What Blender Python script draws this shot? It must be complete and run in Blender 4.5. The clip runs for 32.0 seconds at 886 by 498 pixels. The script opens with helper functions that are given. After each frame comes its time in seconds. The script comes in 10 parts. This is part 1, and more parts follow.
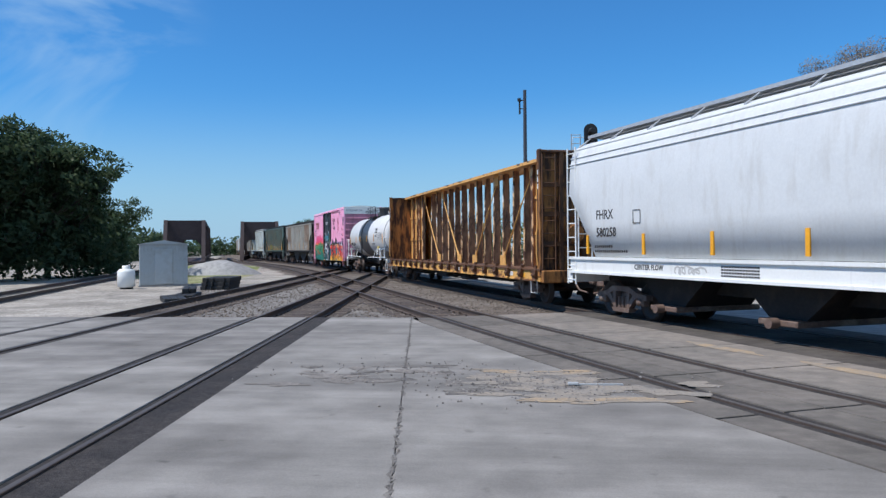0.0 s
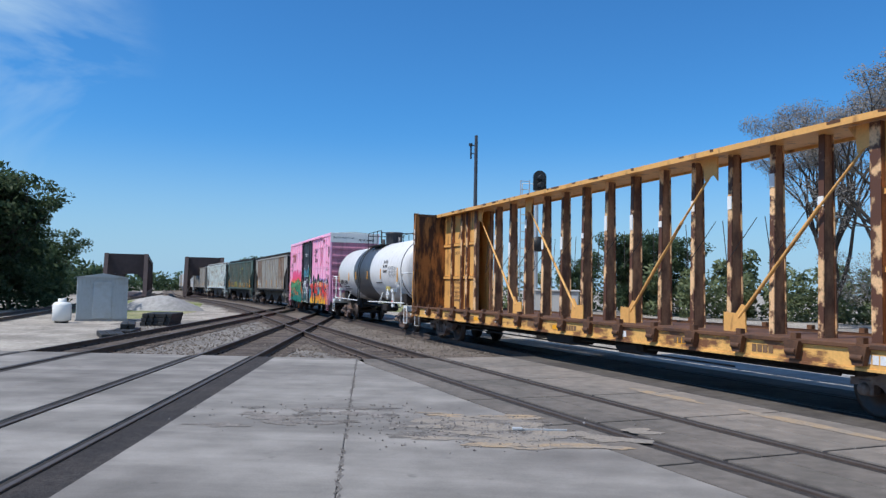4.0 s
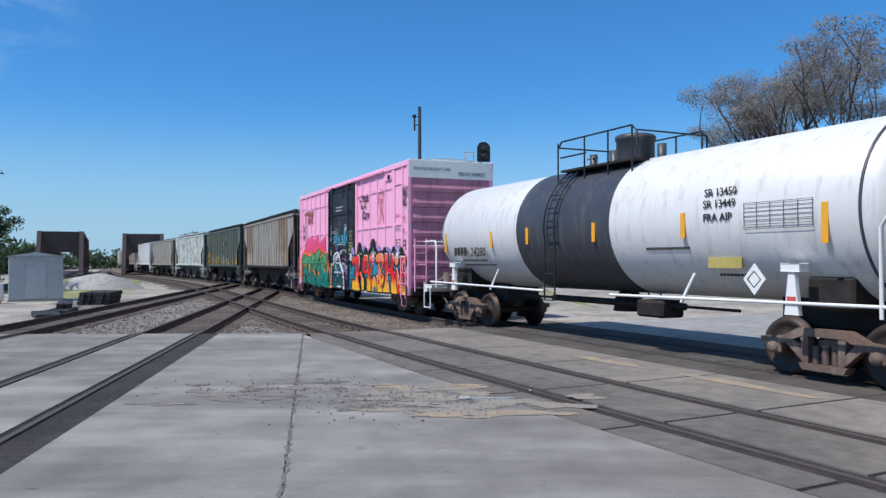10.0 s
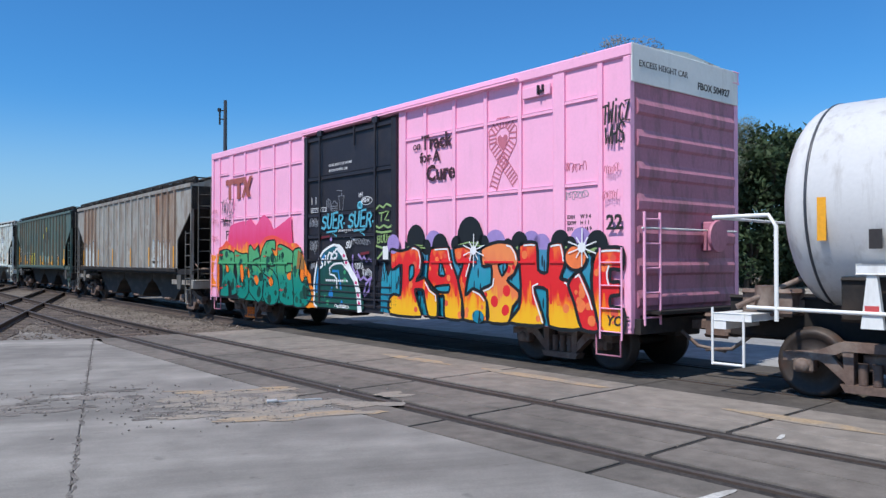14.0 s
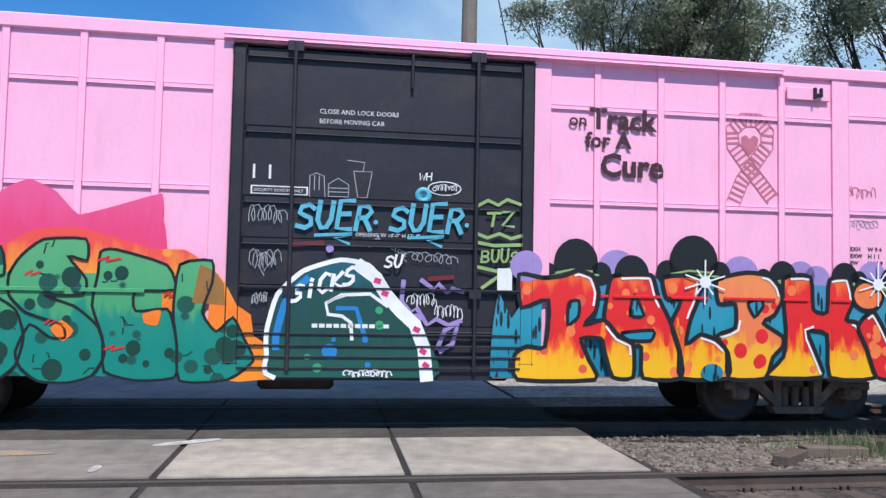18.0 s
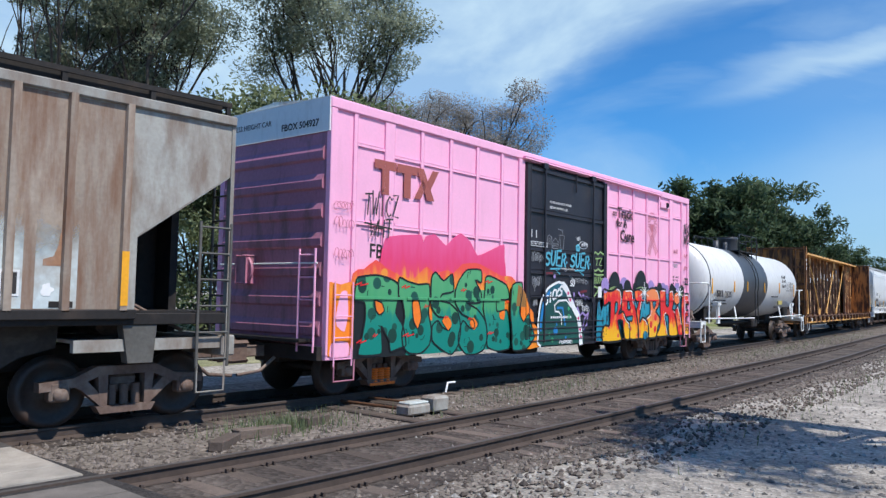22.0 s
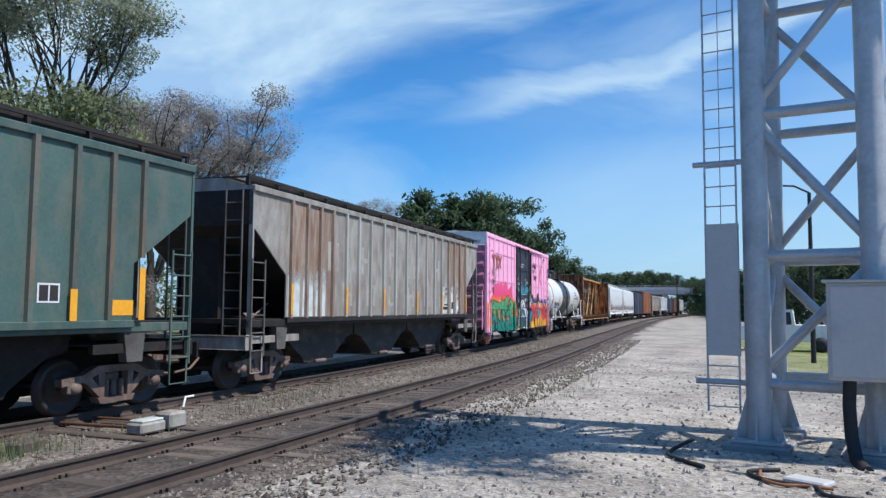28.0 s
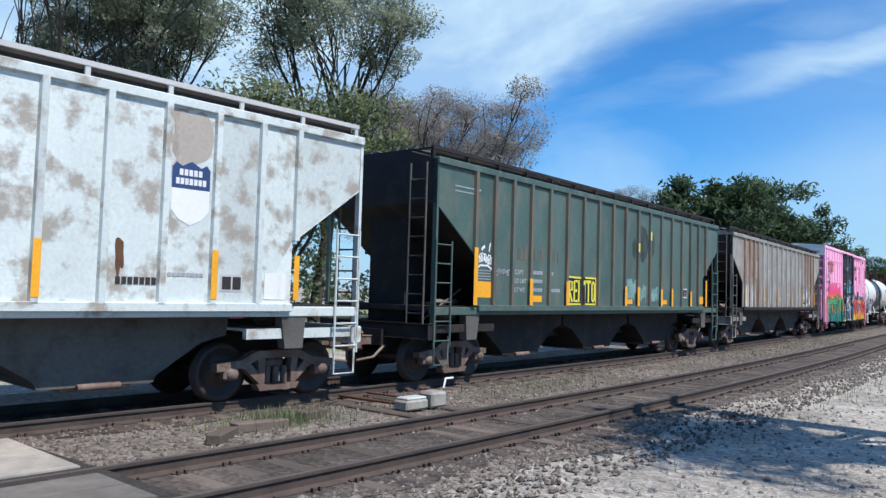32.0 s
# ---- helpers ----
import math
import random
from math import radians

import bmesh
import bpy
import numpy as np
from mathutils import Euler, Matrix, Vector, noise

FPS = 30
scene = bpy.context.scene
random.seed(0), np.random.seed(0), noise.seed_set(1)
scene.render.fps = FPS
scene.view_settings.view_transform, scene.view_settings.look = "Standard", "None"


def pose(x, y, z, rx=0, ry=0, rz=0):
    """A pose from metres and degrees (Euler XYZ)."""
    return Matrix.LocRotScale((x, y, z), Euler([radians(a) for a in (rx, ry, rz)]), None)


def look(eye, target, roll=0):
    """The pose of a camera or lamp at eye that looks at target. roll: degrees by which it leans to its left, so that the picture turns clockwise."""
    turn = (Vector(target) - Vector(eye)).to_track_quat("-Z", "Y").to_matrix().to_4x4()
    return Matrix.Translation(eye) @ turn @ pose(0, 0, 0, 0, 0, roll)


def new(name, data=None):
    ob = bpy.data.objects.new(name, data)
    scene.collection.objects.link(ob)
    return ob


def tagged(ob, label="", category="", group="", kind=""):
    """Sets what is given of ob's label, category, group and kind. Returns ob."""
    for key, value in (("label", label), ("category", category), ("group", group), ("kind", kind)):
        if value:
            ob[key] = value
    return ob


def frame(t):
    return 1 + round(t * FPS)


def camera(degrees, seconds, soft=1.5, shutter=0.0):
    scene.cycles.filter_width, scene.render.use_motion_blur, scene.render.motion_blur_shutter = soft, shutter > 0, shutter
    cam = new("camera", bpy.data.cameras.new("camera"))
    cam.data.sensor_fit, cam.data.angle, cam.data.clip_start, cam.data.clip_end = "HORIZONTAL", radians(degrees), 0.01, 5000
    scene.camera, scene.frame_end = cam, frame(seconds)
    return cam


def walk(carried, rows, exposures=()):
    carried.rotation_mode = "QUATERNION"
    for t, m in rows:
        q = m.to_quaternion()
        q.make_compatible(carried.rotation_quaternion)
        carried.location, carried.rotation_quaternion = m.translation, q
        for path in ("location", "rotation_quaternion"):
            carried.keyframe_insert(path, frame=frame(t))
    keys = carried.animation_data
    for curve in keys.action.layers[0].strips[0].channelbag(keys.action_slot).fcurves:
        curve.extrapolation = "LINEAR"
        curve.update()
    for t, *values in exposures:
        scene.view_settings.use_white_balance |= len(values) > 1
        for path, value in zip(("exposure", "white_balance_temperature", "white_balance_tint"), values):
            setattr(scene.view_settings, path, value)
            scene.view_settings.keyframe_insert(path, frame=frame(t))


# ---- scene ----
# ---------------------------------------------------------------- camera
cam = camera(59.9, 32.0, soft=1.4)
EYE = (0.0, 0.0, 1.85)
TURNS = [
(0,7.12,-0.18,0.55),(0.5,5.04,-0.02,0.77),(1,1.74,-0.14,0.98),(1.5,0.74,-0.17,1.01),(2,1.73,0.22,0.67),(2.5,3.00,1.15,0.22),(3,3.38,2.10,-0.40),(3.5,3.51,2.69,-0.82),(4.5,2.9,3.0,-1.1),(5.5,1.51,2.87,-1.21),(6,-0.26,2.38,-1.33),(6.5,-2.29,1.84,-1.42),(7,-3.90,1.18,-1.49),(7.5,-5.84,0.60,-0.98),(8,-7.02,0.38,-0.75),(8.5,-4.96,0.47,-0.94),(9,-2.75,0.15,-0.54),(9.5,-1.68,0.24,-0.15),(10,-0.78,0.90,0.09),(10.5,1.51,1.09,0.25),(11,2.62,1.01,0.37),(11.5,1.07,1.25,0.40),(12,-2.05,1.14,0.31),(12.5,-5.11,0.33,0.23),(13,-7.85,0.24,0.06),(13.5,-10.98,0.72,-0.05),(14,-14.90,0.87,-0.00),(14.5,-18.31,0.96,0.04),(15.5,-29.5,1.4,-0.1),(16.5,-48.05,1.74,-0.55),(17,-58.6,1.57,-1.2),(17.5,-66.29,2.09,-1.40),(18,-71.17,3.13,-1.15),(18.5,-77.40,3.57,-1.03),(19,-84.74,3.63,-0.92),(19.5,-89.61,3.58,-1.58),(20,-94.54,3.17,-1.60),(20.5,-100.88,2.86,-1.63),(21,-106.00,2.87,-1.86),(21.5,-108.50,3.06,-1.68),(22,-110.87,3.46,-1.10),(22.5,-114.44,3.88,-1.21),(23,-117.09,4.21,-1.69),(23.5,-118.38,4.33,-1.67),(24,-119.91,4.30,-1.31),(24.5,-122.12,4.39,-0.94),(25,-125.27,4.74,-0.44),(25.5,-127.83,5.11,-0.17),(26.5,-129.7,5.1,-0.4),(27.5,-129.99,4.72,-0.52),(28,-129.61,4.30,-0.44),(28.5,-128.40,3.85,-0.27),(29,-126.03,3.48,0.07),(29.5,-122.53,3.49,0.23),(30,-119.58,4.24,0.24),(30.5,-118.17,4.98,-0.06),(31,-118.04,4.93,-0.15),(31.5,-115.98,4.10,-0.86),(32,-110.96,3.15,-1.67)]
walk(cam, [(t, pose(*EYE, 90 + p, r, y)) for t, y, p, r in TURNS], exposures=[(0, 0.0), (14.5, 0.0), (17, 0.12), (22, 0.1), (27, 0.12), (29, 0.2), (32, 0.22)])

# ---------------------------------------------------------------- light
SUN_EL, SUN_AZ = 57.0, 209.0          # degrees; azimuth counter-clockwise from +x, towards the sun
world = bpy.data.worlds.new("sky")
scene.world = world
world.use_nodes = True
wn, wl = world.node_tree.nodes, world.node_tree.links
wn.clear()


def wnode(kind, **kw):
    n = wn.new(kind)
    for k, v in kw.items():
        n.inputs[k].default_value = v
    return n


w_out = wn.new("ShaderNodeOutputWorld")
w_bg = wnode("ShaderNodeBackground", Strength=0.115)
sky = wn.new("ShaderNodeTexSky")
sky.sky_type, sky.sun_disc = "NISHITA", False
sky.sun_elevation, sky.sun_rotation = radians(SUN_EL), radians(90 - SUN_AZ)
sky.air_density, sky.dust_density, sky.ozone_density = 1.0, 0.3, 3.0
w_tc = wn.new("ShaderNodeTexCoord")
w_map = wn.new("ShaderNodeMapping")
w_map.inputs["Rotation"].default_value = (0.25, 0.35, radians(-55))
w_map.inputs["Scale"].default_value = (1.1, 3.2, 5.0)
w_noise = wnode("ShaderNodeTexNoise", Scale=1.25, Detail=6.0, Roughness=0.55, Distortion=0.5)
w_ramp = wn.new("ShaderNodeValToRGB")
w_ramp.color_ramp.elements[0].position, w_ramp.color_ramp.elements[1].position = 0.42, 0.72
# high cirrus thickens towards the south-east
w_dot = wn.new("ShaderNodeVectorMath")
w_dot.operation = "DOT_PRODUCT"
w_dot.inputs[1].default_value = (0.80, -0.60, 0.0)
w_side = wn.new("ShaderNodeMapRange")
w_side.inputs["From Min"].default_value, w_side.inputs["From Max"].default_value = 0.1, 0.75
w_mul = wn.new("ShaderNodeMath")
w_mul.operation = "MULTIPLY"
w_mix = wn.new("ShaderNodeMix")
w_mix.data_type = "RGBA"
w_mix.inputs["B"].default_value = (4.5, 6.2, 7.7, 1)
w_deep = wn.new("ShaderNodeMix")
w_deep.data_type, w_deep.blend_type = "RGBA", "MULTIPLY"
w_deep.inputs["Factor"].default_value = 1.0
w_deep.inputs["B"].default_value = (0.33, 0.84, 1.27, 1)
# a broad sheet of thin cloud stands over the far end of the line, with one long streak beside it
w_across = wn.new("ShaderNodeVectorMath")
w_across.operation = "DOT_PRODUCT"
w_across.inputs[1].default_value = (-0.013, 0.452, 0.892)
w_along = wn.new("ShaderNodeVectorMath")
w_along.operation = "DOT_PRODUCT"
w_along.inputs[1].default_value = (-0.672, -0.664, 0.327)
w_shift = wn.new("ShaderNodeMath")
w_shift.operation = "MULTIPLY_ADD"
w_shift.inputs[1].default_value = 0.16
w_bankr = wn.new("ShaderNodeMapRange")
w_bankr.interpolation_type = "SMOOTHSTEP"
w_bankr.inputs["From Min"].default_value, w_bankr.inputs["From Max"].default_value = 0.055, 0.125
w_streak = wn.new("ShaderNodeValToRGB")
w_streak.color_ramp.interpolation = "EASE"
for w_pos, w_val in ((0.22, 0.42), (0.35, 0.14), (0.39, 0.16), (0.425, 0.78), (0.442, 0.6), (0.48, 0.06), (0.53, 0.0)):
    w_el = w_streak.color_ramp.elements.new(w_pos)
    w_el.color = (w_val, w_val, w_val, 1)
w_streak.color_ramp.elements[-1].color = (0, 0, 0, 1)
w_bands = wn.new("ShaderNodeMapRange")
w_bands.inputs["From Min"].default_value, w_bands.inputs["From Max"].default_value = -0.3, 0.4
w_reach = wn.new("ShaderNodeMapRange")
w_reach.interpolation_type = "SMOOTHSTEP"
w_reach.inputs["From Min"].default_value, w_reach.inputs["From Max"].default_value = -0.08, 0.16
w_soft = wnode("ShaderNodeMapRange")
w_soft.inputs["From Min"].default_value, w_soft.inputs["From Max"].default_value = 0.0, 0.6
w_soft.inputs["To Min"].default_value, w_soft.inputs["To Max"].default_value = 0.55, 1.0
w_front = wn.new("ShaderNodeMapRange")
w_front.interpolation_type = "SMOOTHSTEP"
w_front.inputs["From Min"].default_value, w_front.inputs["From Max"].default_value = 0.25, 0.7


def wmath(kind, a, c):
    n = wn.new("ShaderNodeMath")
    n.operation = kind
    wl.new(a, n.inputs[0])
    if isinstance(c, float):
        n.inputs[1].default_value = c
    else:
        wl.new(c, n.inputs[1])
    return n.outputs[0]


wl.new(w_tc.outputs["Generated"], w_across.inputs[0])
wl.new(w_tc.outputs["Generated"], w_along.inputs[0])
wl.new(w_noise.outputs["Fac"], w_shift.inputs[0])
wl.new(w_across.outputs["Value"], w_shift.inputs[2])
wl.new(w_shift.outputs["Value"], w_bankr.inputs["Value"])
wl.new(w_shift.outputs["Value"], w_bands.inputs["Value"])
wl.new(w_bands.outputs["Result"], w_streak.inputs["Fac"])
wl.new(w_along.outputs["Value"], w_reach.inputs["Value"])
wl.new(w_ramp.outputs["Color"], w_soft.inputs["Value"])
w_sheet = wmath("MULTIPLY", wmath("MULTIPLY", w_bankr.outputs["Result"], w_soft.outputs["Result"]), w_front.outputs["Result"])
w_line = wmath("MULTIPLY", wmath("MULTIPLY", w_streak.outputs["Color"], w_reach.outputs["Result"]), w_front.outputs["Result"])
w_thin = wmath("MULTIPLY", w_mul.outputs["Value"], 0.42)
# one small cloud high in the north-west
w_small = wn.new("ShaderNodeVectorMath")
w_small.operation = "DOT_PRODUCT"
w_small.inputs[1].default_value = (-0.543, 0.796, 0.267)
w_puff = wn.new("ShaderNodeMapRange")
w_puff.interpolation_type = "SMOOTHSTEP"
w_puff.inputs["From Min"].default_value, w_puff.inputs["From Max"].default_value = 0.982, 1.0
wl.new(w_tc.outputs["Generated"], w_small.inputs[0])
wl.new(w_small.outputs["Value"], w_puff.inputs["Value"])
w_spot = wmath("MULTIPLY", w_puff.outputs["Result"], wmath("MULTIPLY", w_ramp.outputs["Color"], 1.1))
w_most = wmath("MAXIMUM", wmath("MAXIMUM", w_sheet, w_line), wmath("MAXIMUM", w_thin, w_spot))
wl.new(w_tc.outputs["Generated"], w_map.inputs["Vector"])
wl.new(w_map.outputs["Vector"], w_noise.inputs["Vector"])
wl.new(w_noise.outputs["Fac"], w_ramp.inputs["Fac"])
wl.new(w_tc.outputs["Generated"], w_dot.inputs[0])
wl.new(w_dot.outputs["Value"], w_side.inputs["Value"])
wl.new(w_ramp.outputs["Color"], w_mul.inputs[0])
wl.new(w_side.outputs["Result"], w_mul.inputs[1])
wl.new(w_dot.outputs["Value"], w_front.inputs["Value"])
wl.new(w_most, w_mix.inputs["Factor"])
# the air is paler near the horizon
w_xyz = wn.new("ShaderNodeSeparateXYZ")
w_low = wn.new("ShaderNodeMapRange")
w_low.interpolation_type = "SMOOTHSTEP"
w_low.inputs["From Min"].default_value, w_low.inputs["From Max"].default_value = 0.0, 0.24
w_low.inputs["To Min"].default_value, w_low.inputs["To Max"].default_value = 0.62, 1.0
wl.new(w_tc.outputs["Generated"], w_xyz.inputs["Vector"])
wl.new(w_xyz.outputs["Z"], w_low.inputs["Value"])
wl.new(w_low.outputs["Result"], w_deep.inputs["Factor"])
wl.new(sky.outputs["Color"], w_deep.inputs["A"])
w_haze = wn.new("ShaderNodeMix")
w_haze.data_type = "RGBA"
w_haze.inputs["B"].default_value = (3.0, 4.9, 6.9, 1)
w_near = wn.new("ShaderNodeMapRange")
w_near.interpolation_type = "SMOOTHSTEP"
w_near.inputs["From Min"].default_value, w_near.inputs["From Max"].default_value = 0.2, -0.02
w_near.inputs["To Min"].default_value, w_near.inputs["To Max"].default_value = 0.0, 0.85
wl.new(w_xyz.outputs["Z"], w_near.inputs["Value"])
wl.new(w_near.outputs["Result"], w_haze.inputs["Factor"])
wl.new(w_deep.outputs["Result"], w_haze.inputs["A"])
wl.new(w_haze.outputs["Result"], w_mix.inputs["A"])
wl.new(w_mix.outputs["Result"], w_bg.inputs["Color"])
wl.new(w_bg.outputs["Background"], w_out.inputs["Surface"])

sun = new("sun", bpy.data.lights.new("sun", "SUN"))
sun.data.energy, sun.data.angle, sun.data.color = 4.5, radians(0.53), (1.0, 0.96, 0.9)
_e, _a = radians(SUN_EL), radians(SUN_AZ)
sun.matrix_basis = look((0, 0, 60), (-math.cos(_e) * math.cos(_a), -math.cos(_e) * math.sin(_a), 60 - math.sin(_e)))


# ---------------------------------------------------------------- materials
def material(name, color, rough=0.6, metal=0.0, vary=0.12, grain=18.0, patch=1.2, stain=None, stain_amount=0.0,
             streak=1.0, bump=0.15, spec=0.4, per_object=0.0, relief=None, edge=(0.5, 0.68)):
    """A painted or raw surface: two scales of tone, optional stains that run down, fine relief."""
    m = bpy.data.materials.new(name)
    m.use_nodes = True
    n, l = m.node_tree.nodes, m.node_tree.links
    b = n["Principled BSDF"]
    b.inputs["Roughness"].default_value, b.inputs["Metallic"].default_value = rough, metal
    b.inputs["Specular IOR Level"].default_value = spec
    tc = n.new("ShaderNodeTexCoord")
    fine, broad = n.new("ShaderNodeTexNoise"), n.new("ShaderNodeTexNoise")
    fine.inputs["Scale"].default_value, fine.inputs["Detail"].default_value = grain, 5.0
    broad.inputs["Scale"].default_value, broad.inputs["Detail"].default_value = patch, 4.0
    for t in (fine, broad):
        l.new(tc.outputs["Object"], t.inputs["Vector"])
    coords = tc.outputs["Object"]
    if per_object:
        who, away, shift = n.new("ShaderNodeObjectInfo"), n.new("ShaderNodeVectorMath"), n.new("ShaderNodeVectorMath")
        away.operation, shift.operation = "SCALE", "ADD"
        away.inputs["Scale"].default_value = 60.0
        l.new(who.outputs["Random"], away.inputs[0])
        l.new(tc.outputs["Object"], shift.inputs[0])
        l.new(away.outputs["Vector"], shift.inputs[1])
        coords = shift.outputs["Vector"]
        for t in (fine, broad):
            l.new(coords, t.inputs["Vector"])
    add = n.new("ShaderNodeMath")
    add.operation = "ADD"
    l.new(fine.outputs["Fac"], add.inputs[0])
    l.new(broad.outputs["Fac"], add.inputs[1])
    rng = n.new("ShaderNodeMapRange")
    rng.inputs["From Min"].default_value, rng.inputs["From Max"].default_value = 0.7, 1.3
    rng.inputs["To Min"].default_value, rng.inputs["To Max"].default_value = 1 - vary, 1 + vary
    l.new(add.outputs[0], rng.inputs["Value"])
    hsv = n.new("ShaderNodeHueSaturation")
    hsv.inputs["Color"].default_value = (*color, 1)
    value = rng.outputs["Result"]
    if per_object:
        info = n.new("ShaderNodeObjectInfo")
        r2 = n.new("ShaderNodeMapRange")
        r2.inputs["To Min"].default_value, r2.inputs["To Max"].default_value = 1 - per_object, 1 + per_object
        l.new(info.outputs["Random"], r2.inputs["Value"])
        mu = n.new("ShaderNodeMath")
        mu.operation = "MULTIPLY"
        l.new(value, mu.inputs[0])
        l.new(r2.outputs["Result"], mu.inputs[1])
        value = mu.outputs[0]
    l.new(value, hsv.inputs["Value"])
    col = hsv.outputs["Color"]
    if stain:
        mp, st = n.new("ShaderNodeMapping"), n.new("ShaderNodeTexNoise")
        mp.inputs["Scale"].default_value = (1.6 * streak, 1.6 * streak, 1.6 / streak)
        st.inputs["Scale"].default_value, st.inputs["Detail"].default_value, st.inputs["Roughness"].default_value = 1.3, 7.0, 0.62
        l.new(coords, mp.inputs["Vector"])
        l.new(mp.outputs["Vector"], st.inputs["Vector"])
        ramp = n.new("ShaderNodeMapRange")
        ramp.inputs["From Min"].default_value, ramp.inputs["From Max"].default_value = edge
        ramp.inputs["To Max"].default_value = stain_amount
        l.new(st.outputs["Fac"], ramp.inputs["Value"])
        mix = n.new("ShaderNodeMix")
        mix.data_type = "RGBA"
        mix.inputs["B"].default_value = (*stain, 1)
        l.new(ramp.outputs["Result"], mix.inputs["Factor"])
        l.new(col, mix.inputs["A"])
        col = mix.outputs["Result"]
    l.new(col, b.inputs["Base Color"])
    if bump:
        bm = n.new("ShaderNodeBump")
        bm.inputs["Strength"].default_value, bm.inputs["Distance"].default_value = bump, 0.01
        l.new(fine.outputs["Fac"], bm.inputs["Height"])
        l.new(bm.outputs["Normal"], b.inputs["Normal"])
    return m


RUST = (0.12, 0.045, 0.02)
DIRT = (0.09, 0.07, 0.055)
M_PINK = material("pink_paint", (0.94, 0.45, 0.64), 0.45, vary=0.04, stain=(0.5, 0.22, 0.28), stain_amount=0.22, streak=2.2, edge=(0.55, 0.8))
# darker copy of the pink: shade of the ends put into the colour, plus dirt
M_PINK_SHADED = material("shaded_pink_paint", (0.48, 0.19, 0.27), 0.5, vary=0.1, stain=DIRT, stain_amount=0.5, streak=2.0)
M_BLACK = material("black_door_paint", (0.021, 0.02, 0.028), 0.5, vary=0.2, stain=DIRT, stain_amount=0.2)
M_WHITE = material("white_paint", (0.78, 0.78, 0.76), 0.42, vary=0.04, stain=(0.4, 0.37, 0.32), stain_amount=0.5, streak=2.5, edge=(0.56, 0.8))
M_TANKWHITE = material("white_tank_paint", (0.68, 0.67, 0.66), 0.38, vary=0.04, stain=(0.42, 0.39, 0.36), stain_amount=0.75, streak=3.0, edge=(0.52, 0.75))
M_TANKGREY = material("dark_grey_tank_paint", (0.05, 0.055, 0.067), 0.42, vary=0.12, stain=(0.15, 0.14, 0.13), stain_amount=0.4, streak=2.5)
M_HOPWHITE = material("pale_hopper_paint", (0.66, 0.67, 0.67), 0.45, vary=0.05, stain=(0.5, 0.48, 0.45), stain_amount=0.4, streak=2.0)
M_YELLOW = material("weathered_yellow_paint", (0.72, 0.38, 0.115), 0.55, vary=0.1, stain=(0.2, 0.08, 0.035), stain_amount=0.85, streak=1.8, edge=(0.55, 0.68))
M_SILL = material("battered_yellow_sill", (0.72, 0.40, 0.12), 0.6, vary=0.16, stain=(0.16, 0.065, 0.035), stain_amount=0.95, streak=0.6, edge=(0.46, 0.56))
M_CHIPPED = material("chipped_flange_paint", (0.74, 0.46, 0.24), 0.6, vary=0.2, grain=30, stain=(0.085, 0.032, 0.02), stain_amount=0.97, streak=1.1, edge=(0.44, 0.5), per_object=0.1)
M_BROWNPAINT = material("rust_brown_post_paint", (0.36, 0.18, 0.095), 0.7, vary=0.2, stain=(0.08, 0.034, 0.024), stain_amount=0.85, streak=1.6, edge=(0.42, 0.64), per_object=0.15)
M_STENCIL = material("faded_stencil_black", (0.2, 0.115, 0.06), 0.7, vary=0.3)
M_YELLOWRUST = material("rusted_yellow_steel", (0.38, 0.16, 0.045), 0.7, vary=0.2, stain=(0.035, 0.016, 0.011), stain_amount=0.95, streak=2.2, edge=(0.42, 0.56))
M_BROWNRUST = material("rust_brown_steel", (0.13, 0.06, 0.03), 0.75, vary=0.25, stain=(0.03, 0.02, 0.018), stain_amount=0.8)
M_HOPGREY = material("weathered_grey_paint", (0.335, 0.325, 0.295), 0.6, vary=0.12, stain=(0.19, 0.13, 0.095), stain_amount=0.85, streak=1.7, edge=(0.4, 0.68), per_object=0.16)
M_RUSTMARK = material("orange_rust_mark", (0.36, 0.19, 0.11), 0.7, vary=0.2, stain=(0.42, 0.33, 0.27), stain_amount=0.7, streak=2.5)
M_GHOST = material("faded_letter_paint", (0.405, 0.395, 0.365), 0.6, vary=0.08, stain=(0.235, 0.15, 0.105), stain_amount=0.8, streak=1.1, edge=(0.38, 0.7))
M_HOPGREEN = material("dark_green_paint", (0.068, 0.118, 0.103), 0.5, vary=0.16, per_object=0.14, stain=(0.17, 0.16, 0.125), stain_amount=0.6, streak=1.5, edge=(0.46, 0.72))
M_PATCHFADE = material("fading_overspray_paint", (0.56, 0.62, 0.62), 0.55, vary=0.12, stain=(0.36, 0.31, 0.26), stain_amount=0.8, edge=(0.46, 0.66))
M_BAY = material("dusty_bay_steel", (0.045, 0.04, 0.036), 0.75, vary=0.25, stain=(0.11, 0.095, 0.08), stain_amount=0.7, streak=0.7)
M_BOLSTER = material("grimy_bolster_plate", (0.11, 0.105, 0.095), 0.7, vary=0.2, stain=(0.06, 0.045, 0.035), stain_amount=0.7)
_n, _l = M_PATCHFADE.node_tree.nodes, M_PATCHFADE.node_tree.links
_tc, _sep, _noi = _n.new("ShaderNodeTexCoord"), _n.new("ShaderNodeSeparateXYZ"), _n.new("ShaderNodeTexNoise")
_noi.inputs["Scale"].default_value, _noi.inputs["Detail"].default_value = 2.2, 5.0
_add, _rng = _n.new("ShaderNodeMath"), _n.new("ShaderNodeMapRange")
_add.operation = "MULTIPLY_ADD"
_add.inputs[1].default_value = 1.0
_rng.inputs["From Min"].default_value, _rng.inputs["From Max"].default_value = 3.2, 2.75
_l.new(_tc.outputs["Object"], _sep.inputs["Vector"])
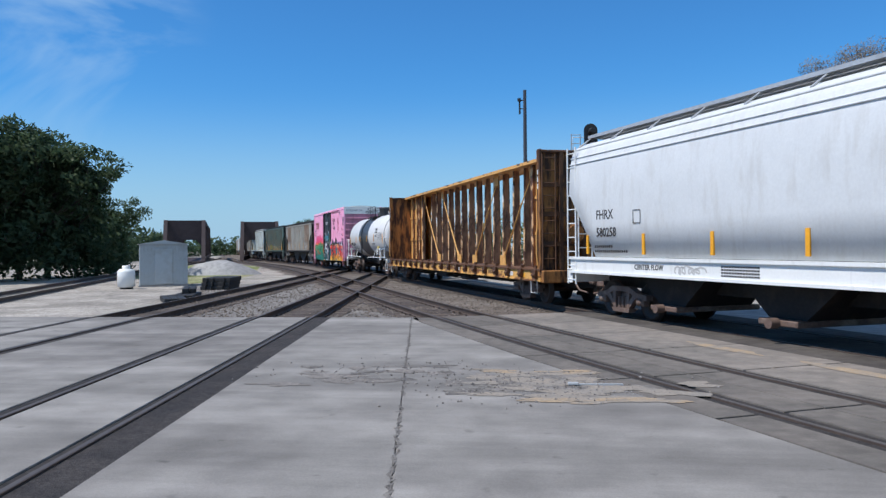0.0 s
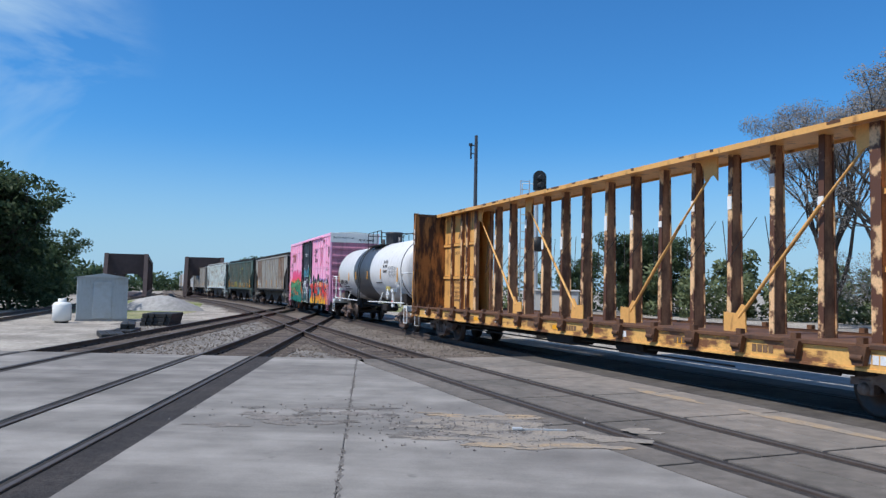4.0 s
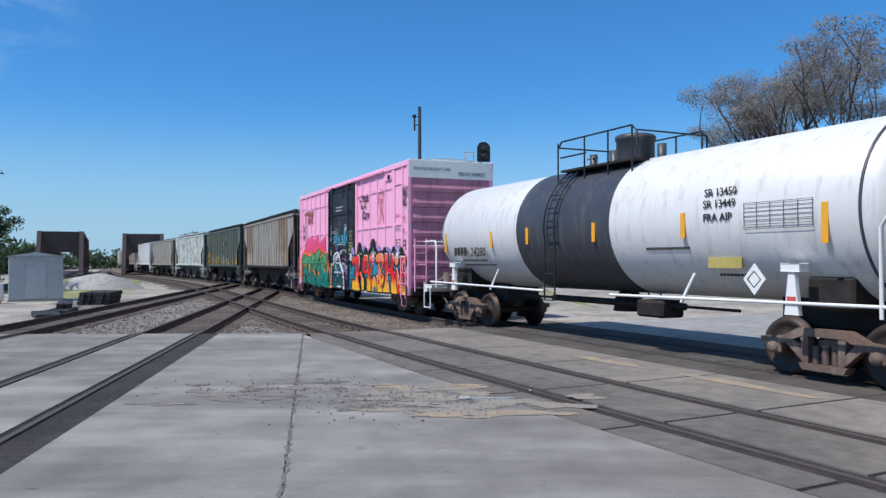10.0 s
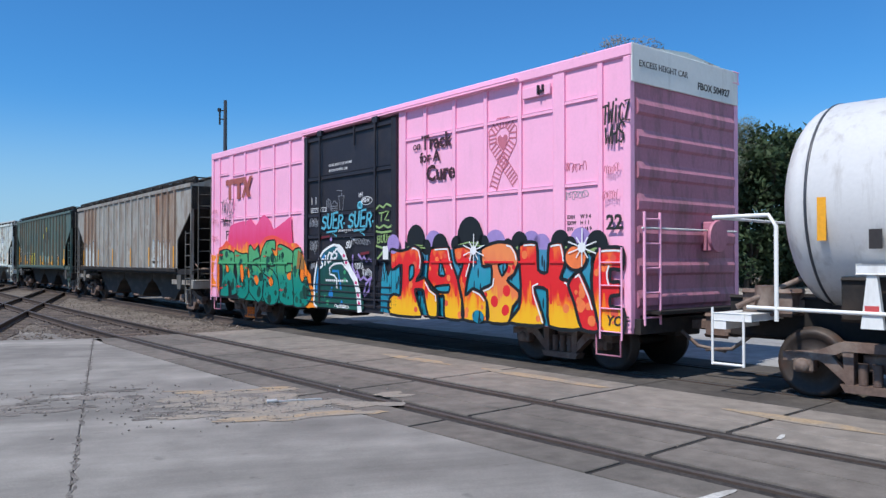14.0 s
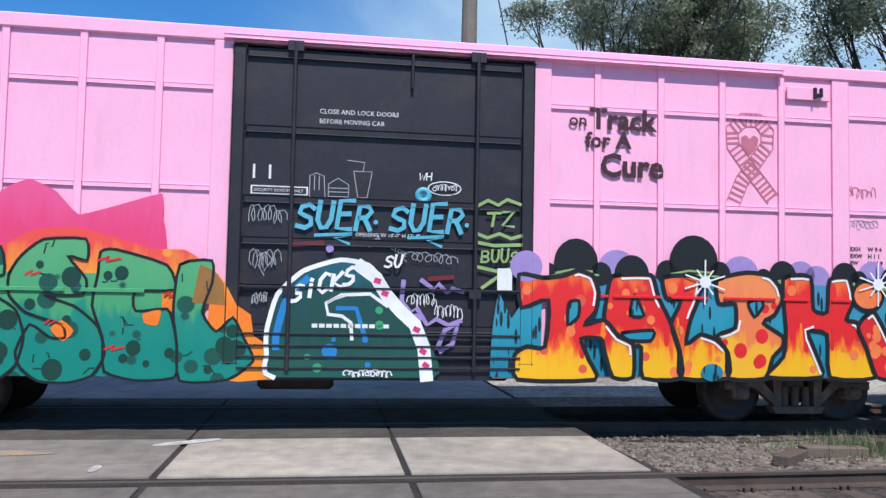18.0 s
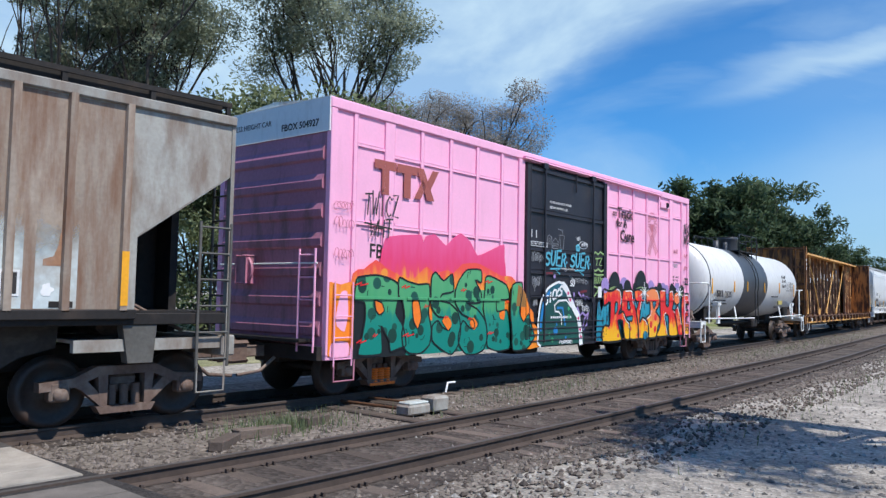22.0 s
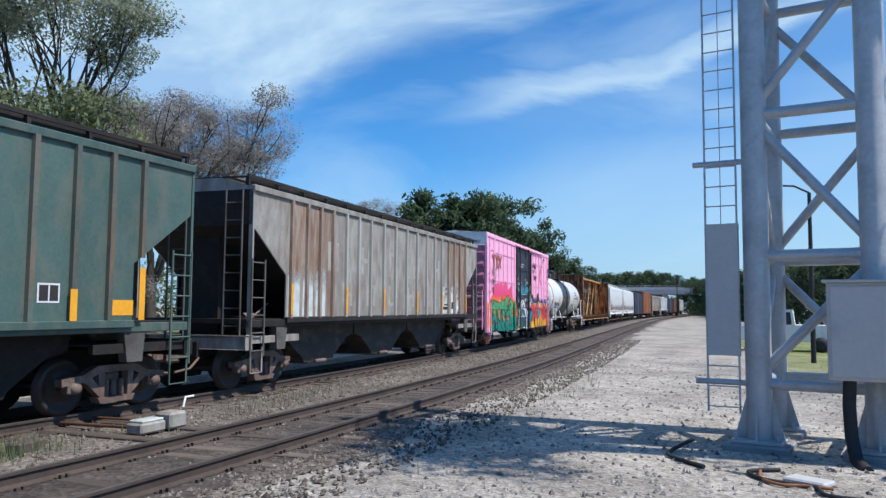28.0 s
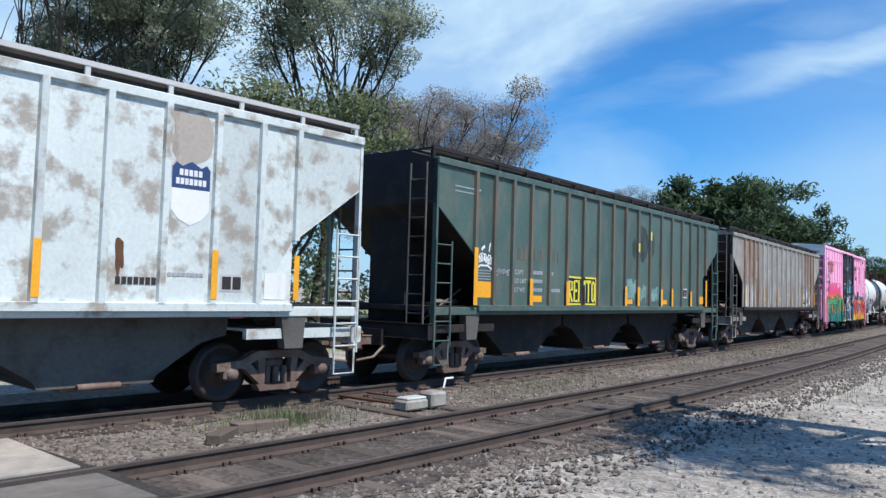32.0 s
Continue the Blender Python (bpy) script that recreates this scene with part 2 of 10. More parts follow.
_l.new(_tc.outputs["Object"], _noi.inputs["Vector"])
_l.new(_noi.outputs["Fac"], _add.inputs[0])
_l.new(_sep.outputs["Z"], _add.inputs[2])
_l.new(_add.outputs[0], _rng.inputs["Value"])
_l.new(_rng.outputs["Result"], _n["Principled BSDF"].inputs["Alpha"])
M_SOOT = material("sooty_green_paint", (0.034, 0.046, 0.042), 0.6, vary=0.2, stain=(0.068, 0.1, 0.09), stain_amount=0.8, streak=1.6, edge=(0.45, 0.62))
M_GREENRIB = material("rubbed_green_rib", (0.095, 0.115, 0.098), 0.6, vary=0.2, stain=(0.2, 0.125, 0.08), stain_amount=0.8, streak=2.0, edge=(0.42, 0.66), per_object=0.2)
M_HOPSILVER = material("chalky_silver_paint", (0.585, 0.635, 0.61), 0.5, vary=0.1, patch=0.7, stain=(0.33, 0.285, 0.235), stain_amount=0.9, streak=1.0, edge=(0.5, 0.61), per_object=0.12)
M_HOPTAN = material("tan_paint", (0.42, 0.37, 0.32), 0.6, vary=0.1, stain=RUST, stain_amount=0.5, streak=2.0)
M_BLUE = material("dark_blue_paint", (0.05, 0.065, 0.10), 0.55, vary=0.1, stain=RUST, stain_amount=0.5)
M_BOXBROWN = material("oxide_brown_paint", (0.30, 0.12, 0.055), 0.6, vary=0.1, stain=RUST, stain_amount=0.6)
# grimy steel, near-black so that it also carries the shade under the cars
M_UNDER = material("grimy_shaded_black_steel", (0.017, 0.0145, 0.014), 0.75, vary=0.3, stain=(0.055, 0.038, 0.029), stain_amount=0.6)
M_TRUCK = material("grimy_brown_cast_steel", (0.15, 0.10, 0.08), 0.7, vary=0.3, stain=(0.30, 0.25, 0.21), stain_amount=0.7)
M_WHEEL = material("dark_wheel_steel", (0.055, 0.043, 0.038), 0.55, 0.3, vary=0.2, stain=RUST, stain_amount=0.5)
M_TREAD = material("bright_worn_steel", (0.42, 0.41, 0.40), 0.28, 0.9, vary=0.1)
M_RAILTOP = material("worn_rail_head", (0.085, 0.074, 0.068), 0.6, 0.15, vary=0.2)
M_RAIL = material("rusty_rail", (0.075, 0.054, 0.044), 0.75, vary=0.2, stain=(0.04, 0.028, 0.024), stain_amount=0.6)
M_TIE = material("weathered_tie_wood", (0.115, 0.088, 0.072), 0.9, vary=0.25, grain=30, stain=(0.05, 0.04, 0.035), stain_amount=0.6, per_object=0.35, bump=0.5)
M_WALK = material("dull_walkway_steel", (0.15, 0.14, 0.135), 0.6, 0.2, vary=0.15)
M_GALV = material("galvanised_steel", (0.46, 0.475, 0.49), 0.5, 0.35, vary=0.1, patch=5.0, stain=(0.28, 0.28, 0.28), stain_amount=0.5)
M_CABINET = material("grey_cabinet_paint", (0.50, 0.49, 0.48), 0.5, vary=0.06)
M_SHED = material("pale_metal_siding", (0.42, 0.45, 0.46), 0.55, vary=0.06, stain=(0.3, 0.28, 0.25), stain_amount=0.4)
M_BRIDGE = material("rusty_bridge_steel", (0.05, 0.036, 0.038), 0.8, vary=0.2, stain=(0.04, 0.03, 0.032), stain_amount=0.6)
M_POLE = material("weathered_pole_wood", (0.20, 0.17, 0.145), 0.9, vary=0.2, stain=(0.09, 0.075, 0.06), stain_amount=0.6, streak=4.0, bump=0.5)
M_DARK = material("dark_rubber", (0.025, 0.025, 0.026), 0.7, vary=0.2)
M_SIGNAL = material("black_signal_paint", (0.02, 0.021, 0.023), 0.5, vary=0.1)
M_TEXT = material("black_lettering", (0.035, 0.03, 0.03), 0.6, vary=0.2)
M_TEXTW = material("white_lettering", (0.72, 0.72, 0.72), 0.6, vary=0.15)
M_MAROON = material("maroon_lettering", (0.055, 0.02, 0.028), 0.6, vary=0.2)
M_LOGO = material("brick_red_logo_paint", (0.36, 0.10, 0.085), 0.6, vary=0.1)
M_REFLECT = material("yellow_reflector_tape", (0.85, 0.385, 0.025), 0.4, vary=0.1)
M_DULLYELLOW = material("grimy_yellow_notice", (0.42, 0.34, 0.10), 0.6, vary=0.15)
M_HOPRIB = material("pale_rib_paint", (0.395, 0.385, 0.35), 0.6, vary=0.1, stain=(0.25, 0.16, 0.11), stain_amount=0.7, streak=2.5, edge=(0.5, 0.7), per_object=0.1)
M_HOPBROWN = material("rust_washed_grey_paint", (0.31, 0.25, 0.2), 0.65, vary=0.14, stain=(0.19, 0.095, 0.055), stain_amount=0.9, streak=2.4, edge=(0.4, 0.66), per_object=0.16)
M_SHIELD = material("navy_shield_paint", (0.03, 0.06, 0.16), 0.5, vary=0.1)
M_REDFLAG = material("faded_red_plastic", (0.55, 0.08, 0.08), 0.6)
M_HOUSE = material("beige_siding", (0.42, 0.37, 0.30), 0.7, vary=0.06)
M_ROOF = material("brown_shingle", (0.16, 0.13, 0.11), 0.9, vary=0.2)
M_GLASS = material("dark_window_glass", (0.03, 0.035, 0.04), 0.08, spec=0.6, bump=0.0)
M_FENCE = material("grey_fence_wood", (0.27, 0.25, 0.23), 0.85, vary=0.2, grain=30)
# sprayed colours of the painted letters
PAINT = {k: material("spray_" + k, c, 0.5, vary=0.1, grain=9) for k, c in {
    "green": (0.05, 0.32, 0.15), "teal": (0.01, 0.20, 0.15), "magenta": (0.62, 0.04, 0.17), "orange": (0.88, 0.2, 0.02),
    "red": (0.70, 0.02, 0.025), "yellow": (0.82, 0.42, 0.03), "blue": (0.02, 0.16, 0.24), "black": (0.012, 0.014, 0.016),
    "lilac": (0.34, 0.24, 0.52), "white": (0.8, 0.8, 0.8), "sky": (0.10, 0.42, 0.55), "coral": (0.86, 0.2, 0.06),
    "lime": (0.28, 0.42, 0.16), "bottle": (0.008, 0.05, 0.035), "grey": (0.35, 0.36, 0.38), "rose": (0.55, 0.16, 0.22),
    "azure": (0.02, 0.2, 0.5), "wine": (0.16, 0.02, 0.03), "brown": (0.32, 0.15, 0.04), "mint": (0.25, 0.42, 0.40), "lemon": (0.75, 0.66, 0.08)}.items()}


def fade_material(name, z0, z1, stops, spot, spot_size=2.6, spot_edge=0.26, stretch=(1, 0, 1), slant=0.0):
    """Sprayed fill that fades from colour to colour up the car's side, with round spots and drips."""
    m = bpy.data.materials.new(name)
    m.use_nodes = True
    n, l = m.node_tree.nodes, m.node_tree.links
    b = n["Principled BSDF"]
    b.inputs["Roughness"].default_value = 0.5
    tc = n.new("ShaderNodeTexCoord")
    sep, mp, drip, add = n.new("ShaderNodeSeparateXYZ"), n.new("ShaderNodeMapping"), n.new("ShaderNodeTexNoise"), n.new("ShaderNodeMath")
    mp.inputs["Scale"].default_value = (5.0, 1.0, 0.9)
    drip.inputs["Scale"].default_value, drip.inputs["Detail"].default_value = 1.6, 3.0
    add.operation = "MULTIPLY_ADD"
    add.inputs[1].default_value = 0.9
    l.new(tc.outputs["Object"], sep.inputs["Vector"])
    l.new(tc.outputs["Object"], mp.inputs["Vector"])
    l.new(mp.outputs["Vector"], drip.inputs["Vector"])
    l.new(drip.outputs["Fac"], add.inputs[0])
    l.new(sep.outputs["Z"], add.inputs[2])
    rng = n.new("ShaderNodeMapRange")
    rng.inputs["From Min"].default_value, rng.inputs["From Max"].default_value = z0 + 0.45, z1 + 0.45
    l.new(add.outputs[0], rng.inputs["Value"])
    ramp = n.new("ShaderNodeValToRGB")
    els = ramp.color_ramp.elements
    while len(els) < len(stops):
        els.new(0.5)
    for e, (p, c) in zip(els, stops):
        e.position, e.color = p, (*c, 1)
    l.new(rng.outputs["Result"], ramp.inputs["Fac"])
    flat, cell, cut = n.new("ShaderNodeMapping"), n.new("ShaderNodeTexVoronoi"), n.new("ShaderNodeMapRange")
    flat.inputs["Scale"].default_value, flat.inputs["Rotation"].default_value = stretch, (0, radians(slant), 0)
    cell.inputs["Scale"].default_value = spot_size
    cut.inputs["From Min"].default_value, cut.inputs["From Max"].default_value = spot_edge, spot_edge - 0.03
    l.new(tc.outputs["Object"], flat.inputs["Vector"])
    l.new(flat.outputs["Vector"], cell.inputs["Vector"])
    l.new(cell.outputs["Distance"], cut.inputs["Value"])
    mix = n.new("ShaderNodeMix")
    mix.data_type = "RGBA"
    mix.inputs["B"].default_value = (*spot, 1)
    l.new(cut.outputs["Result"], mix.inputs["Factor"])
    l.new(ramp.outputs["Color"], mix.inputs["A"])
    l.new(mix.outputs["Result"], b.inputs["Base Color"])
    return m


PAINT["flame_fade"] = fade_material("spray_flame_fade", 0.75, 2.1, [(0.1, (0.88, 0.46, 0.01)), (0.24, (0.88, 0.38, 0.01)), (0.32, (0.84, 0.12, 0.015)), (0.42, (0.72, 0.015, 0.018)), (0.86, (0.74, 0.02, 0.022)), (0.98, (0.86, 0.14, 0.03))], (0.72, 0.09, 0.05), 2.6, 0.22)
PAINT["green_fade"] = fade_material("spray_green_fade", 0.75, 2.45, [(0.2, (0.0, 0.22, 0.17)), (0.42, (0.01, 0.24, 0.17)), (0.5, (0.06, 0.33, 0.14)), (0.95, (0.10, 0.38, 0.16))], (0.008, 0.08, 0.055), 2.6, 0.3)
PAINT["cloud_fade"] = fade_material("spray_magenta_fade", 1.9, 3.0, [(0.1, (0.9, 0.3, 0.03)), (0.3, (0.8, 0.06, 0.12)), (0.5, (0.78, 0.05, 0.17)), (0.95, (0.8, 0.09, 0.25))], (0.64, 0.06, 0.2), 1.2, 0.1)
PAINT["ember_fade"] = fade_material("spray_ember_fade", 0.75, 2.4, [(0.1, (0.9, 0.26, 0.015)), (0.5, (0.9, 0.2, 0.015)), (0.75, (0.9, 0.32, 0.03)), (0.95, (0.84, 0.08, 0.06))], (0.85, 0.3, 0.04), 1.5, 0.15)
PAINT["coral_fade"] = fade_material("spray_coral_fade", 0.75, 2.1, [(0.1, (0.86, 0.45, 0.02)), (0.3, (0.86, 0.40, 0.03)), (0.38, (0.82, 0.2, 0.06)), (0.7, (0.80, 0.2, 0.08)), (0.95, (0.85, 0.25, 0.08))], (0.72, 0.09, 0.05), 2.6, 0.12)
PAINT["dome_fade"] = fade_material("spray_dome_fade", 0.75, 2.1, [(0.1, (0.01, 0.09, 0.07)), (0.45, (0.008, 0.06, 0.05)), (0.8, (0.008, 0.07, 0.07)), (0.98, (0.01, 0.1, 0.14))], (0.01, 0.1, 0.07), 1.6, 0.12)
PAINT["hatch_blue"] = fade_material("spray_hatched_blue", 0.75, 2.0, [(0.1, (0.01, 0.2, 0.3)), (0.6, (0.02, 0.28, 0.38)), (0.95, (0.06, 0.25, 0.4))], (0.008, 0.02, 0.03), 5.0, 0.3, (2.6, 0, 0.55), 35)


def ground_material(name, base, other, patch, stone=26.0, bump=0.6, contrast=0.35, traffic=0.0):
    """Loose or cast ground: stones by cells, patches of a second tone, dark spots."""
    m = bpy.data.materials.new(name)
    m.use_nodes = True
    n, l = m.node_tree.nodes, m.node_tree.links
    b = n["Principled BSDF"]
    b.inputs["Roughness"].default_value, b.inputs["Specular IOR Level"].default_value = 0.92, 0.2
    geo = n.new("ShaderNodeNewGeometry")
    cells, broad, mid = n.new("ShaderNodeTexVoronoi"), n.new("ShaderNodeTexNoise"), n.new("ShaderNodeTexNoise")
    cells.inputs["Scale"].default_value = stone
    broad.inputs["Scale"].default_value, broad.inputs["Detail"].default_value, broad.inputs["Roughness"].default_value = patch, 6.0, 0.6
    mid.inputs["Scale"].default_value, mid.inputs["Detail"].default_value = patch * 9, 5.0
    for t in (cells, broad, mid):
        l.new(geo.outputs["Position"], t.inputs["Vector"])
    mix = n.new("ShaderNodeMix")
    mix.data_type = "RGBA"
    mix.inputs["A"].default_value, mix.inputs["B"].default_value = (*base, 1), (*other, 1)
    r = n.new("ShaderNodeMapRange")
    r.inputs["From Min"].default_value, r.inputs["From Max"].default_value = 0.42, 0.6
    l.new(broad.outputs["Fac"], r.inputs["Value"])
    l.new(r.outputs["Result"], mix.inputs["Factor"])
    hsv = n.new("ShaderNodeHueSaturation")
    v1 = n.new("ShaderNodeMapRange")
    v1.inputs["To Min"].default_value, v1.inputs["To Max"].default_value = 1 - contrast, 1 + contrast
    sep = n.new("ShaderNodeSeparateColor")
    l.new(cells.outputs["Color"], sep.inputs["Color"])
    l.new(sep.outputs["Red"], v1.inputs["Value"])
    v2 = n.new("ShaderNodeMapRange")
    v2.inputs["From Min"].default_value, v2.inputs["From Max"].default_value = 0.3, 0.7
    v2.inputs["To Min"].default_value, v2.inputs["To Max"].default_value = 0.82, 1.18
    l.new(mid.outputs["Fac"], v2.inputs["Value"])
    mu = n.new("ShaderNodeMath")
    mu.operation = "MULTIPLY"
    l.new(v1.outputs["Result"], mu.inputs[0])
    l.new(v2.outputs["Result"], mu.inputs[1])
    tone = mu.outputs[0]
    if traffic:
        # grime drawn out along the way of the road, and small dark drips
        way, grime, rough, keep = n.new("ShaderNodeMapping"), n.new("ShaderNodeTexNoise"), n.new("ShaderNodeMapRange"), n.new("ShaderNodeMath")
        way.inputs["Scale"].default_value = (0.09, 0.75, 1.0)
        grime.inputs["Scale"].default_value, grime.inputs["Detail"].default_value, grime.inputs["Roughness"].default_value = 1.1, 8.0, 0.62
        rough.inputs["From Min"].default_value, rough.inputs["From Max"].default_value = 0.36, 0.64
        rough.inputs["To Min"].default_value, rough.inputs["To Max"].default_value = 1 - traffic, 1 + traffic
        keep.operation = "MULTIPLY"
        l.new(geo.outputs["Position"], way.inputs["Vector"])
        l.new(way.outputs["Vector"], grime.inputs["Vector"])
        l.new(grime.outputs["Fac"], rough.inputs["Value"])
        l.new(tone, keep.inputs[0])
        l.new(rough.outputs["Result"], keep.inputs[1])
        drip, spot, both = n.new("ShaderNodeTexNoise"), n.new("ShaderNodeMapRange"), n.new("ShaderNodeMath")
        drip.inputs["Scale"].default_value, drip.inputs["Detail"].default_value = 3.2, 3.0
        spot.inputs["From Min"].default_value, spot.inputs["From Max"].default_value = 0.66, 0.74
        spot.inputs["To Min"].default_value, spot.inputs["To Max"].default_value = 1.0, 0.72
        both.operation = "MULTIPLY"
        l.new(geo.outputs["Position"], drip.inputs["Vector"])
        l.new(drip.outputs["Fac"], spot.inputs["Value"])
        l.new(keep.outputs[0], both.inputs[0])
        l.new(spot.outputs["Result"], both.inputs[1])
        tone = both.outputs[0]
    l.new(tone, hsv.inputs["Value"])
    l.new(mix.outputs["Result"], hsv.inputs["Color"])
    l.new(hsv.outputs["Color"], b.inputs["Base Color"])
    bm = n.new("ShaderNodeBump")
    bm.inputs["Strength"].default_value, bm.inputs["Distance"].default_value = bump, 0.03
    l.new(cells.outputs["Distance"], bm.inputs["Height"])
    l.new(bm.outputs["Normal"], b.inputs["Normal"])
    return m


M_GROUND = ground_material("gravel_yard", (0.385, 0.348, 0.305), (0.26, 0.235, 0.205), 0.35, 22.0)
M_BALLAST = ground_material("stained_ballast", (0.135, 0.112, 0.094), (0.195, 0.167, 0.142), 0.5, 16.0, 1.0)
M_GREYBED = ground_material("grey_yard_ballast", (0.225, 0.205, 0.186), (0.165, 0.15, 0.137), 0.5, 18.0, 0.8)
M_DARKBED = ground_material("oily_ballast", (0.065, 0.053, 0.047), (0.11, 0.09, 0.078), 0.8, 14.0, 1.0)
M_GRASS = ground_material("dry_grass", (0.16, 0.19, 0.06), (0.30, 0.28, 0.17), 0.12, 30.0)
M_ASPHALT = ground_material("dark_joint_asphalt", (0.052, 0.046, 0.044), (0.036, 0.033, 0.033), 1.2, 60.0, 0.3)
M_CONCRETE = ground_material("worn_concrete", (0.248, 0.233, 0.217), (0.19, 0.177, 0.166), 0.16, 90.0, 0.12, contrast=0.08, traffic=0.22)
M_PANEL = ground_material("crossing_panel_concrete", (0.17, 0.15, 0.134), (0.125, 0.113, 0.102), 0.5, 90.0, 0.12, contrast=0.08)
# panels below the train: oil, and the shade beneath the cars painted in
M_SHADEPANEL = ground_material("shaded_oily_panel_concrete", (0.105, 0.093, 0.084), (0.07, 0.062, 0.057), 0.6, 90.0, 0.12, contrast=0.1)
M_ROADFAR = ground_material("far_road_concrete", (0.33, 0.325, 0.32), (0.27, 0.265, 0.26), 0.3, 60.0, 0.2, contrast=0.1)
M_PATCHY = ground_material("broken_concrete", (0.235, 0.212, 0.195), (0.17, 0.155, 0.143), 2.2, 40.0, 0.5, contrast=0.16)
M_OLDPANEL = ground_material("greyed_panel_concrete", (0.24, 0.21, 0.185), (0.18, 0.162, 0.145), 0.4, 90.0, 0.12, contrast=0.08)
M_SAND = ground_material("sandy_panel_concrete", (0.41, 0.36, 0.305), (0.3, 0.27, 0.235), 0.4, 90.0, 0.12, contrast=0.08)
M_CRACK = ground_material("crumbled_concrete", (0.13, 0.118, 0.11), (0.2, 0.185, 0.17), 4.0, 60.0, 0.5, contrast=0.3)
M_SANDWASH = ground_material("sand_washed_concrete", (0.275, 0.238, 0.2), (0.24, 0.216, 0.192), 2.4, 60.0, 0.2, contrast=0.08)
M_YELLOWLINE = ground_material("worn_yellow_line", (0.36, 0.27, 0.18), (0.27, 0.235, 0.2), 3.0, 60.0, 0.2, contrast=0.1)
M_WHITELINE = ground_material("worn_white_line", (0.52, 0.51, 0.49), (0.38, 0.36, 0.34), 3.0, 60.0, 0.2, contrast=0.1)


def leaf_material(name, a, b2):
    m = bpy.data.materials.new(name)
    m.use_nodes = True
    n, l = m.node_tree.nodes, m.node_tree.links
    b = n["Principled BSDF"]
    b.inputs["Roughness"].default_value, b.inputs["Specular IOR Level"].default_value = 0.6, 0.25
    geo = n.new("ShaderNodeNewGeometry")
    mix = n.new("ShaderNodeMix")
    mix.data_type = "RGBA"
    mix.inputs["A"].default_value, mix.inputs["B"].default_value = (*a, 1), (*b2, 1)
    l.new(geo.outputs["Random Per Island"], mix.inputs["Factor"])
    l.new(mix.outputs["Result"], b.inputs["Base Color"])
    tr = n.new("ShaderNodeBsdfTranslucent")
    l.new(mix.outputs["Result"], tr.inputs["Color"])
    ms = n.new("ShaderNodeMixShader")
    ms.inputs["Fac"].default_value = 0.45
    l.new(b.outputs["BSDF"], ms.inputs[1])
    l.new(tr.outputs["BSDF"], ms.inputs[2])
    l.new(ms.outputs["Shader"], n["Material Output"].inputs["Surface"])
    return m


M_LEAF_WILLOW = leaf_material("willow_leaf", (0.21, 0.25, 0.175), (0.31, 0.345, 0.25))
M_LEAF_DARK = leaf_material("dark_leaf", (0.045, 0.085, 0.045), (0.10, 0.145, 0.075))
M_LEAF_DRY = leaf_material("sparse_grey_leaf", (0.25, 0.235, 0.22), (0.36, 0.335, 0.315))
M_LEAF_BUSH = leaf_material("bush_leaf", (0.125, 0.17, 0.085), (0.23, 0.265, 0.14))
M_BARK = material("dark_bark", (0.06, 0.05, 0.042), 0.95, vary=0.25, bump=0.6)


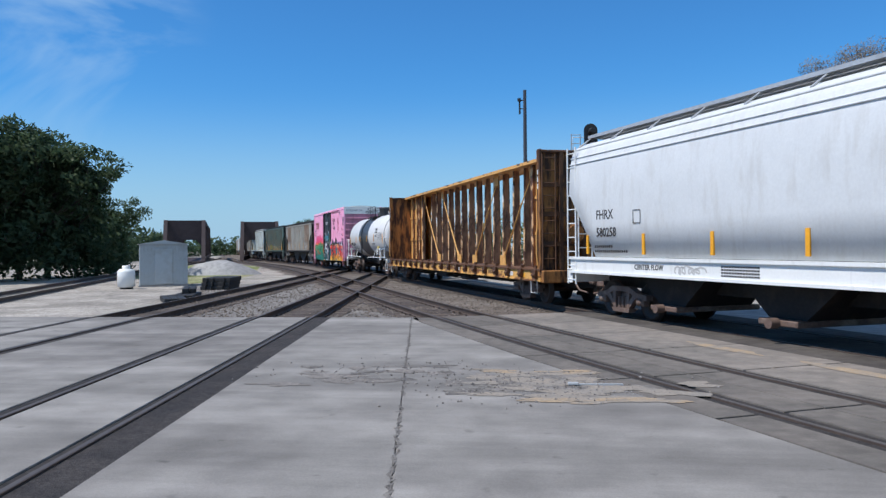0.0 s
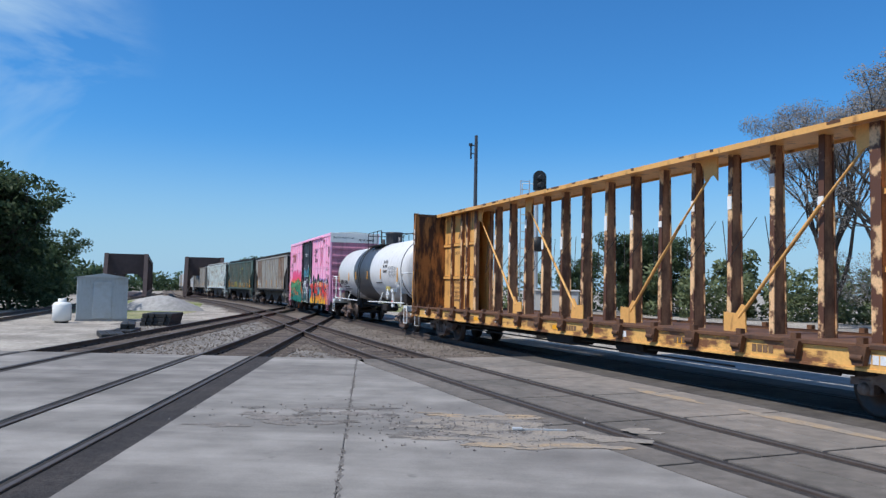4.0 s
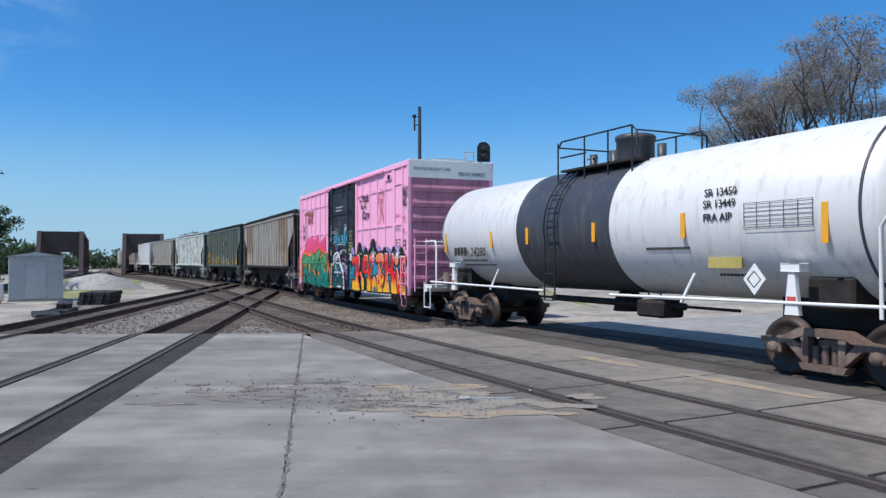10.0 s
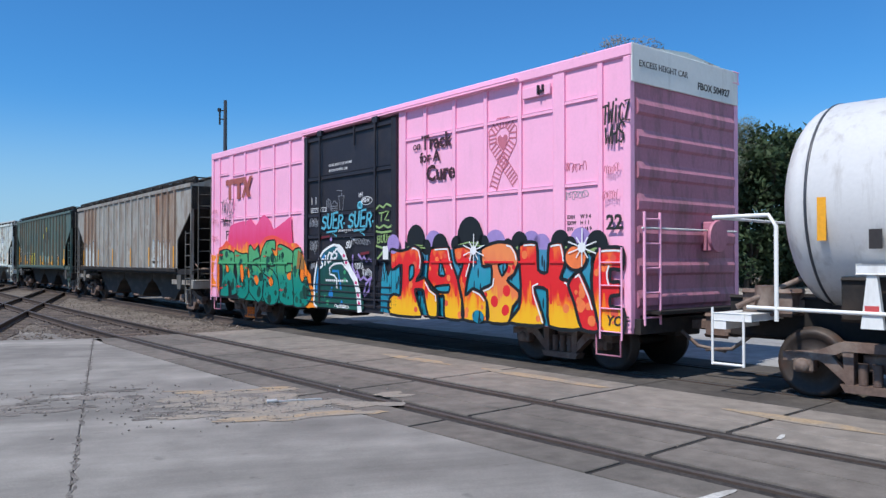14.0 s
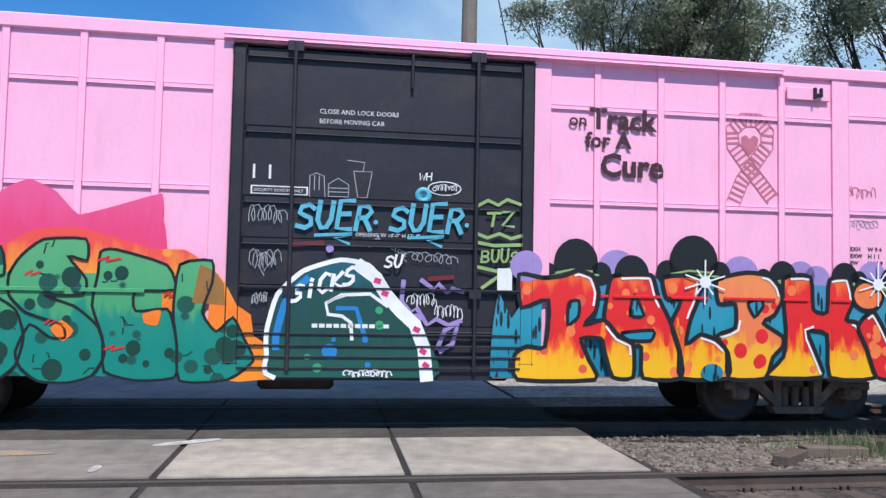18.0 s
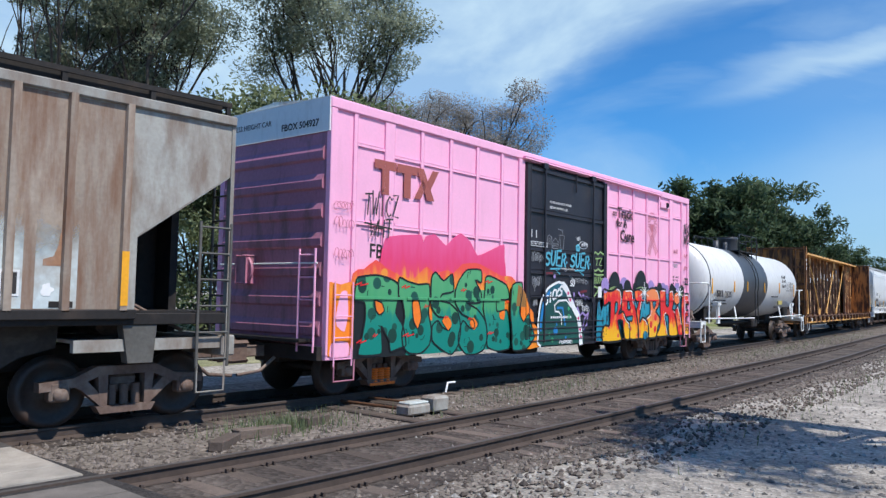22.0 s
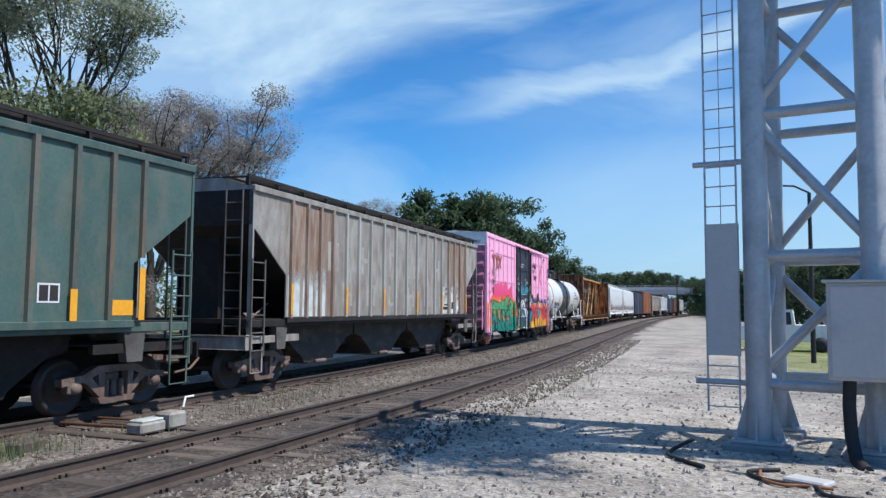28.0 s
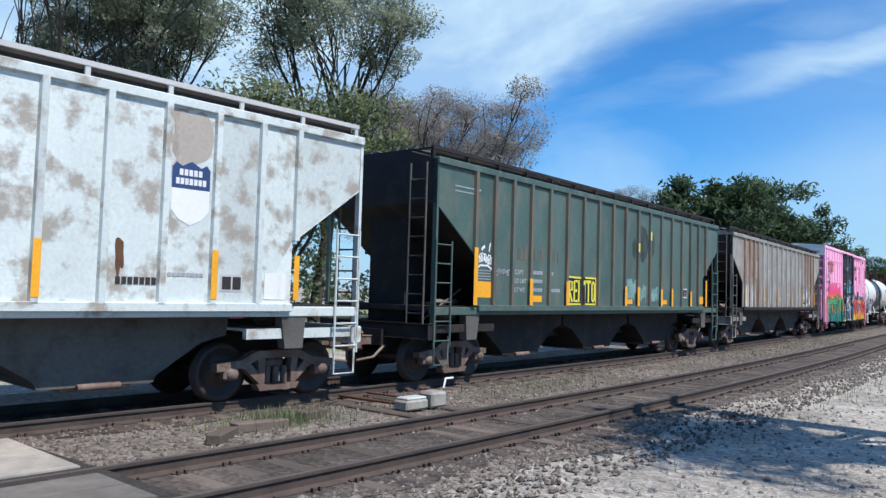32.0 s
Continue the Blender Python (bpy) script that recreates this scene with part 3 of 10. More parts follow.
# ---------------------------------------------------------------- mesh code
class Mesh:
    """Collects vertices and faces of one part."""

    def __init__(self):
        self.v, self.f, self.s = [], [], []

    def add(self, verts, faces, smooth=False):
        o = len(self.v)
        self.v += [tuple(p) for p in verts]
        self.f += [tuple(i + o for i in f) for f in faces]
        self.s += [smooth] * len(faces)
        return self

    def box(self, x0, x1, y0, y1, z0, z1, bevel=0.0, m=None):
        if bevel > 0:
            b = min(bevel, abs(x1 - x0) / 3, abs(y1 - y0) / 3, abs(z1 - z0) / 3)
            bm = bmesh.new()
            bmesh.ops.create_cube(bm, size=1)
            for q in bm.verts:
                q.co = Vector(((x0 + x1) / 2 + q.co.x * (x1 - x0), (y0 + y1) / 2 + q.co.y * (y1 - y0), (z0 + z1) / 2 + q.co.z * (z1 - z0)))
            bmesh.ops.bevel(bm, geom=bm.edges[:], offset=b, segments=1, affect="EDGES")
            bm.verts.index_update()
            vs = [(m @ q.co) if m else q.co for q in bm.verts]
            self.add(vs, [[q.index for q in f.verts] for f in bm.faces])
            bm.free()
            return self
        vs = [Vector((x, y, z)) for z in (z0, z1) for y in (y0, y1) for x in (x0, x1)]
        if m:
            vs = [m @ q for q in vs]
        return self.add(vs, [(0, 2, 3, 1), (4, 5, 7, 6), (0, 1, 5, 4), (2, 6, 7, 3), (0, 4, 6, 2), (1, 3, 7, 5)])

    def tube(self, pts, r, n=8, r2=None, caps=True):
        """A round bar along a line of points."""
        pts = [Vector(p) for p in pts]
        rs = [r + ((r2 if r2 is not None else r) - r) * i / max(1, len(pts) - 1) for i in range(len(pts))]
        rings, up = [], None
        for i, p in enumerate(pts):
            d = (pts[min(i + 1, len(pts) - 1)] - pts[max(i - 1, 0)]).normalized()
            if up is None:
                up = d.orthogonal().normalized()
            a = (up - d * up.dot(d))
            a = a.normalized() if a.length > 1e-6 else d.orthogonal().normalized()
            up = a
            c = d.cross(a)
            rings.append([p + (a * math.cos(2 * math.pi * k / n) + c * math.sin(2 * math.pi * k / n)) * rs[i] for k in range(n)])
        vs = [q for ring in rings for q in ring]
        fs = [(i * n + k, i * n + (k + 1) % n, (i + 1) * n + (k + 1) % n, (i + 1) * n + k) for i in range(len(pts) - 1) for k in range(n)]
        self.add(vs, fs, True)
        if caps:
            self.add(rings[0], [tuple(range(n))[::-1]])
            self.add(rings[-1], [tuple(range(n))])
        return self

    def prism(self, outline, y0, y1, axis="y"):
        """A flat outline given a thickness; the outline runs in x and z (axis y), y and z (axis x) or x and y (axis z)."""
        n = len(outline)
        put = {"y": lambda a, b, c: (a, c, b), "x": lambda a, b, c: (c, a, b), "z": lambda a, b, c: (a, b, c)}[axis]
        vs = [put(a, b, y0) for a, b in outline] + [put(a, b, y1) for a, b in outline]
        fs = [tuple(range(n)), tuple(range(2 * n - 1, n - 1, -1))] + [(i, i + n, (i + 1) % n + n, (i + 1) % n) for i in range(n)]
        return self.add(vs, fs)

    def lathe(self, profile, centre, axis="x", n=32):
        """Turns (along, radius) pairs round an axis through centre."""
        cx, cy, cz = centre
        vs = []
        for a, r in profile:
            for k in range(n):
                c, s = math.cos(2 * math.pi * k / n) * r, math.sin(2 * math.pi * k / n) * r
                vs.append({"x": (cx + a, cy + c, cz + s), "y": (cx + c, cy + a, cz + s), "z": (cx + c, cy + s, cz + a)}[axis])
        fs = [(i * n + k, i * n + (k + 1) % n, (i + 1) * n + (k + 1) % n, (i + 1) * n + k) for i in range(len(profile) - 1) for k in range(n)]
        self.add(vs, fs, True)
        for i in (0, len(profile) - 1):
            if profile[i][1] > 1e-4:
                ring = vs[i * n:(i + 1) * n]
                self.add(ring, [tuple(range(n))])
        return self

    def disc_y(self, x, z, r, y, n=20, squash=1.0):
        return self.prism([(x + r * math.cos(2 * math.pi * k / n), z + r * squash * math.sin(2 * math.pi * k / n)) for k in range(n)], y, y - 0.004)

    def stroke(self, pts, w, y, depth=0.004, ends=True):
        """A painted line in the x-z plane facing -y."""
        pts = [Vector((p[0], p[1])) for p in pts]
        L, R = [], []
        for i, p in enumerate(pts):
            d = pts[min(i + 1, len(pts) - 1)] - pts[max(i - 1, 0)]
            d = d.normalized() if d.length > 1e-9 else Vector((1, 0))
            nn = Vector((-d.y, d.x))
            e = d * (w * 0.4 if ends else 0) * (-1 if i == 0 else 1 if i == len(pts) - 1 else 0)
            L.append(p + nn * w / 2 + e)
            R.append(p - nn * w / 2 + e)
        vs = [(q.x, yy, q.y) for yy in (y - depth, y) for q in (*L, *R)]
        n = len(pts)
        fs = []
        for i in range(n - 1):
            fs += [(i, i + 1, n + i + 1, n + i), (2 * n + i, 3 * n + i, 3 * n + i + 1, 2 * n + i + 1), (i, 2 * n + i, 2 * n + i + 1, i + 1), (n + i, n + i + 1, 3 * n + i + 1, 3 * n + i)]
        return self.add(vs, fs)

    def data(self, name, mat):
        me = bpy.data.meshes.new(name)
        me.from_pydata(self.v, [], self.f)
        me.polygons.foreach_set("use_smooth", self.s)
        if mat:
            me.materials.append(mat)
        bm = bmesh.new()
        bm.from_mesh(me)
        bmesh.ops.recalc_face_normals(bm, faces=bm.faces)
        bm.to_mesh(me)
        bm.free()
        return me


def part(name, mesh, mat, parent=None, label="", at=None):
    """One mesh object; under a thing or a part where a parent is given."""
    ob = new(name, mesh.data(name, mat) if isinstance(mesh, Mesh) else mesh)
    if parent is not None:
        ob.parent = parent
    if at is not None:
        ob.matrix_basis = at
    if label:
        tagged(ob, label)
    return ob


def thing(name, label, category, at=None, group="", kind=""):
    ob = new(name)
    ob.empty_display_size = 0.3
    if at is not None:
        ob.matrix_basis = at
    return tagged(ob, label, category, group, kind)


def lettering(text, size, mat, parent, x, y, z, name="lettering", face=-1, spread=1.0, bold=0.0, lean=0.0, rot=0.0):
    """Raised letters of the built-in font on a side that faces -y (face -1) or an end that faces +x (face 2) or -x (face 3)."""
    cu = bpy.data.curves.new(name, "FONT")
    cu.body, cu.size, cu.extrude, cu.offset, cu.shear, cu.resolution_u = text, size, 0.002, bold, lean, 2
    cu.space_character = spread
    tmp = bpy.data.objects.new(name, cu)
    scene.collection.objects.link(tmp)
    bpy.context.view_layer.update()
    me = bpy.data.meshes.new_from_object(tmp.evaluated_get(bpy.context.evaluated_depsgraph_get()))
    bpy.data.objects.remove(tmp)
    me.materials.clear()
    me.materials.append(mat)
    ob = new(name, me)
    ob.parent = parent
    ob.matrix_basis = pose(x, y, z, 90, rot if face == -1 else 0, {-1: 0, 2: 90, 3: -90}[face])
    return ob


def bars(parent, x, y, z, count, w, h, mat, gap=0.35, name="lettering_bar", face=-1, rng=None):
    """Lettering that is not spelled out: a row of plain bars of its size."""
    m = Mesh()
    for i in range(count):
        a = x + i * w * (1 + gap)
        if face == -1:
            m.box(a, a + w, y - 0.004, y, z, z + h)
        elif face == 2:
            m.box(y, y + 0.004, a, a + w, z, z + h)
        else:
            m.box(y - 0.004, y, a, a + w, z, z + h)
    return part(name, m, mat, parent)


# ---------------------------------------------------------------- the lines of the tracks
def line_heading(s):
    """Heading of the main line in degrees at s metres along it."""
    def ease(a, b):
        u = min(1.0, max(0.0, (s - a) / (b - a)))
        return u * u * (3 - 2 * u)
    return -67.0 + 5.0 * ease(-170, -110) - 6.0 * ease(-100, -40) + 11.0 * ease(-40, 40) - 4.0 * ease(90, 190)


def main_line():
    step, pts = 0.5, {}
    x, y = 10.9, 3.94
    pts[0] = (x, y)
    for k in range(1, 900):
        h = radians(line_heading((k - 0.5) * step))
        x, y = x + math.cos(h) * step, y + math.sin(h) * step
        pts[k] = (x, y)
    x, y = 10.9, 3.94
    for k in range(-1, -1100, -1):
        h = radians(line_heading((k + 0.5) * step))
        x, y = x - math.cos(h) * step, y - math.sin(h) * step
        pts[k] = (x, y)
    return pts


LINE = main_line()


def on_line(s, o=0.0, z=0.0):
    """Place s metres along the main line and o metres to its yard side."""
    k = math.floor(s / 0.5)
    u = s / 0.5 - k
    a, b = LINE[k], LINE[k + 1]
    h = radians(line_heading(s))
    return Vector((a[0] + (b[0] - a[0]) * u + math.sin(h) * o, a[1] + (b[1] - a[1]) * u - math.cos(h) * o, z))


def cross_line(v, o=0.0, z=0.0):
    """The crossing line: v metres along it from its southern end."""
    h = radians(97.5)
    return Vector((-4.17 + math.cos(h) * v - math.sin(h) * -o, 0.0 + math.sin(h) * v + math.cos(h) * -o, z))


def cross_line_2(v, o=0.0, z=0.0):
    h = radians(96.8)
    return Vector((-9.1 + math.cos(h) * v - math.sin(h) * -o, 0.0 + math.sin(h) * v + math.cos(h) * -o, z))


def west_line(v, o=0.0, z=0.0):
    h = radians(109.5)
    return Vector((-21.5 + math.cos(h) * v - math.sin(h) * -o, 27.0 + math.sin(h) * v + math.cos(h) * -o, z))


SECOND = 4.58      # the second main line runs this far to the yard side


def sweep(line, s0, s1, step, profile):
    """A mesh that follows a line; profile: (offset, height) pairs of a closed outline."""
    m, n = Mesh(), len(profile)
    k = max(1, round((s1 - s0) / step))
    vs = [line(s0 + (s1 - s0) * i / k, o, z) for i in range(k + 1) for o, z in profile]
    fs = [(i * n + j, i * n + (j + 1) % n, (i + 1) * n + (j + 1) % n, (i + 1) * n + j) for i in range(k) for j in range(n)]
    fs += [tuple(range(n)), tuple(range(k * n, k * n + n))]
    return m.add(vs, fs)


def rail_profile(o):
    return [(o - 0.075, -0.17), (o + 0.075, -0.17), (o + 0.07, -0.155), (o + 0.012, -0.13), (o + 0.012, -0.04), (o + 0.037, -0.03),
            (o + 0.037, 0.0), (o - 0.037, 0.0), (o - 0.037, -0.03), (o - 0.012, -0.04), (o - 0.012, -0.13), (o - 0.07, -0.155)]


def railway(name, label, line, s0, s1, step, centre=0.0, ties=None, tie_gap=0.55):
    """A track of two rails with bright heads, and wooden ties of their own over a stretch."""
    t = thing(name, label, "railway track", kind="structure")
    for side in (-0.755, 0.755):
        o = centre + side
        r = part("rail", sweep(line, s0, s1, step, rail_profile(o)), M_RAIL, t)
        part("rail_head", sweep(line, s0, s1, step, [(o - 0.03, 0.001), (o + 0.03, 0.001), (o + 0.026, 0.004), (o - 0.026, 0.004)]), M_RAILTOP, r)
    rng = random.Random(len(name))
    if ties:
        shapes = [Mesh().box(-1.3, 1.3, -0.115, 0.115, -0.19, 0, 0.012).data("tie", M_TIE) for _ in range(1)]
        plate = Mesh().box(-0.86, -0.65, -0.09, 0.09, 0, 0.016).box(0.65, 0.86, -0.09, 0.09, 0, 0.016)
        for sp in (-0.89, -0.63, 0.63, 0.89):
            plate.box(sp - 0.02, sp + 0.02, -0.06, -0.03, 0, 0.045).box(sp - 0.02, sp + 0.02, 0.03, 0.06, 0, 0.045)
        plate = plate.data("tie_plate", M_RAIL)
        for a, b in ties:
            s = a
            while s < b:
                p, q = line(s, centre), line(s + 0.1, centre)
                yaw = math.degrees(math.atan2(q.y - p.y, q.x - p.x)) - 90
                ob = part("tie", shapes[0], None, t, at=pose(p.x + rng.uniform(-.03, .03), p.y, -0.158 - rng.uniform(0, 0.03), 0, rng.uniform(-.6, .6), yaw + rng.uniform(-2, 2)))
                if s < 40:
                    part("tie_plate", plate, None, ob)
                s += tie_gap
    return t


# ---------------------------------------------------------------- ground
def plane_sheet(name, outline, z, mat, label, category, depth=0.0):
    m = Mesh()
    if depth:
        m.prism(outline, z - depth, z, "z")
    else:
        m.add([(x, y, z) for x, y in outline], [tuple(range(len(outline)))])
    return tagged(part(name, m, mat), label, category, kind="structure")


plane_sheet("ground", [(-3000, -3000), (3000, -3000), (3000, 3000), (-3000, 3000)], -0.2, M_GROUND, "pale grey gravel yard and open ground beside the tracks", "ground")
plane_sheet("ballast_bed", [tuple(on_line(s, 6.25 + 0.35 * math.sin(s * 0.9) + 0.3 * math.sin(s * 0.37))[:2]) for s in range(-300, 301, 2)] + [tuple(on_line(s, -3.2)[:2]) for s in range(300, -301, -10)], -0.186, M_BALLAST, "rust-stained ballast under the main tracks", "ballast")
plane_sheet("ballast_bed", [tuple(on_line(s, 13 + 0.5 * math.sin(s))[:2]) for s in range(-22, -48, -2)] + [tuple(on_line(s, -3)[:2]) for s in range(-48, -21, 2)], -0.193, M_GREYBED, "mid-grey ballast between the branch tracks", "ballast")

for c in (0.0, SECOND):
    for sa, sb in ((2.3, 120), (-120, -20.6)):
        n = int((sb - sa) / 2)
        ss = [sa + (sb - sa) * i / n for i in range(n + 1)]
        plane_sheet("ballast_bed", [tuple(on_line(q, c + 1.3 + 0.16 * math.sin(q * 1.7))[:2]) for q in ss] + [tuple(on_line(q, c - 1.25 + 0.16 * math.sin(q * 1.3))[:2]) for q in ss[::-1]], -0.176, M_DARKBED, "oil-dark ballast between the rails", "ballast")
for line, far in ((cross_line, 62), (cross_line_2, 66)):
    vs = [20.3 + (far - 20.3) * i / 24 for i in range(25)]
    plane_sheet("ballast_bed", [tuple(line(q, 1.28 + 0.1 * math.sin(q * 1.9))[:2]) for q in vs] + [tuple(line(q, -1.28 + 0.1 * math.sin(q * 1.4))[:2]) for q in vs[::-1]], -0.172, M_DARKBED, "oil-dark ballast of the branch track", "ballast")
railway("main_track", "main track with rusty rails on stained ties, carrying the train", on_line, -300, 320, 2.0, 0.0, ties=[(2.4, 60)])
railway("second_track", "second main track with rusty rails and weathered wooden ties", on_line, -300, 320, 2.0, SECOND, ties=[(2.3, 78), (-60, -21)])
railway("crossing_track", "branch track that crosses the main lines on diamonds", cross_line, -12, 110, 2.0, 0.0, ties=[(20.6, 42)])
railway("outer_crossing_track", "second branch track crossing the road on the level", cross_line_2, -12, 110, 2.0, 0.0, ties=[(20.6, 46)])
railway("west_track", "far siding track in pale gravel", west_line, -40, 130, 2.0)


# ---------------------------------------------------------------- road over the tracks
def clip(poly, a, b):
    """Keeps the part of a polygon on the left of the way from a to b."""
    out = []
    for i, p in enumerate(poly):
        q = poly[(i + 1) % len(poly)]
        d = [(b[0] - a[0]) * (c[1] - a[1]) - (b[1] - a[1]) * (c[0] - a[0]) for c in (p, q)]
        if d[0] >= 0:
            out.append(p)
        if d[0] * d[1] < 0:
            u = d[0] / (d[0] - d[1])
            out.append((p[0] + (q[0] - p[0]) * u, p[1] + (q[1] - p[1]) * u))
    return out


def xy(v):
    return (v[0], v[1])


pavement = thing("pavement", "worn grey concrete road crossing flush with the rails", "road crossing", kind="structure")
part("joint_filler", Mesh().prism([(-45, 20.0), (-0.9, 20.1), xy(on_line(-20.3, 2.2)), xy(on_line(-20.3, -30)), xy(on_line(1.9, -30)), xy(on_line(1.9, 1.2)), xy(on_line(2.1, 4.7)),
                                  xy(on_line(2.1, 6.5)), (0.0, -4.3), (-30, -21.6), (-45, -21)], -0.3, -0.022, "z"), M_ASPHALT, pavement)


def slab(outline, mat=M_CONCRETE, name="slab"):
    if len(outline) < 3:
        return
    cx, cy = sum(p[0] for p in outline) / len(outline), sum(p[1] for p in outline) / len(outline)
    m, n = Mesh(), len(outline)
    inner = [(cx + (p[0] - cx) * (1 - 0.008), cy + (p[1] - cy) * (1 - 0.008)) for p in outline]
    m.add([(x, y, -0.16) for x, y in outline] + [(x, y, -0.008) for x, y in outline] + [(x, y, 0.0) for x, y in inner],
          [(i, (i + 1) % n, n + (i + 1) % n, n + i) for i in range(n)] + [(n + i, n + (i + 1) % n, 2 * n + (i + 1) % n, 2 * n + i) for i in range(n)] + [tuple(range(2 * n, 3 * n))])
    part(name, m, mat, pavement)


# panels between and beside the rails of both main tracks
STRIPS = [(-1.75, -0.9), (-0.6, 0.6), (0.9, 1.72), (1.74, SECOND - 1.51), (SECOND - 1.48, SECOND - 0.96), (SECOND - 0.56, SECOND - 0.012), (SECOND + 0.012, SECOND + 0.56), (SECOND + 0.96, SECOND + 1.48)]
JOINTS = [-20.2] + [-17.8 + 2.45 * i for i in range(8)] + [1.95]
for o0, o1 in STRIPS:
    for s0, s1 in zip(JOINTS, JOINTS[1:]):
        g = 0.035 if o0 > 1.5 else 0.015
        slab([xy(on_line(s0 + g, o0)), xy(on_line(s0 + g, o1)), xy(on_line((s0 + s1) / 2, o1)), xy(on_line(s1 - g, o1)), xy(on_line(s1 - g, o0)), xy(on_line((s0 + s1) / 2, o0))][::-1], (M_SAND if s0 > -3.3 else M_OLDPANEL) if 1.72 < o0 < SECOND - 0.9 else M_SHADEPANEL if o1 < 1.73 else M_PANEL, "crossing_panel")
for s0, s1 in ((-20.2, -13), (-13, -6), (-6, 1.8)):
    slab([xy(on_line(s0, -30)), xy(on_line(s0, -1.8)), xy(on_line(s1 - 0.02, -1.8)), xy(on_line(s1 - 0.02, -30))][::-1], M_ROADFAR)

# the wide apron round the branch tracks
north, far_w = 19.95, -44.0
apron = [(far_w, north), (far_w, -20.5), (-29, -20.5), (0.0, -4.25), xy(on_line(2.05, SECOND + 1.75)), xy(on_line(2.05, SECOND + 1.52)), xy(on_line(-6, SECOND + 1.52)), xy(on_line(-13, SECOND + 1.52)), xy(on_line(-19.2, SECOND + 1.52)), (-3.2, north)]


def between(poly, la, oa, lb, ob_):
    """Part of poly right of line la at offset oa and left of line lb at offset ob_."""
    a0, a1 = la(-30, oa), la(30, oa)
    b0, b1 = lb(-30, ob_), lb(30, ob_)
    return clip(clip(poly, xy(a1), xy(a0)), xy(b0), xy(b1))


def crack_line(v, o=0.0, z=0.0):
    h = radians(98.8)
    return Vector((-0.25 + math.cos(h) * v + math.sin(h) * o, math.sin(h) * v - math.cos(h) * o, z))


def far_right(v, o=0.0, z=0.0):
    return Vector((60.0, v, 0))


def far_left(v, o=0.0, z=0.0):
    return Vector((-60.0, v, 0))


RUNS = [(crack_line, 0.004, far_right, 0), (cross_line, 1.28, crack_line, -0.004), (cross_line, -0.66, cross_line, 0.62), (cross_line_2, 1.05, cross_line, -0.95),
        (cross_line_2, -0.66, cross_line_2, 0.66), (far_left, 0, cross_line_2, -0.95)]
for la, oa, lb, ob_ in RUNS:
    run = between(apron, la, oa, lb, ob_)
    for y0, y1 in ((-20.5, -2.0), (-2.0, north)):
        slab(clip(clip(run, (-50, y0 + 0.012), (50, y0 + 0.012)), (50, y1 - 0.012), (-50, y1 - 0.012)))

# the ragged, crumbling joint
rc = random.Random(15)
for k in range(46):
    v0 = -3.0 + k * 0.5
    if rc.random() < 0.2:
        continue
    pts = [crack_line(v0 + 0.5 * i / 5, rc.uniform(-0.035, 0.035)) for i in range(6)]
    ws = [0.008] + [rc.uniform(0.01, 0.032) for _ in range(4)] + [0.008]
    L = [(p.x - w, p.y, 0.0025) for p, w in zip(pts, ws)]
    Rr = [(p.x + w, p.y, 0.0025) for p, w in zip(pts, ws)]
    part("crumbled_joint", Mesh().add(L + Rr, [(i, 6 + i, 7 + i, i + 1) for i in range(5)]), M_CRACK, pavement)

# worn strip, paint and broken patch on the apron
WORN = thing("worn_patch", "scarred and broken strip of concrete with loose crumbs", "road surface", kind="structure")


def blotch(cx, cy, rx, ry, turn, seed, z=0.003, wob=0.22, n=36):
    r = random.Random(seed)
    ph = [(r.uniform(0, 6.3), r.uniform(0.3, 1)) for _ in range(5)]
    pts = []
    for k in range(n):
        a = 2 * math.pi * k / n
        q = 1 + wob * sum(w * math.sin((i + 2) * a + p) for i, (p, w) in enumerate(ph)) / 2.5
        x, y = rx * q * math.cos(a), ry * q * math.sin(a)
        c, s = math.cos(radians(turn)), math.sin(radians(turn))
        pts.append((cx + x * c - y * s, cy + x * s + y * c, z))
    return pts


rw = random.Random(5)
for i in range(46):
    cx, cy = (rw.gauss(-0.1, 0.7), rw.gauss(10.25, 0.42)) if i < 26 else (rw.gauss(-2.6, 0.9), rw.gauss(11.1, 0.4))
    p = blotch(cx, cy, rw.uniform(0.08, 0.42), rw.uniform(0.05, 0.2), rw.uniform(-20, 20), i, 0.003 + 0.00005 * i, 0.5, 20)
    part("broken_surface", Mesh().add(p, [tuple(range(len(p)))]), M_PATCHY if i % 3 else M_CRACK, WORN)
for i in range(34):
    cx, cy = rw.gauss(0.55, 0.6), rw.uniform(9.3, 11.2)
    p = blotch(cx, cy, rw.uniform(0.12, 0.5), rw.uniform(0.06, 0.22), rw.uniform(-12, 12), 140 + i, 0.0056 + 0.00001 * i, 0.5, 20)
    part("sand_film", Mesh().add(p, [tuple(range(len(p)))]), M_SANDWASH, WORN, "thin film of beige sand")
for i in range(30):
    y0, xa, xb = (11.3, -0.9, 0.8) if i < 12 else (9.25, -0.1, 1.75)
    u = rw.random()
    p = blotch(xa + (xb - xa) * u, y0 + 0.06 * u + rw.gauss(0, 0.1), rw.uniform(0.1, 0.34), rw.uniform(0.03, 0.09), rw.uniform(-3, 8), 90 + i, 0.006 + 0.00005 * i, 0.4, 18)
    part("yellow_line", Mesh().add(p, [tuple(range(len(p)))]), M_YELLOWLINE, WORN, "worn yellow road marking")
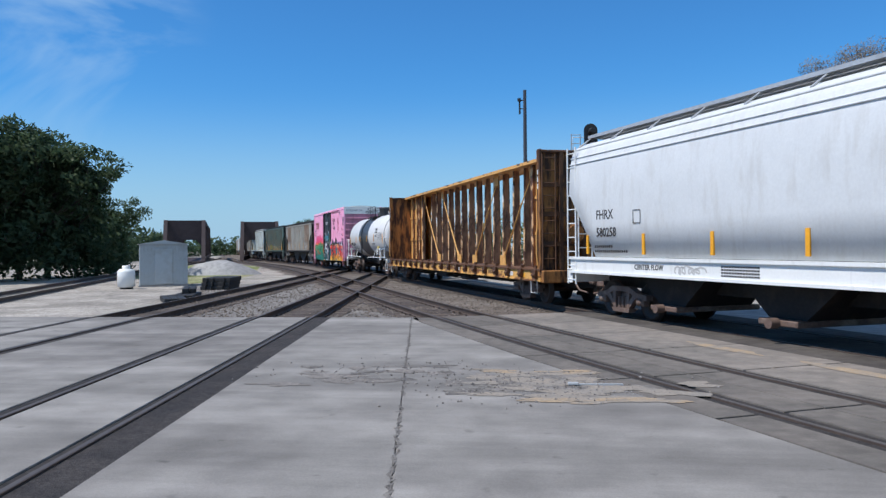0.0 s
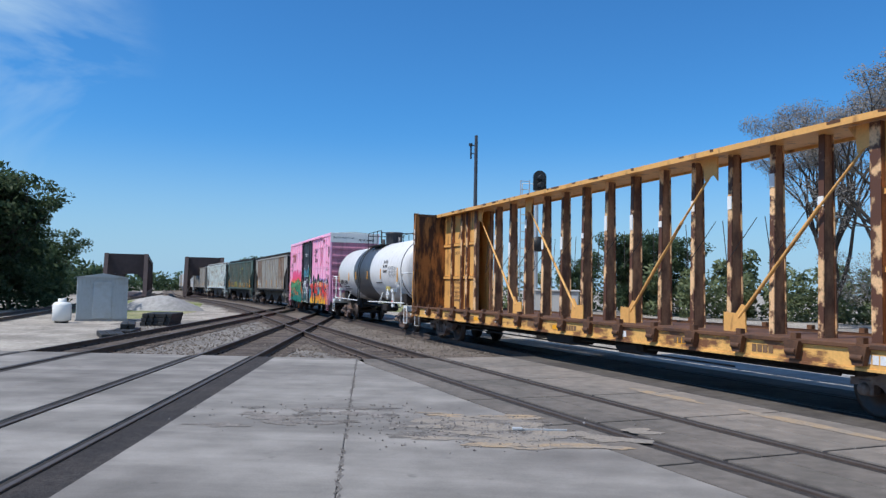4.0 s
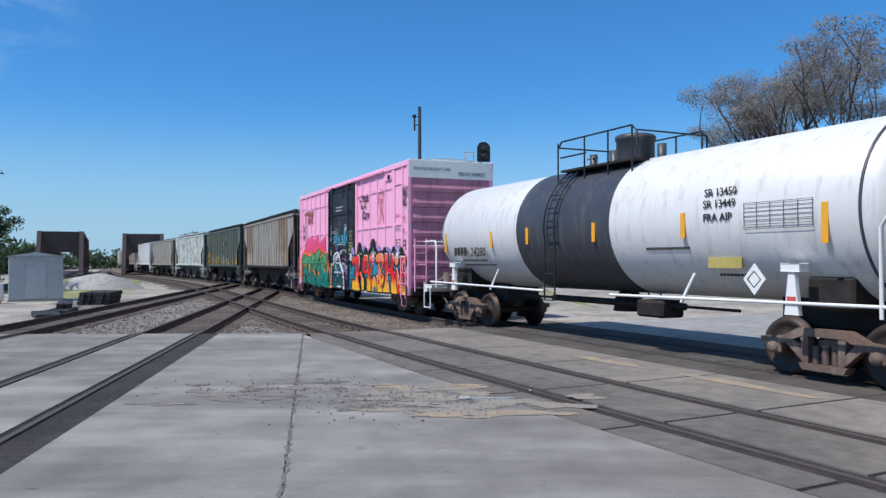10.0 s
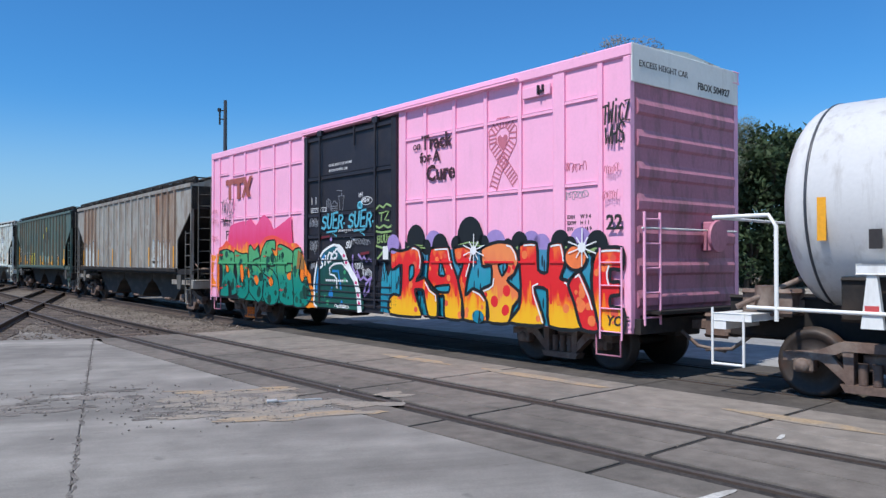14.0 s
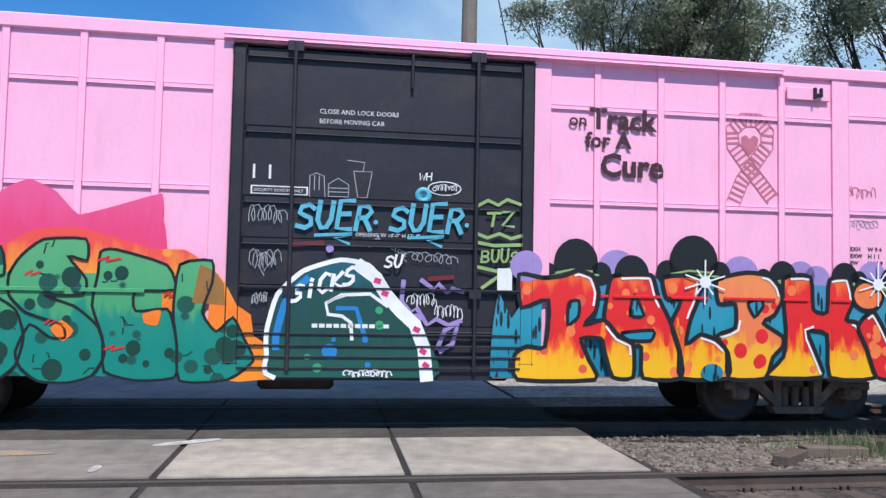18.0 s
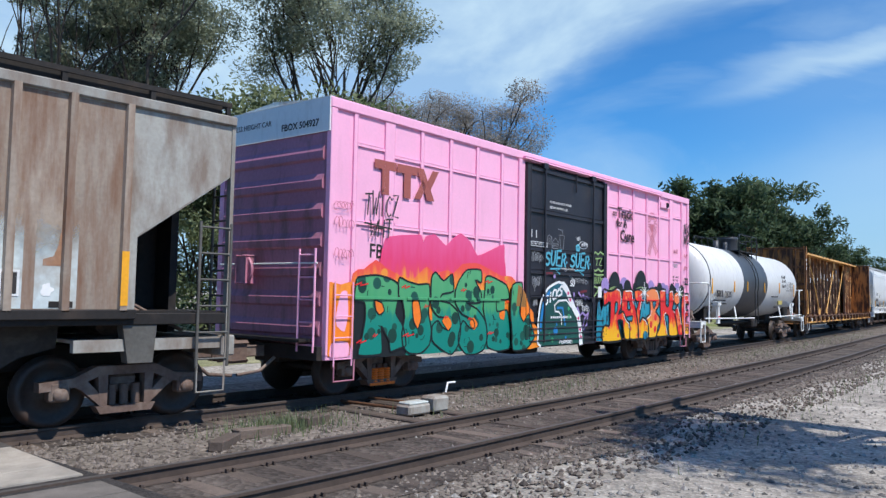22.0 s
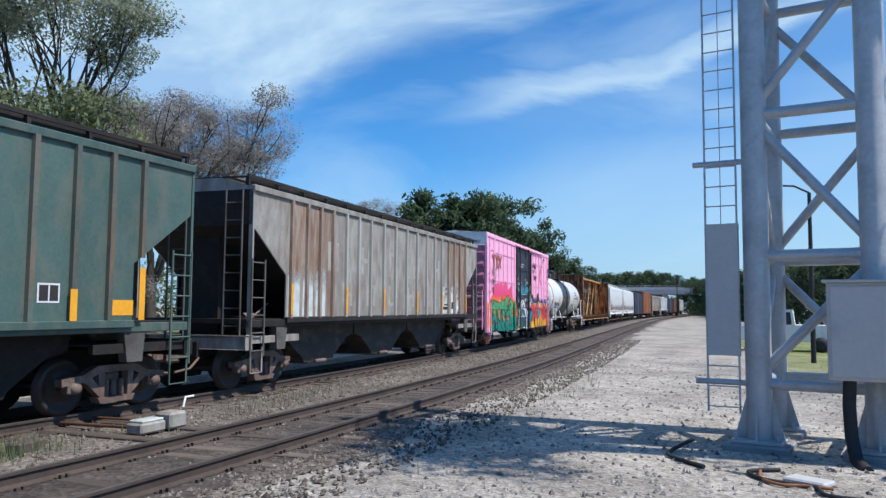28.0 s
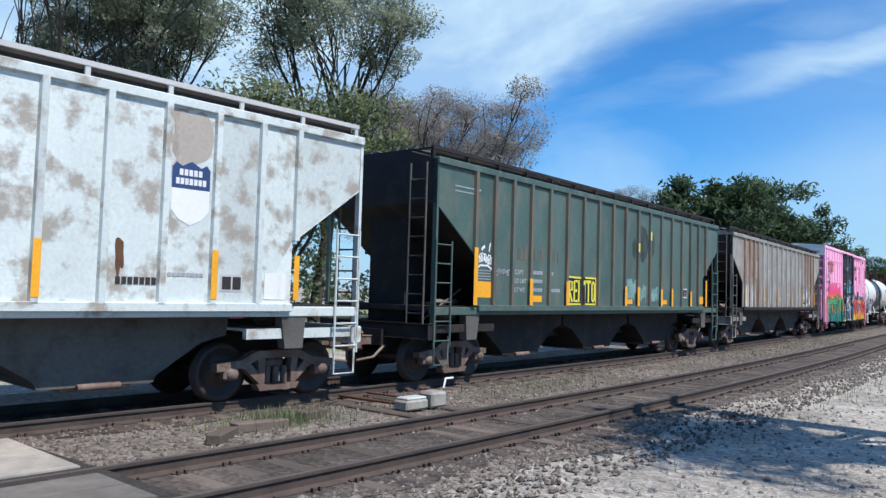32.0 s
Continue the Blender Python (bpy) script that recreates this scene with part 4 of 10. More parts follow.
for i, (cx, cy, rx, ry, tn) in enumerate([(6.28, 5.79, 0.16, 0.05, 30), (5.5, 6.9, 0.14, 0.03, 40), (7.75, 5.8, 0.42, 0.1, -35), (3.6, 5.3, 0.3, 0.05, 20)]):
    p = blotch(cx, cy, rx, ry, tn, 40 + i, 0.006, 0.1)
    part("white_line", Mesh().add(p, [tuple(range(len(p)))]), M_WHITELINE, WORN, "remains of white road marking")
for i, (s, o, l) in enumerate([(-9.5, 2.3, 1.3), (-5.3, 2.5, 0.9), (-12.5, 2.4, 1.0)]):
    c = on_line(s, o)
    p = blotch(c.x, c.y, l, 0.16, line_heading(s), 60 + i, 0.006, 0.16)
    part("yellow_line", Mesh().add(p, [tuple(range(len(p)))]), M_YELLOWLINE, WORN, "worn yellow road marking")


# ---------------------------------------------------------------- rolling stock: running gear
KEPT = {}


def kept(key, make):
    if key not in KEPT:
        KEPT[key] = make()
    return KEPT[key]


def sideframe_mesh():
    m = Mesh()
    top = [(-1.15, 0.62), (-0.72, 0.66), (-0.42, 0.80), (0.42, 0.80), (0.72, 0.66), (1.15, 0.62), (1.15, 0.50), (0.70, 0.54), (0.36, 0.68), (-0.36, 0.68), (-0.70, 0.54), (-1.15, 0.50)]
    m.prism(top, -0.09, 0.09)
    for sg in (-1, 1):
        m.prism([(sg * 0.74, 0.56), (sg * 0.62, 0.50), (sg * 0.30, 0.22), (sg * 0.30, 0.36), (sg * 0.58, 0.66)], -0.075, 0.075)
        m.prism([(sg * 0.40, 0.76), (sg * 0.26, 0.76), (sg * 0.26, 0.22), (sg * 0.36, 0.22)], -0.08, 0.08)
        m.box(sg * 0.89 - 0.13, sg * 0.89 + 0.13, -0.10, 0.10, 0.36, 0.62, 0.03)
        m.lathe([(-0.16, 0.0), (-0.16, 0.085), (-0.08, 0.10), (0.1, 0.10)], (sg * 0.89, 0, 0.46), "y", 14)
    m.prism([(-0.36, 0.16), (0.36, 0.16), (0.42, 0.26), (-0.42, 0.26)], -0.10, 0.10)
    return m.data("sideframe", M_TRUCK)


def springs_mesh():
    m = Mesh()
    prof = []
    for k in range(9):
        prof += [(0.26 + k * 0.033, 0.052), (0.26 + k * 0.033 + 0.016, 0.066)]
    m.lathe(prof, (0, 0, 0), "z", 10)
    return m.data("spring", M_TRUCK)


def wheelset_mesh():
    m = Mesh()
    for sg in (-1, 1):
        prof = [(sg * 0.665, 0.0), (sg * 0.665, 0.49), (sg * 0.70, 0.49), (sg * 0.71, 0.46), (sg * 0.80, 0.455), (sg * 0.80, 0.38), (sg * 0.76, 0.34), (sg * 0.755, 0.17), (sg * 0.81, 0.14), (sg * 0.81, 0.0)]
        m.lathe(prof, (0, 0, 0), "y", 28)
    m.tube([(0, -0.95, 0), (0, 0.95, 0)], 0.08, 10)
    for k in range(3):
        a = 2 * math.pi * k / 3
        m.box(0.1 * math.cos(a) - 0.02, 0.1 * math.cos(a) + 0.02, -0.825, -0.805, 0.1 * math.sin(a) - 0.02, 0.1 * math.sin(a) + 0.02)
    return m.data("wheelset", M_WHEEL)


WHEELS = []       # wheel sets that turn: (object, place along the car)


def truck(car, x, orange=False, turning=False):
    b = part("truck", kept("bolster", lambda: Mesh().box(-0.2, 0.2, -0.95, 0.95, 0.42, 0.66, 0.03).box(-0.32, 0.32, -0.3, 0.3, 0.6, 0.78, 0.03).data("truck", M_TRUCK)), None, car, at=pose(x, 0, 0))
    for y in (-1.0, 1.0):
        part("sideframe", kept("sideframe", sideframe_mesh), None, b, at=pose(0, y, 0))
        for sx in (-0.17, 0.0, 0.17):
            part("spring", kept("springs", springs_mesh), None, b, at=pose(sx, y, 0))
        if orange and y < 0:
            coils = Mesh().box(-0.33, 0.33, -0.12, -0.1, 0.15, 0.2)
            for sx in (-0.17, 0.0, 0.17):
                for k in range(6):
                    coils.lathe([(-0.018, 0.08), (-0.008, 0.094), (0.008, 0.094), (0.018, 0.08)], (sx, -0.02, 0.225 + 0.044 * k), "z", 12)
            part("spring_paint", coils, PAINT["orange"], b, "orange sprayed spring nest", at=pose(0, y, 0))
    for wx in (-0.89, 0.89):
        w = part("wheelset", kept("wheelset", wheelset_mesh), None, b, at=pose(wx, 0, 0.46))
        if turning:
            WHEELS.append((w, wx))
    return b


def coupler(car, x):
    sg = 1 if x > 0 else -1
    m = Mesh().box(x, x + sg * 0.55, -0.08, 0.08, 0.74, 0.9, 0.02).box(x + sg * 0.5, x + sg * 0.78, -0.16, 0.14, 0.68, 0.97, 0.05)
    m.tube([(x, -0.35, 0.72), (x + sg * 0.3, -0.34, 0.5), (x + sg * 0.75, -0.3, 0.45)], 0.03, 6)
    part("coupler", m, M_TRUCK, car)


def ladder(car, x, y, z0, z1, w, mat, along="x", name="ladder", rung=0.38, r=0.016):
    m = Mesh()
    if along == "x":
        a, b = (x - w / 2, y), (x + w / 2, y)
    else:
        a, b = (x, y - w / 2), (x, y + w / 2)
    m.tube([(*a, z0), (*a, z1)], r * 1.5, 6).tube([(*b, z0), (*b, z1)], r * 1.5, 6)
    z = z0 + 0.12
    while z < z1:
        m.tube([(*a, z), (*b, z)], r, 6)
        z += rung
    return part(name, m, mat, car)


def reflector(car, x, z, h=0.45, w=0.1, y=-1.53):
    part("reflector_strip", Mesh().box(x, x + w, y - 0.004, y, z, z + h), M_REFLECT, car, "yellow reflector strip")


# ---------------------------------------------------------------- boxcar
def letter_strokes(ch):
    """Strokes of a fat painted letter in a unit cell."""
    return {
        "B": [[(0, 0), (0, 1), (0.6, 1), (0.75, 0.8), (0.55, 0.55), (0.1, 0.52)], [(0.3, 0.5), (0.7, 0.45), (0.85, 0.2), (0.6, 0), (0, 0)]],
        "U": [[(0.05, 1), (0.05, 0.3), (0.3, 0.02), (0.6, 0.05), (0.8, 0.35), (0.8, 1)]],
        "S": [[(0.85, 0.85), (0.55, 1), (0.15, 0.9), (0.08, 0.65), (0.4, 0.52), (0.75, 0.42), (0.82, 0.15), (0.5, 0), (0.05, 0.08)]],
        "E": [[(0.85, 0.98), (0.1, 0.95), (0.08, 0.02), (0.85, 0.0)], [(0.1, 0.5), (0.7, 0.52)]],
        "L": [[(0.15, 1), (0.1, 0.05), (0.9, 0.02)]],
        "R": [[(0.05, 0), (0.08, 1), (0.6, 1), (0.8, 0.78), (0.55, 0.52), (0.15, 0.5)], [(0.45, 0.5), (0.85, 0.0)]],
        "A": [[(0, 0), (0.4, 1), (0.6, 1), (0.95, 0)], [(0.2, 0.35), (0.75, 0.35)]],
        "P": [[(0.08, 0), (0.08, 1), (0.6, 1), (0.82, 0.75), (0.6, 0.48), (0.1, 0.46)]],
        "H": [[(0.08, 0), (0.05, 1)], [(0.85, 0), (0.82, 1)], [(0.08, 0.5), (0.85, 0.52)]],
        "C": [[(0.85, 0.85), (0.5, 1), (0.12, 0.75), (0.1, 0.25), (0.45, 0), (0.85, 0.12)]],
        "T": [[(0, 0.95), (0.95, 1)], [(0.5, 1), (0.45, 0)]],
        "W": [[(0, 1), (0.2, 0), (0.5, 0.7), (0.7, 0), (1, 1)]],
        "Z": [[(0.05, 0.95), (0.85, 1), (0.1, 0.05), (0.95, 0)]],
        "K": [[(0.1, 0), (0.05, 1)], [(0.8, 0.98), (0.15, 0.5), (0.9, 0.0)]],
        "I": [[(0.5, 0), (0.45, 0.7)], [(0.44, 0.95), (0.46, 1.0)]],
    }[ch]


def hand_word(car, word, x, z, cell, h, y, mat, thick, slant=0.12, rise=0.0):
    """A quick tag in thin strokes, letter by letter."""
    for i, ch in enumerate(word):
        m = Mesh()
        for j, st in enumerate(letter_strokes(ch)):
            m.stroke([(x + i * cell + (p[0] + slant * p[1]) * cell * 0.9, z + rise * (i + p[0]) + p[1] * h * (1 + 0.12 * ((i * 7) % 3 - 1))) for p in st], thick, y - 0.0007 * j - 0.0002 * i)
        part("tag_letter", m, mat, car)


def scribble(car, x, z, w, h, y, mat, seed, n=7, thick=0.02, name="scribble"):
    """A running scrawl of loops and peaks in one line."""
    rng = random.Random(seed)
    pts, ph = [], rng.uniform(0, 6)
    for i in range(n):
        amp, mid, back = rng.uniform(0.25, 0.5), rng.uniform(0.35, 0.65), rng.uniform(0.1, 0.9)
        for k in range(6):
            a = 2 * math.pi * k / 6 + ph
            pts.append((x + w * (i + k / 6) / n + back * w / n * math.sin(a), z + h * min(1, max(0, mid + amp * math.cos(a)))))
    return part(name, Mesh().stroke(pts, thick, y - 0.001 * (seed % 3)), mat, car)


def smooth_loop(pts, n=3, soft=0.3):
    """A closed outline with its corners rounded a little."""
    out, k = [], len(pts)
    for i in range(k):
        a, b, c, d = (Vector(pts[(i + j - 1) % k]) for j in range(4))
        m1, m2 = (c - a) * soft, (d - b) * soft
        for j in range(n):
            u = j / n
            q = b * (2 * u ** 3 - 3 * u ** 2 + 1) + m1 * (u ** 3 - 2 * u ** 2 + u) + c * (-2 * u ** 3 + 3 * u ** 2) + m2 * (u ** 3 - u ** 2)
            out.append((q.x, q.y))
    return out


def within(p, loop):
    hit = False
    for (x0, z0), (x1, z1) in zip(loop, loop[1:] + loop[:1]):
        if (z0 > p[1]) != (z1 > p[1]) and p[0] < x0 + (p[1] - z0) / (z1 - z0) * (x1 - x0):
            hit = not hit
    return hit


def ellipse(x, z, rx, rz, n=14):
    return [(x + rx * math.cos(2 * math.pi * k / n), z + rz * math.sin(2 * math.pi * k / n)) for k in range(n)]


def spray_letter(car, cell, shape, fill, y, seed, holes=(), hole_fill="hatch_blue", spots=("red", 6, 0.05), drips=0, shines=((0.0, 0.15),), edge=0.06, dashes=0):
    """One sprayed letter: a filled outline in its cell, dark edge, holes, spots, drips, creases and white shine."""
    x0, x1, z0, z1 = cell
    rng = random.Random(seed)
    at = lambda p: (x0 + p[0] * (x1 - x0), z0 + p[1] * (z1 - z0))
    loop = smooth_loop([at(p) for p in shape])
    letter = new("painted_letter")
    letter.parent = car
    part("letter_fill", Mesh().prism(loop, y, y - 0.002), PAINT[fill], letter)
    part("letter_outline", Mesh().stroke(loop + loop[:2], edge, y - 0.005, 0.002, ends=False), PAINT["black"], letter)
    for h in holes:
        hl = smooth_loop([at(p) for p in h], 3)
        part("letter_hole", Mesh().prism(hl, y - 0.0055, y - 0.0065), PAINT[hole_fill], letter)
        part("hole_edge", Mesh().stroke(hl + hl[:2], edge * 0.8, y - 0.008, 0.001, ends=False), PAINT["black"], letter)
    made, tries = 0, 0
    while made < spots[1] and tries < 200:
        tries += 1
        p = (rng.uniform(x0, x1), rng.uniform(z0, z1))
        r = spots[2] * rng.uniform(0.5, 1.5)
        if all(within((p[0] + a * r * 1.2, p[1] + b * r * 1.2), loop) for a, b in ((1, 0), (-1, 0), (0, 1), (0, -1))):
            part("letter_spot", Mesh().prism(ellipse(*p, r, r * 1.1), y - 0.0025, y - 0.0035 - 0.0001 * made), PAINT[spots[0]], letter)
            made += 1
    for i in range(drips):
        p = (x0 + (x1 - x0) * (i + rng.uniform(0.2, 0.8)) / drips, z0 + (z1 - z0) * rng.uniform(0.3, 0.5))
        h = rng.uniform(0.1, 0.2)
        if within(p, loop) and within((p[0], p[1] - h), loop):
            part("letter_drip", Mesh().prism([(p[0] - 0.012, p[1] + h), (p[0] + 0.012, p[1] + h), (p[0] + 0.04, p[1] - h * 0.6), (p[0] + 0.02, p[1] - h), (p[0] - 0.02, p[1] - h), (p[0] - 0.04, p[1] - h * 0.6)], y - 0.0028, y - 0.0038), PAINT["red" if i % 2 else "orange"], letter)
    for i in range(dashes):
        p = (rng.uniform(x0, x1), rng.uniform(z0, z1))
        q = (p[0] + rng.uniform(-0.14, 0.14), p[1] + rng.uniform(-0.12, 0.12))
        if within(p, loop) and within(q, loop):
            part("letter_crease", Mesh().stroke([p, ((p[0] + q[0]) / 2, p[1]), q], 0.018, y - 0.004, 0.001), PAINT["bottle"], letter)
    c = Vector((sum(p[0] for p in loop) / len(loop), sum(p[1] for p in loop) / len(loop)))
    n = len(loop)
    for a, b in shines:
        run = []
        for k in range(int(a * n), int(b * n) + 1):
            p, q, r = Vector(loop[k % n]), Vector(loop[(k + 1) % n]), Vector(loop[(k - 1) % n])
            d = (q - r).normalized()
            nn = Vector((-d.y, d.x))
            s = p + nn * 0.055
            s = s if within((s.x, s.y), loop) else p - nn * 0.055
            run.append((s.x, s.y))
        if len(run) > 1:
            part("letter_highlight", Mesh().stroke(run, 0.03, y - 0.009, 0.001), PAINT["white"], letter)


def ring_stripe(car, name, pts, w, y, mat, label=""):
    return part(name, Mesh().stroke(pts, w, y, 0.002), mat, car, label)


def sprayed_side(car):
    """All the sprayed and stencilled paint on the side of the pink car that faces the yard."""
    Y, T, G, D = -1.504, -1.535, -1.54, -1.553
    # slogan
    lettering("on", 0.25, M_MAROON, car, 2.48, T, 4.14, bold=0.003)
    lettering("Track", 0.40, M_MAROON, car, 2.78, T, 4.12, bold=0.012)
    lettering("for", 0.29, M_MAROON, car, 2.72, T, 3.86, bold=0.009)
    lettering("A", 0.31, M_MAROON, car, 3.16, T, 3.86, bold=0.01)
    lettering("Cure", 0.44, M_MAROON, car, 2.93, T, 3.47, bold=0.013)
    rib, emblem = [], new("ribbon_emblem")
    emblem.parent = car
    tagged(emblem, "ribbon made of railway-track stripes")
    path = [(4.9, 3.17), (5.03, 3.48), (5.22, 3.74), (5.41, 4.0), (5.42, 4.2), (5.28, 4.36), (5.06, 4.36), (4.88, 4.2), (4.9, 3.98), (5.1, 3.72), (5.32, 3.46), (5.5, 3.24)]
    stripe = Mesh().stroke([(0, -0.09), (0, 0.09)], 0.03, 0.0, 0.002, ends=False).data("track_stripe", PAINT["rose"])
    for (a, b), (c, d) in zip(path, path[1:]):
        L = math.hypot(c - a, d - b)
        k = max(2, int(L / 0.07))
        for i in range(k):
            u = (i + 0.5) / k
            part("track_stripe", stripe, None, emblem, at=pose(a + (c - a) * u, Y - 0.001 * (len(rib) % 3), b + (d - b) * u, 0, -math.degrees(math.atan2(d - b, c - a)), 0))
            rib.append(u)
    for sg in (-1, 1):
        off = []
        for i, p in enumerate(path):
            q, r = path[min(i + 1, len(path) - 1)], path[max(i - 1, 0)]
            e = Vector((q[0] - r[0], q[1] - r[1])).normalized()
            off.append((p[0] - e.y * 0.1 * sg, p[1] + e.x * 0.1 * sg))
        ring_stripe(emblem, "track_rail", off, 0.014, Y - 0.004, PAINT["rose"])
    part("heart", Mesh().prism(smooth_loop([(5.15, 3.86), (5.04, 3.99), (5.02, 4.1), (5.09, 4.14), (5.15, 4.09), (5.21, 4.14), (5.28, 4.1), (5.26, 3.99)]), Y, Y - 0.002), PAINT["rose"], emblem)
    part("vent_plate", Mesh().box(5.7, 6.36, T - 0.02, T + 0.01, 4.68, 4.87, 0.01), M_PINK, car)
    part("vent_catch", Mesh().box(6.1, 6.13, T - 0.07, T - 0.02, 4.7, 4.86).box(6.13, 6.22, T - 0.05, T - 0.02, 4.73, 4.78).box(6.2, 6.23, T - 0.06, T - 0.02, 4.73, 4.86), M_BLACK, car)
    # pen tags beside the corner
    hand_word(car, "TWICZ", 7.5, 4.0, 0.105, 0.32, T - 0.03, M_TEXT, 0.035)
    hand_word(car, "WHS", 7.54, 3.68, 0.13, 0.28, T - 0.03, M_TEXT, 0.035)
    for x, z, w, sd in ((6.62, 3.3, 0.5, 5), (6.64, 2.84, 0.5, 6), (7.52, 3.2, 0.3, 7), (7.5, 2.8, 0.3, 8)):
        scribble(car, x, z, w, 0.17, T - 0.032 if x > 7 else Y, PAINT["rose"] if x > 7 or z > 3 else PAINT["grey"], sd, 7, 0.009)
    lettering("22", 0.32, M_TEXT, car, 7.56, T - 0.03, 2.34, bold=0.01)
    for k, (a, b) in enumerate((("EW", "H 16 9"), ("EXW", "H 1 1"), ("EXH", "W 9 4"))):
        lettering(a, 0.085, M_TEXT, car, 6.7, Y, 2.34 + 0.1 * k, bold=0.002)
        lettering(b, 0.085, M_TEXT, car, 6.98, Y, 2.34 + 0.1 * k, bold=0.002)
    lettering("YOF", 0.22, M_TEXT, car, 7.56, T - 0.045, 0.84, bold=0.004, lean=0.2)
    # emblem and pen tags of the other half
    for x in (-6.94, -6.34):
        part("emblem_shape", Mesh().box(x, x + 0.58, T - 0.004, T, 4.12, 4.28).box(x + 0.2, x + 0.39, T - 0.004, T, 3.66, 4.12), M_LOGO, car, "brick-red block letter")
    for pts in ([(-5.8, 4.28), (-5.58, 4.28), (-5.24, 3.68), (-5.46, 3.68)], [(-5.46, 4.04), (-5.3, 4.28), (-5.12, 4.28), (-5.37, 3.88)], [(-5.84, 3.68), (-5.66, 3.68), (-5.5, 3.93), (-5.59, 4.08)]):
        part("emblem_shape", Mesh().prism(pts, T, T - 0.004), M_LOGO, car, "brick-red block letter")
    hand_word(car, "TWICZ", -7.2, 3.26, 0.18, 0.42, T - 0.034, M_TEXT, 0.03)
    hand_word(car, "WHT", -7.06, 2.88, 0.2, 0.3, T - 0.034, M_TEXT, 0.028)
    ring_stripe(car, "tag_stroke", [(-7.2, 3.1), (-6.5, 3.04)], 0.03, T - 0.036, M_TEXT)
    lettering("FB", 0.36, M_TEXT, car, -7.0, Y, 2.5, bold=0.004)
    for x, z, sd in ((-7.9, 3.25, 9), (-7.88, 2.95, 19), (-7.88, 2.42, 29)):
        scribble(car, x, z, 0.42, 0.22, T - 0.034, PAINT["rose"], sd, 5, 0.009)

    # magenta cloud, orange glow and the green word
    cloud = [(-6.66, 2.15), (-6.62, 2.86), (-6.2, 2.95), (-5.62, 3.0), (-5.55, 2.86), (-5.48, 2.98), (-5.2, 3.04), (-4.86, 2.84), (-4.6, 3.02), (-4.36, 3.12), (-4.05, 2.98), (-3.78, 2.7), (-3.3, 2.84), (-2.8, 3.0), (-2.78, 2.7), (-2.84, 2.15)]
    part("painted_cloud", Mesh().prism(smooth_loop(cloud, 3, 0.2), G, G - 0.003), PAINT["cloud_fade"], car)
    glow = [(-7.42, 0.9), (-7.42, 2.2), (-7.16, 2.28), (-6.86, 2.46), (-6.6, 2.34), (-6.2, 2.2), (-5.84, 2.14), (-5.6, 2.3), (-5.42, 2.4), (-5.2, 2.28), (-4.78, 2.36), (-4.6, 2.3), (-4.3, 2.5), (-3.84, 2.54), (-3.6, 2.5), (-3.1, 2.36), (-2.86, 2.3), (-2.5, 2.3), (-2.3, 2.18), (-2.12, 2.0), (-2.12, 0.9)]
    part("painted_glow", Mesh().prism(smooth_loop(glow, 2, 0.25), G - 0.0035, G - 0.006), PAINT["ember_fade"], car)
    flame = [(-2.16, 0.7), (-2.16, 2.04), (-1.98, 1.88), (-1.84, 1.62), (-1.66, 1.5), (-1.62, 1.24), (-1.44, 1.12), (-1.5, 0.9), (-1.4, 0.7)]
    part("painted_flame", Mesh().prism(smooth_loop(flame, 2, 0.2), G - 0.062, G - 0.064), PAINT["ember_fade"], car)
    panel = [(-7.97, 0.8), (-7.97, 2.04), (-7.7, 2.0), (-7.46, 2.06), (-7.46, 0.8)]
    part("painted_flame", Mesh().prism(panel, G - 0.01, G - 0.012), PAINT["ember_fade"], car)
    for pts in ([(-7.78, 1.3), (-7.8, 1.5), (-7.7, 1.86), (-7.56, 1.88), (-7.52, 1.5), (-7.6, 1.2)], [(-7.92, 0.78), (-7.9, 1.0), (-7.7, 1.04), (-7.5, 1.0), (-7.5, 0.78)]):
        part("bare_patch", Mesh().prism(smooth_loop(pts), G - 0.013, G - 0.015), M_PINK, car)
    part("painted_sill", Mesh().box(-7.38, -6.0, G - 0.0085, G - 0.0065, 0.72, 1.78), PAINT["black"], car)
    part("painted_sill", Mesh().box(-6.0, -5.25, G - 0.0085, G - 0.0065, 0.72, 1.36).box(-5.25, -2.75, G - 0.0085, G - 0.0065, 0.72, 1.98).box(-2.75, -2.2, G - 0.0085, G - 0.0065, 0.72, 1.3), PAINT["green_fade"], car)
    W = G - 0.0135
    spray_letter(car, (-7.38, -6.01, 0.77, 2.19), [(0.01, 0.85), (0.05, 0.96), (0.39, 1.0), (0.66, 0.96), (0.82, 0.89), (0.82, 0.7), (0.78, 0.52), (0.93, 0.35), (1.0, 0.1), (0.86, 0.06), (0.69, 0.03), (0.66, 0.17), (0.58, 0.26), (0.5, 0.36), (0.53, 0.11), (0.5, 0.0), (0.09, 0.01), (0.15, 0.23), (0.2, 0.46), (0.18, 0.65), (0.0, 0.68)],
                 "green_fade", W, 1, [[(0.37, 0.68), (0.5, 0.65), (0.55, 0.55), (0.46, 0.5), (0.39, 0.56)]], "orange", ("bottle", 6, 0.085), 0, (), 0.034, 14)
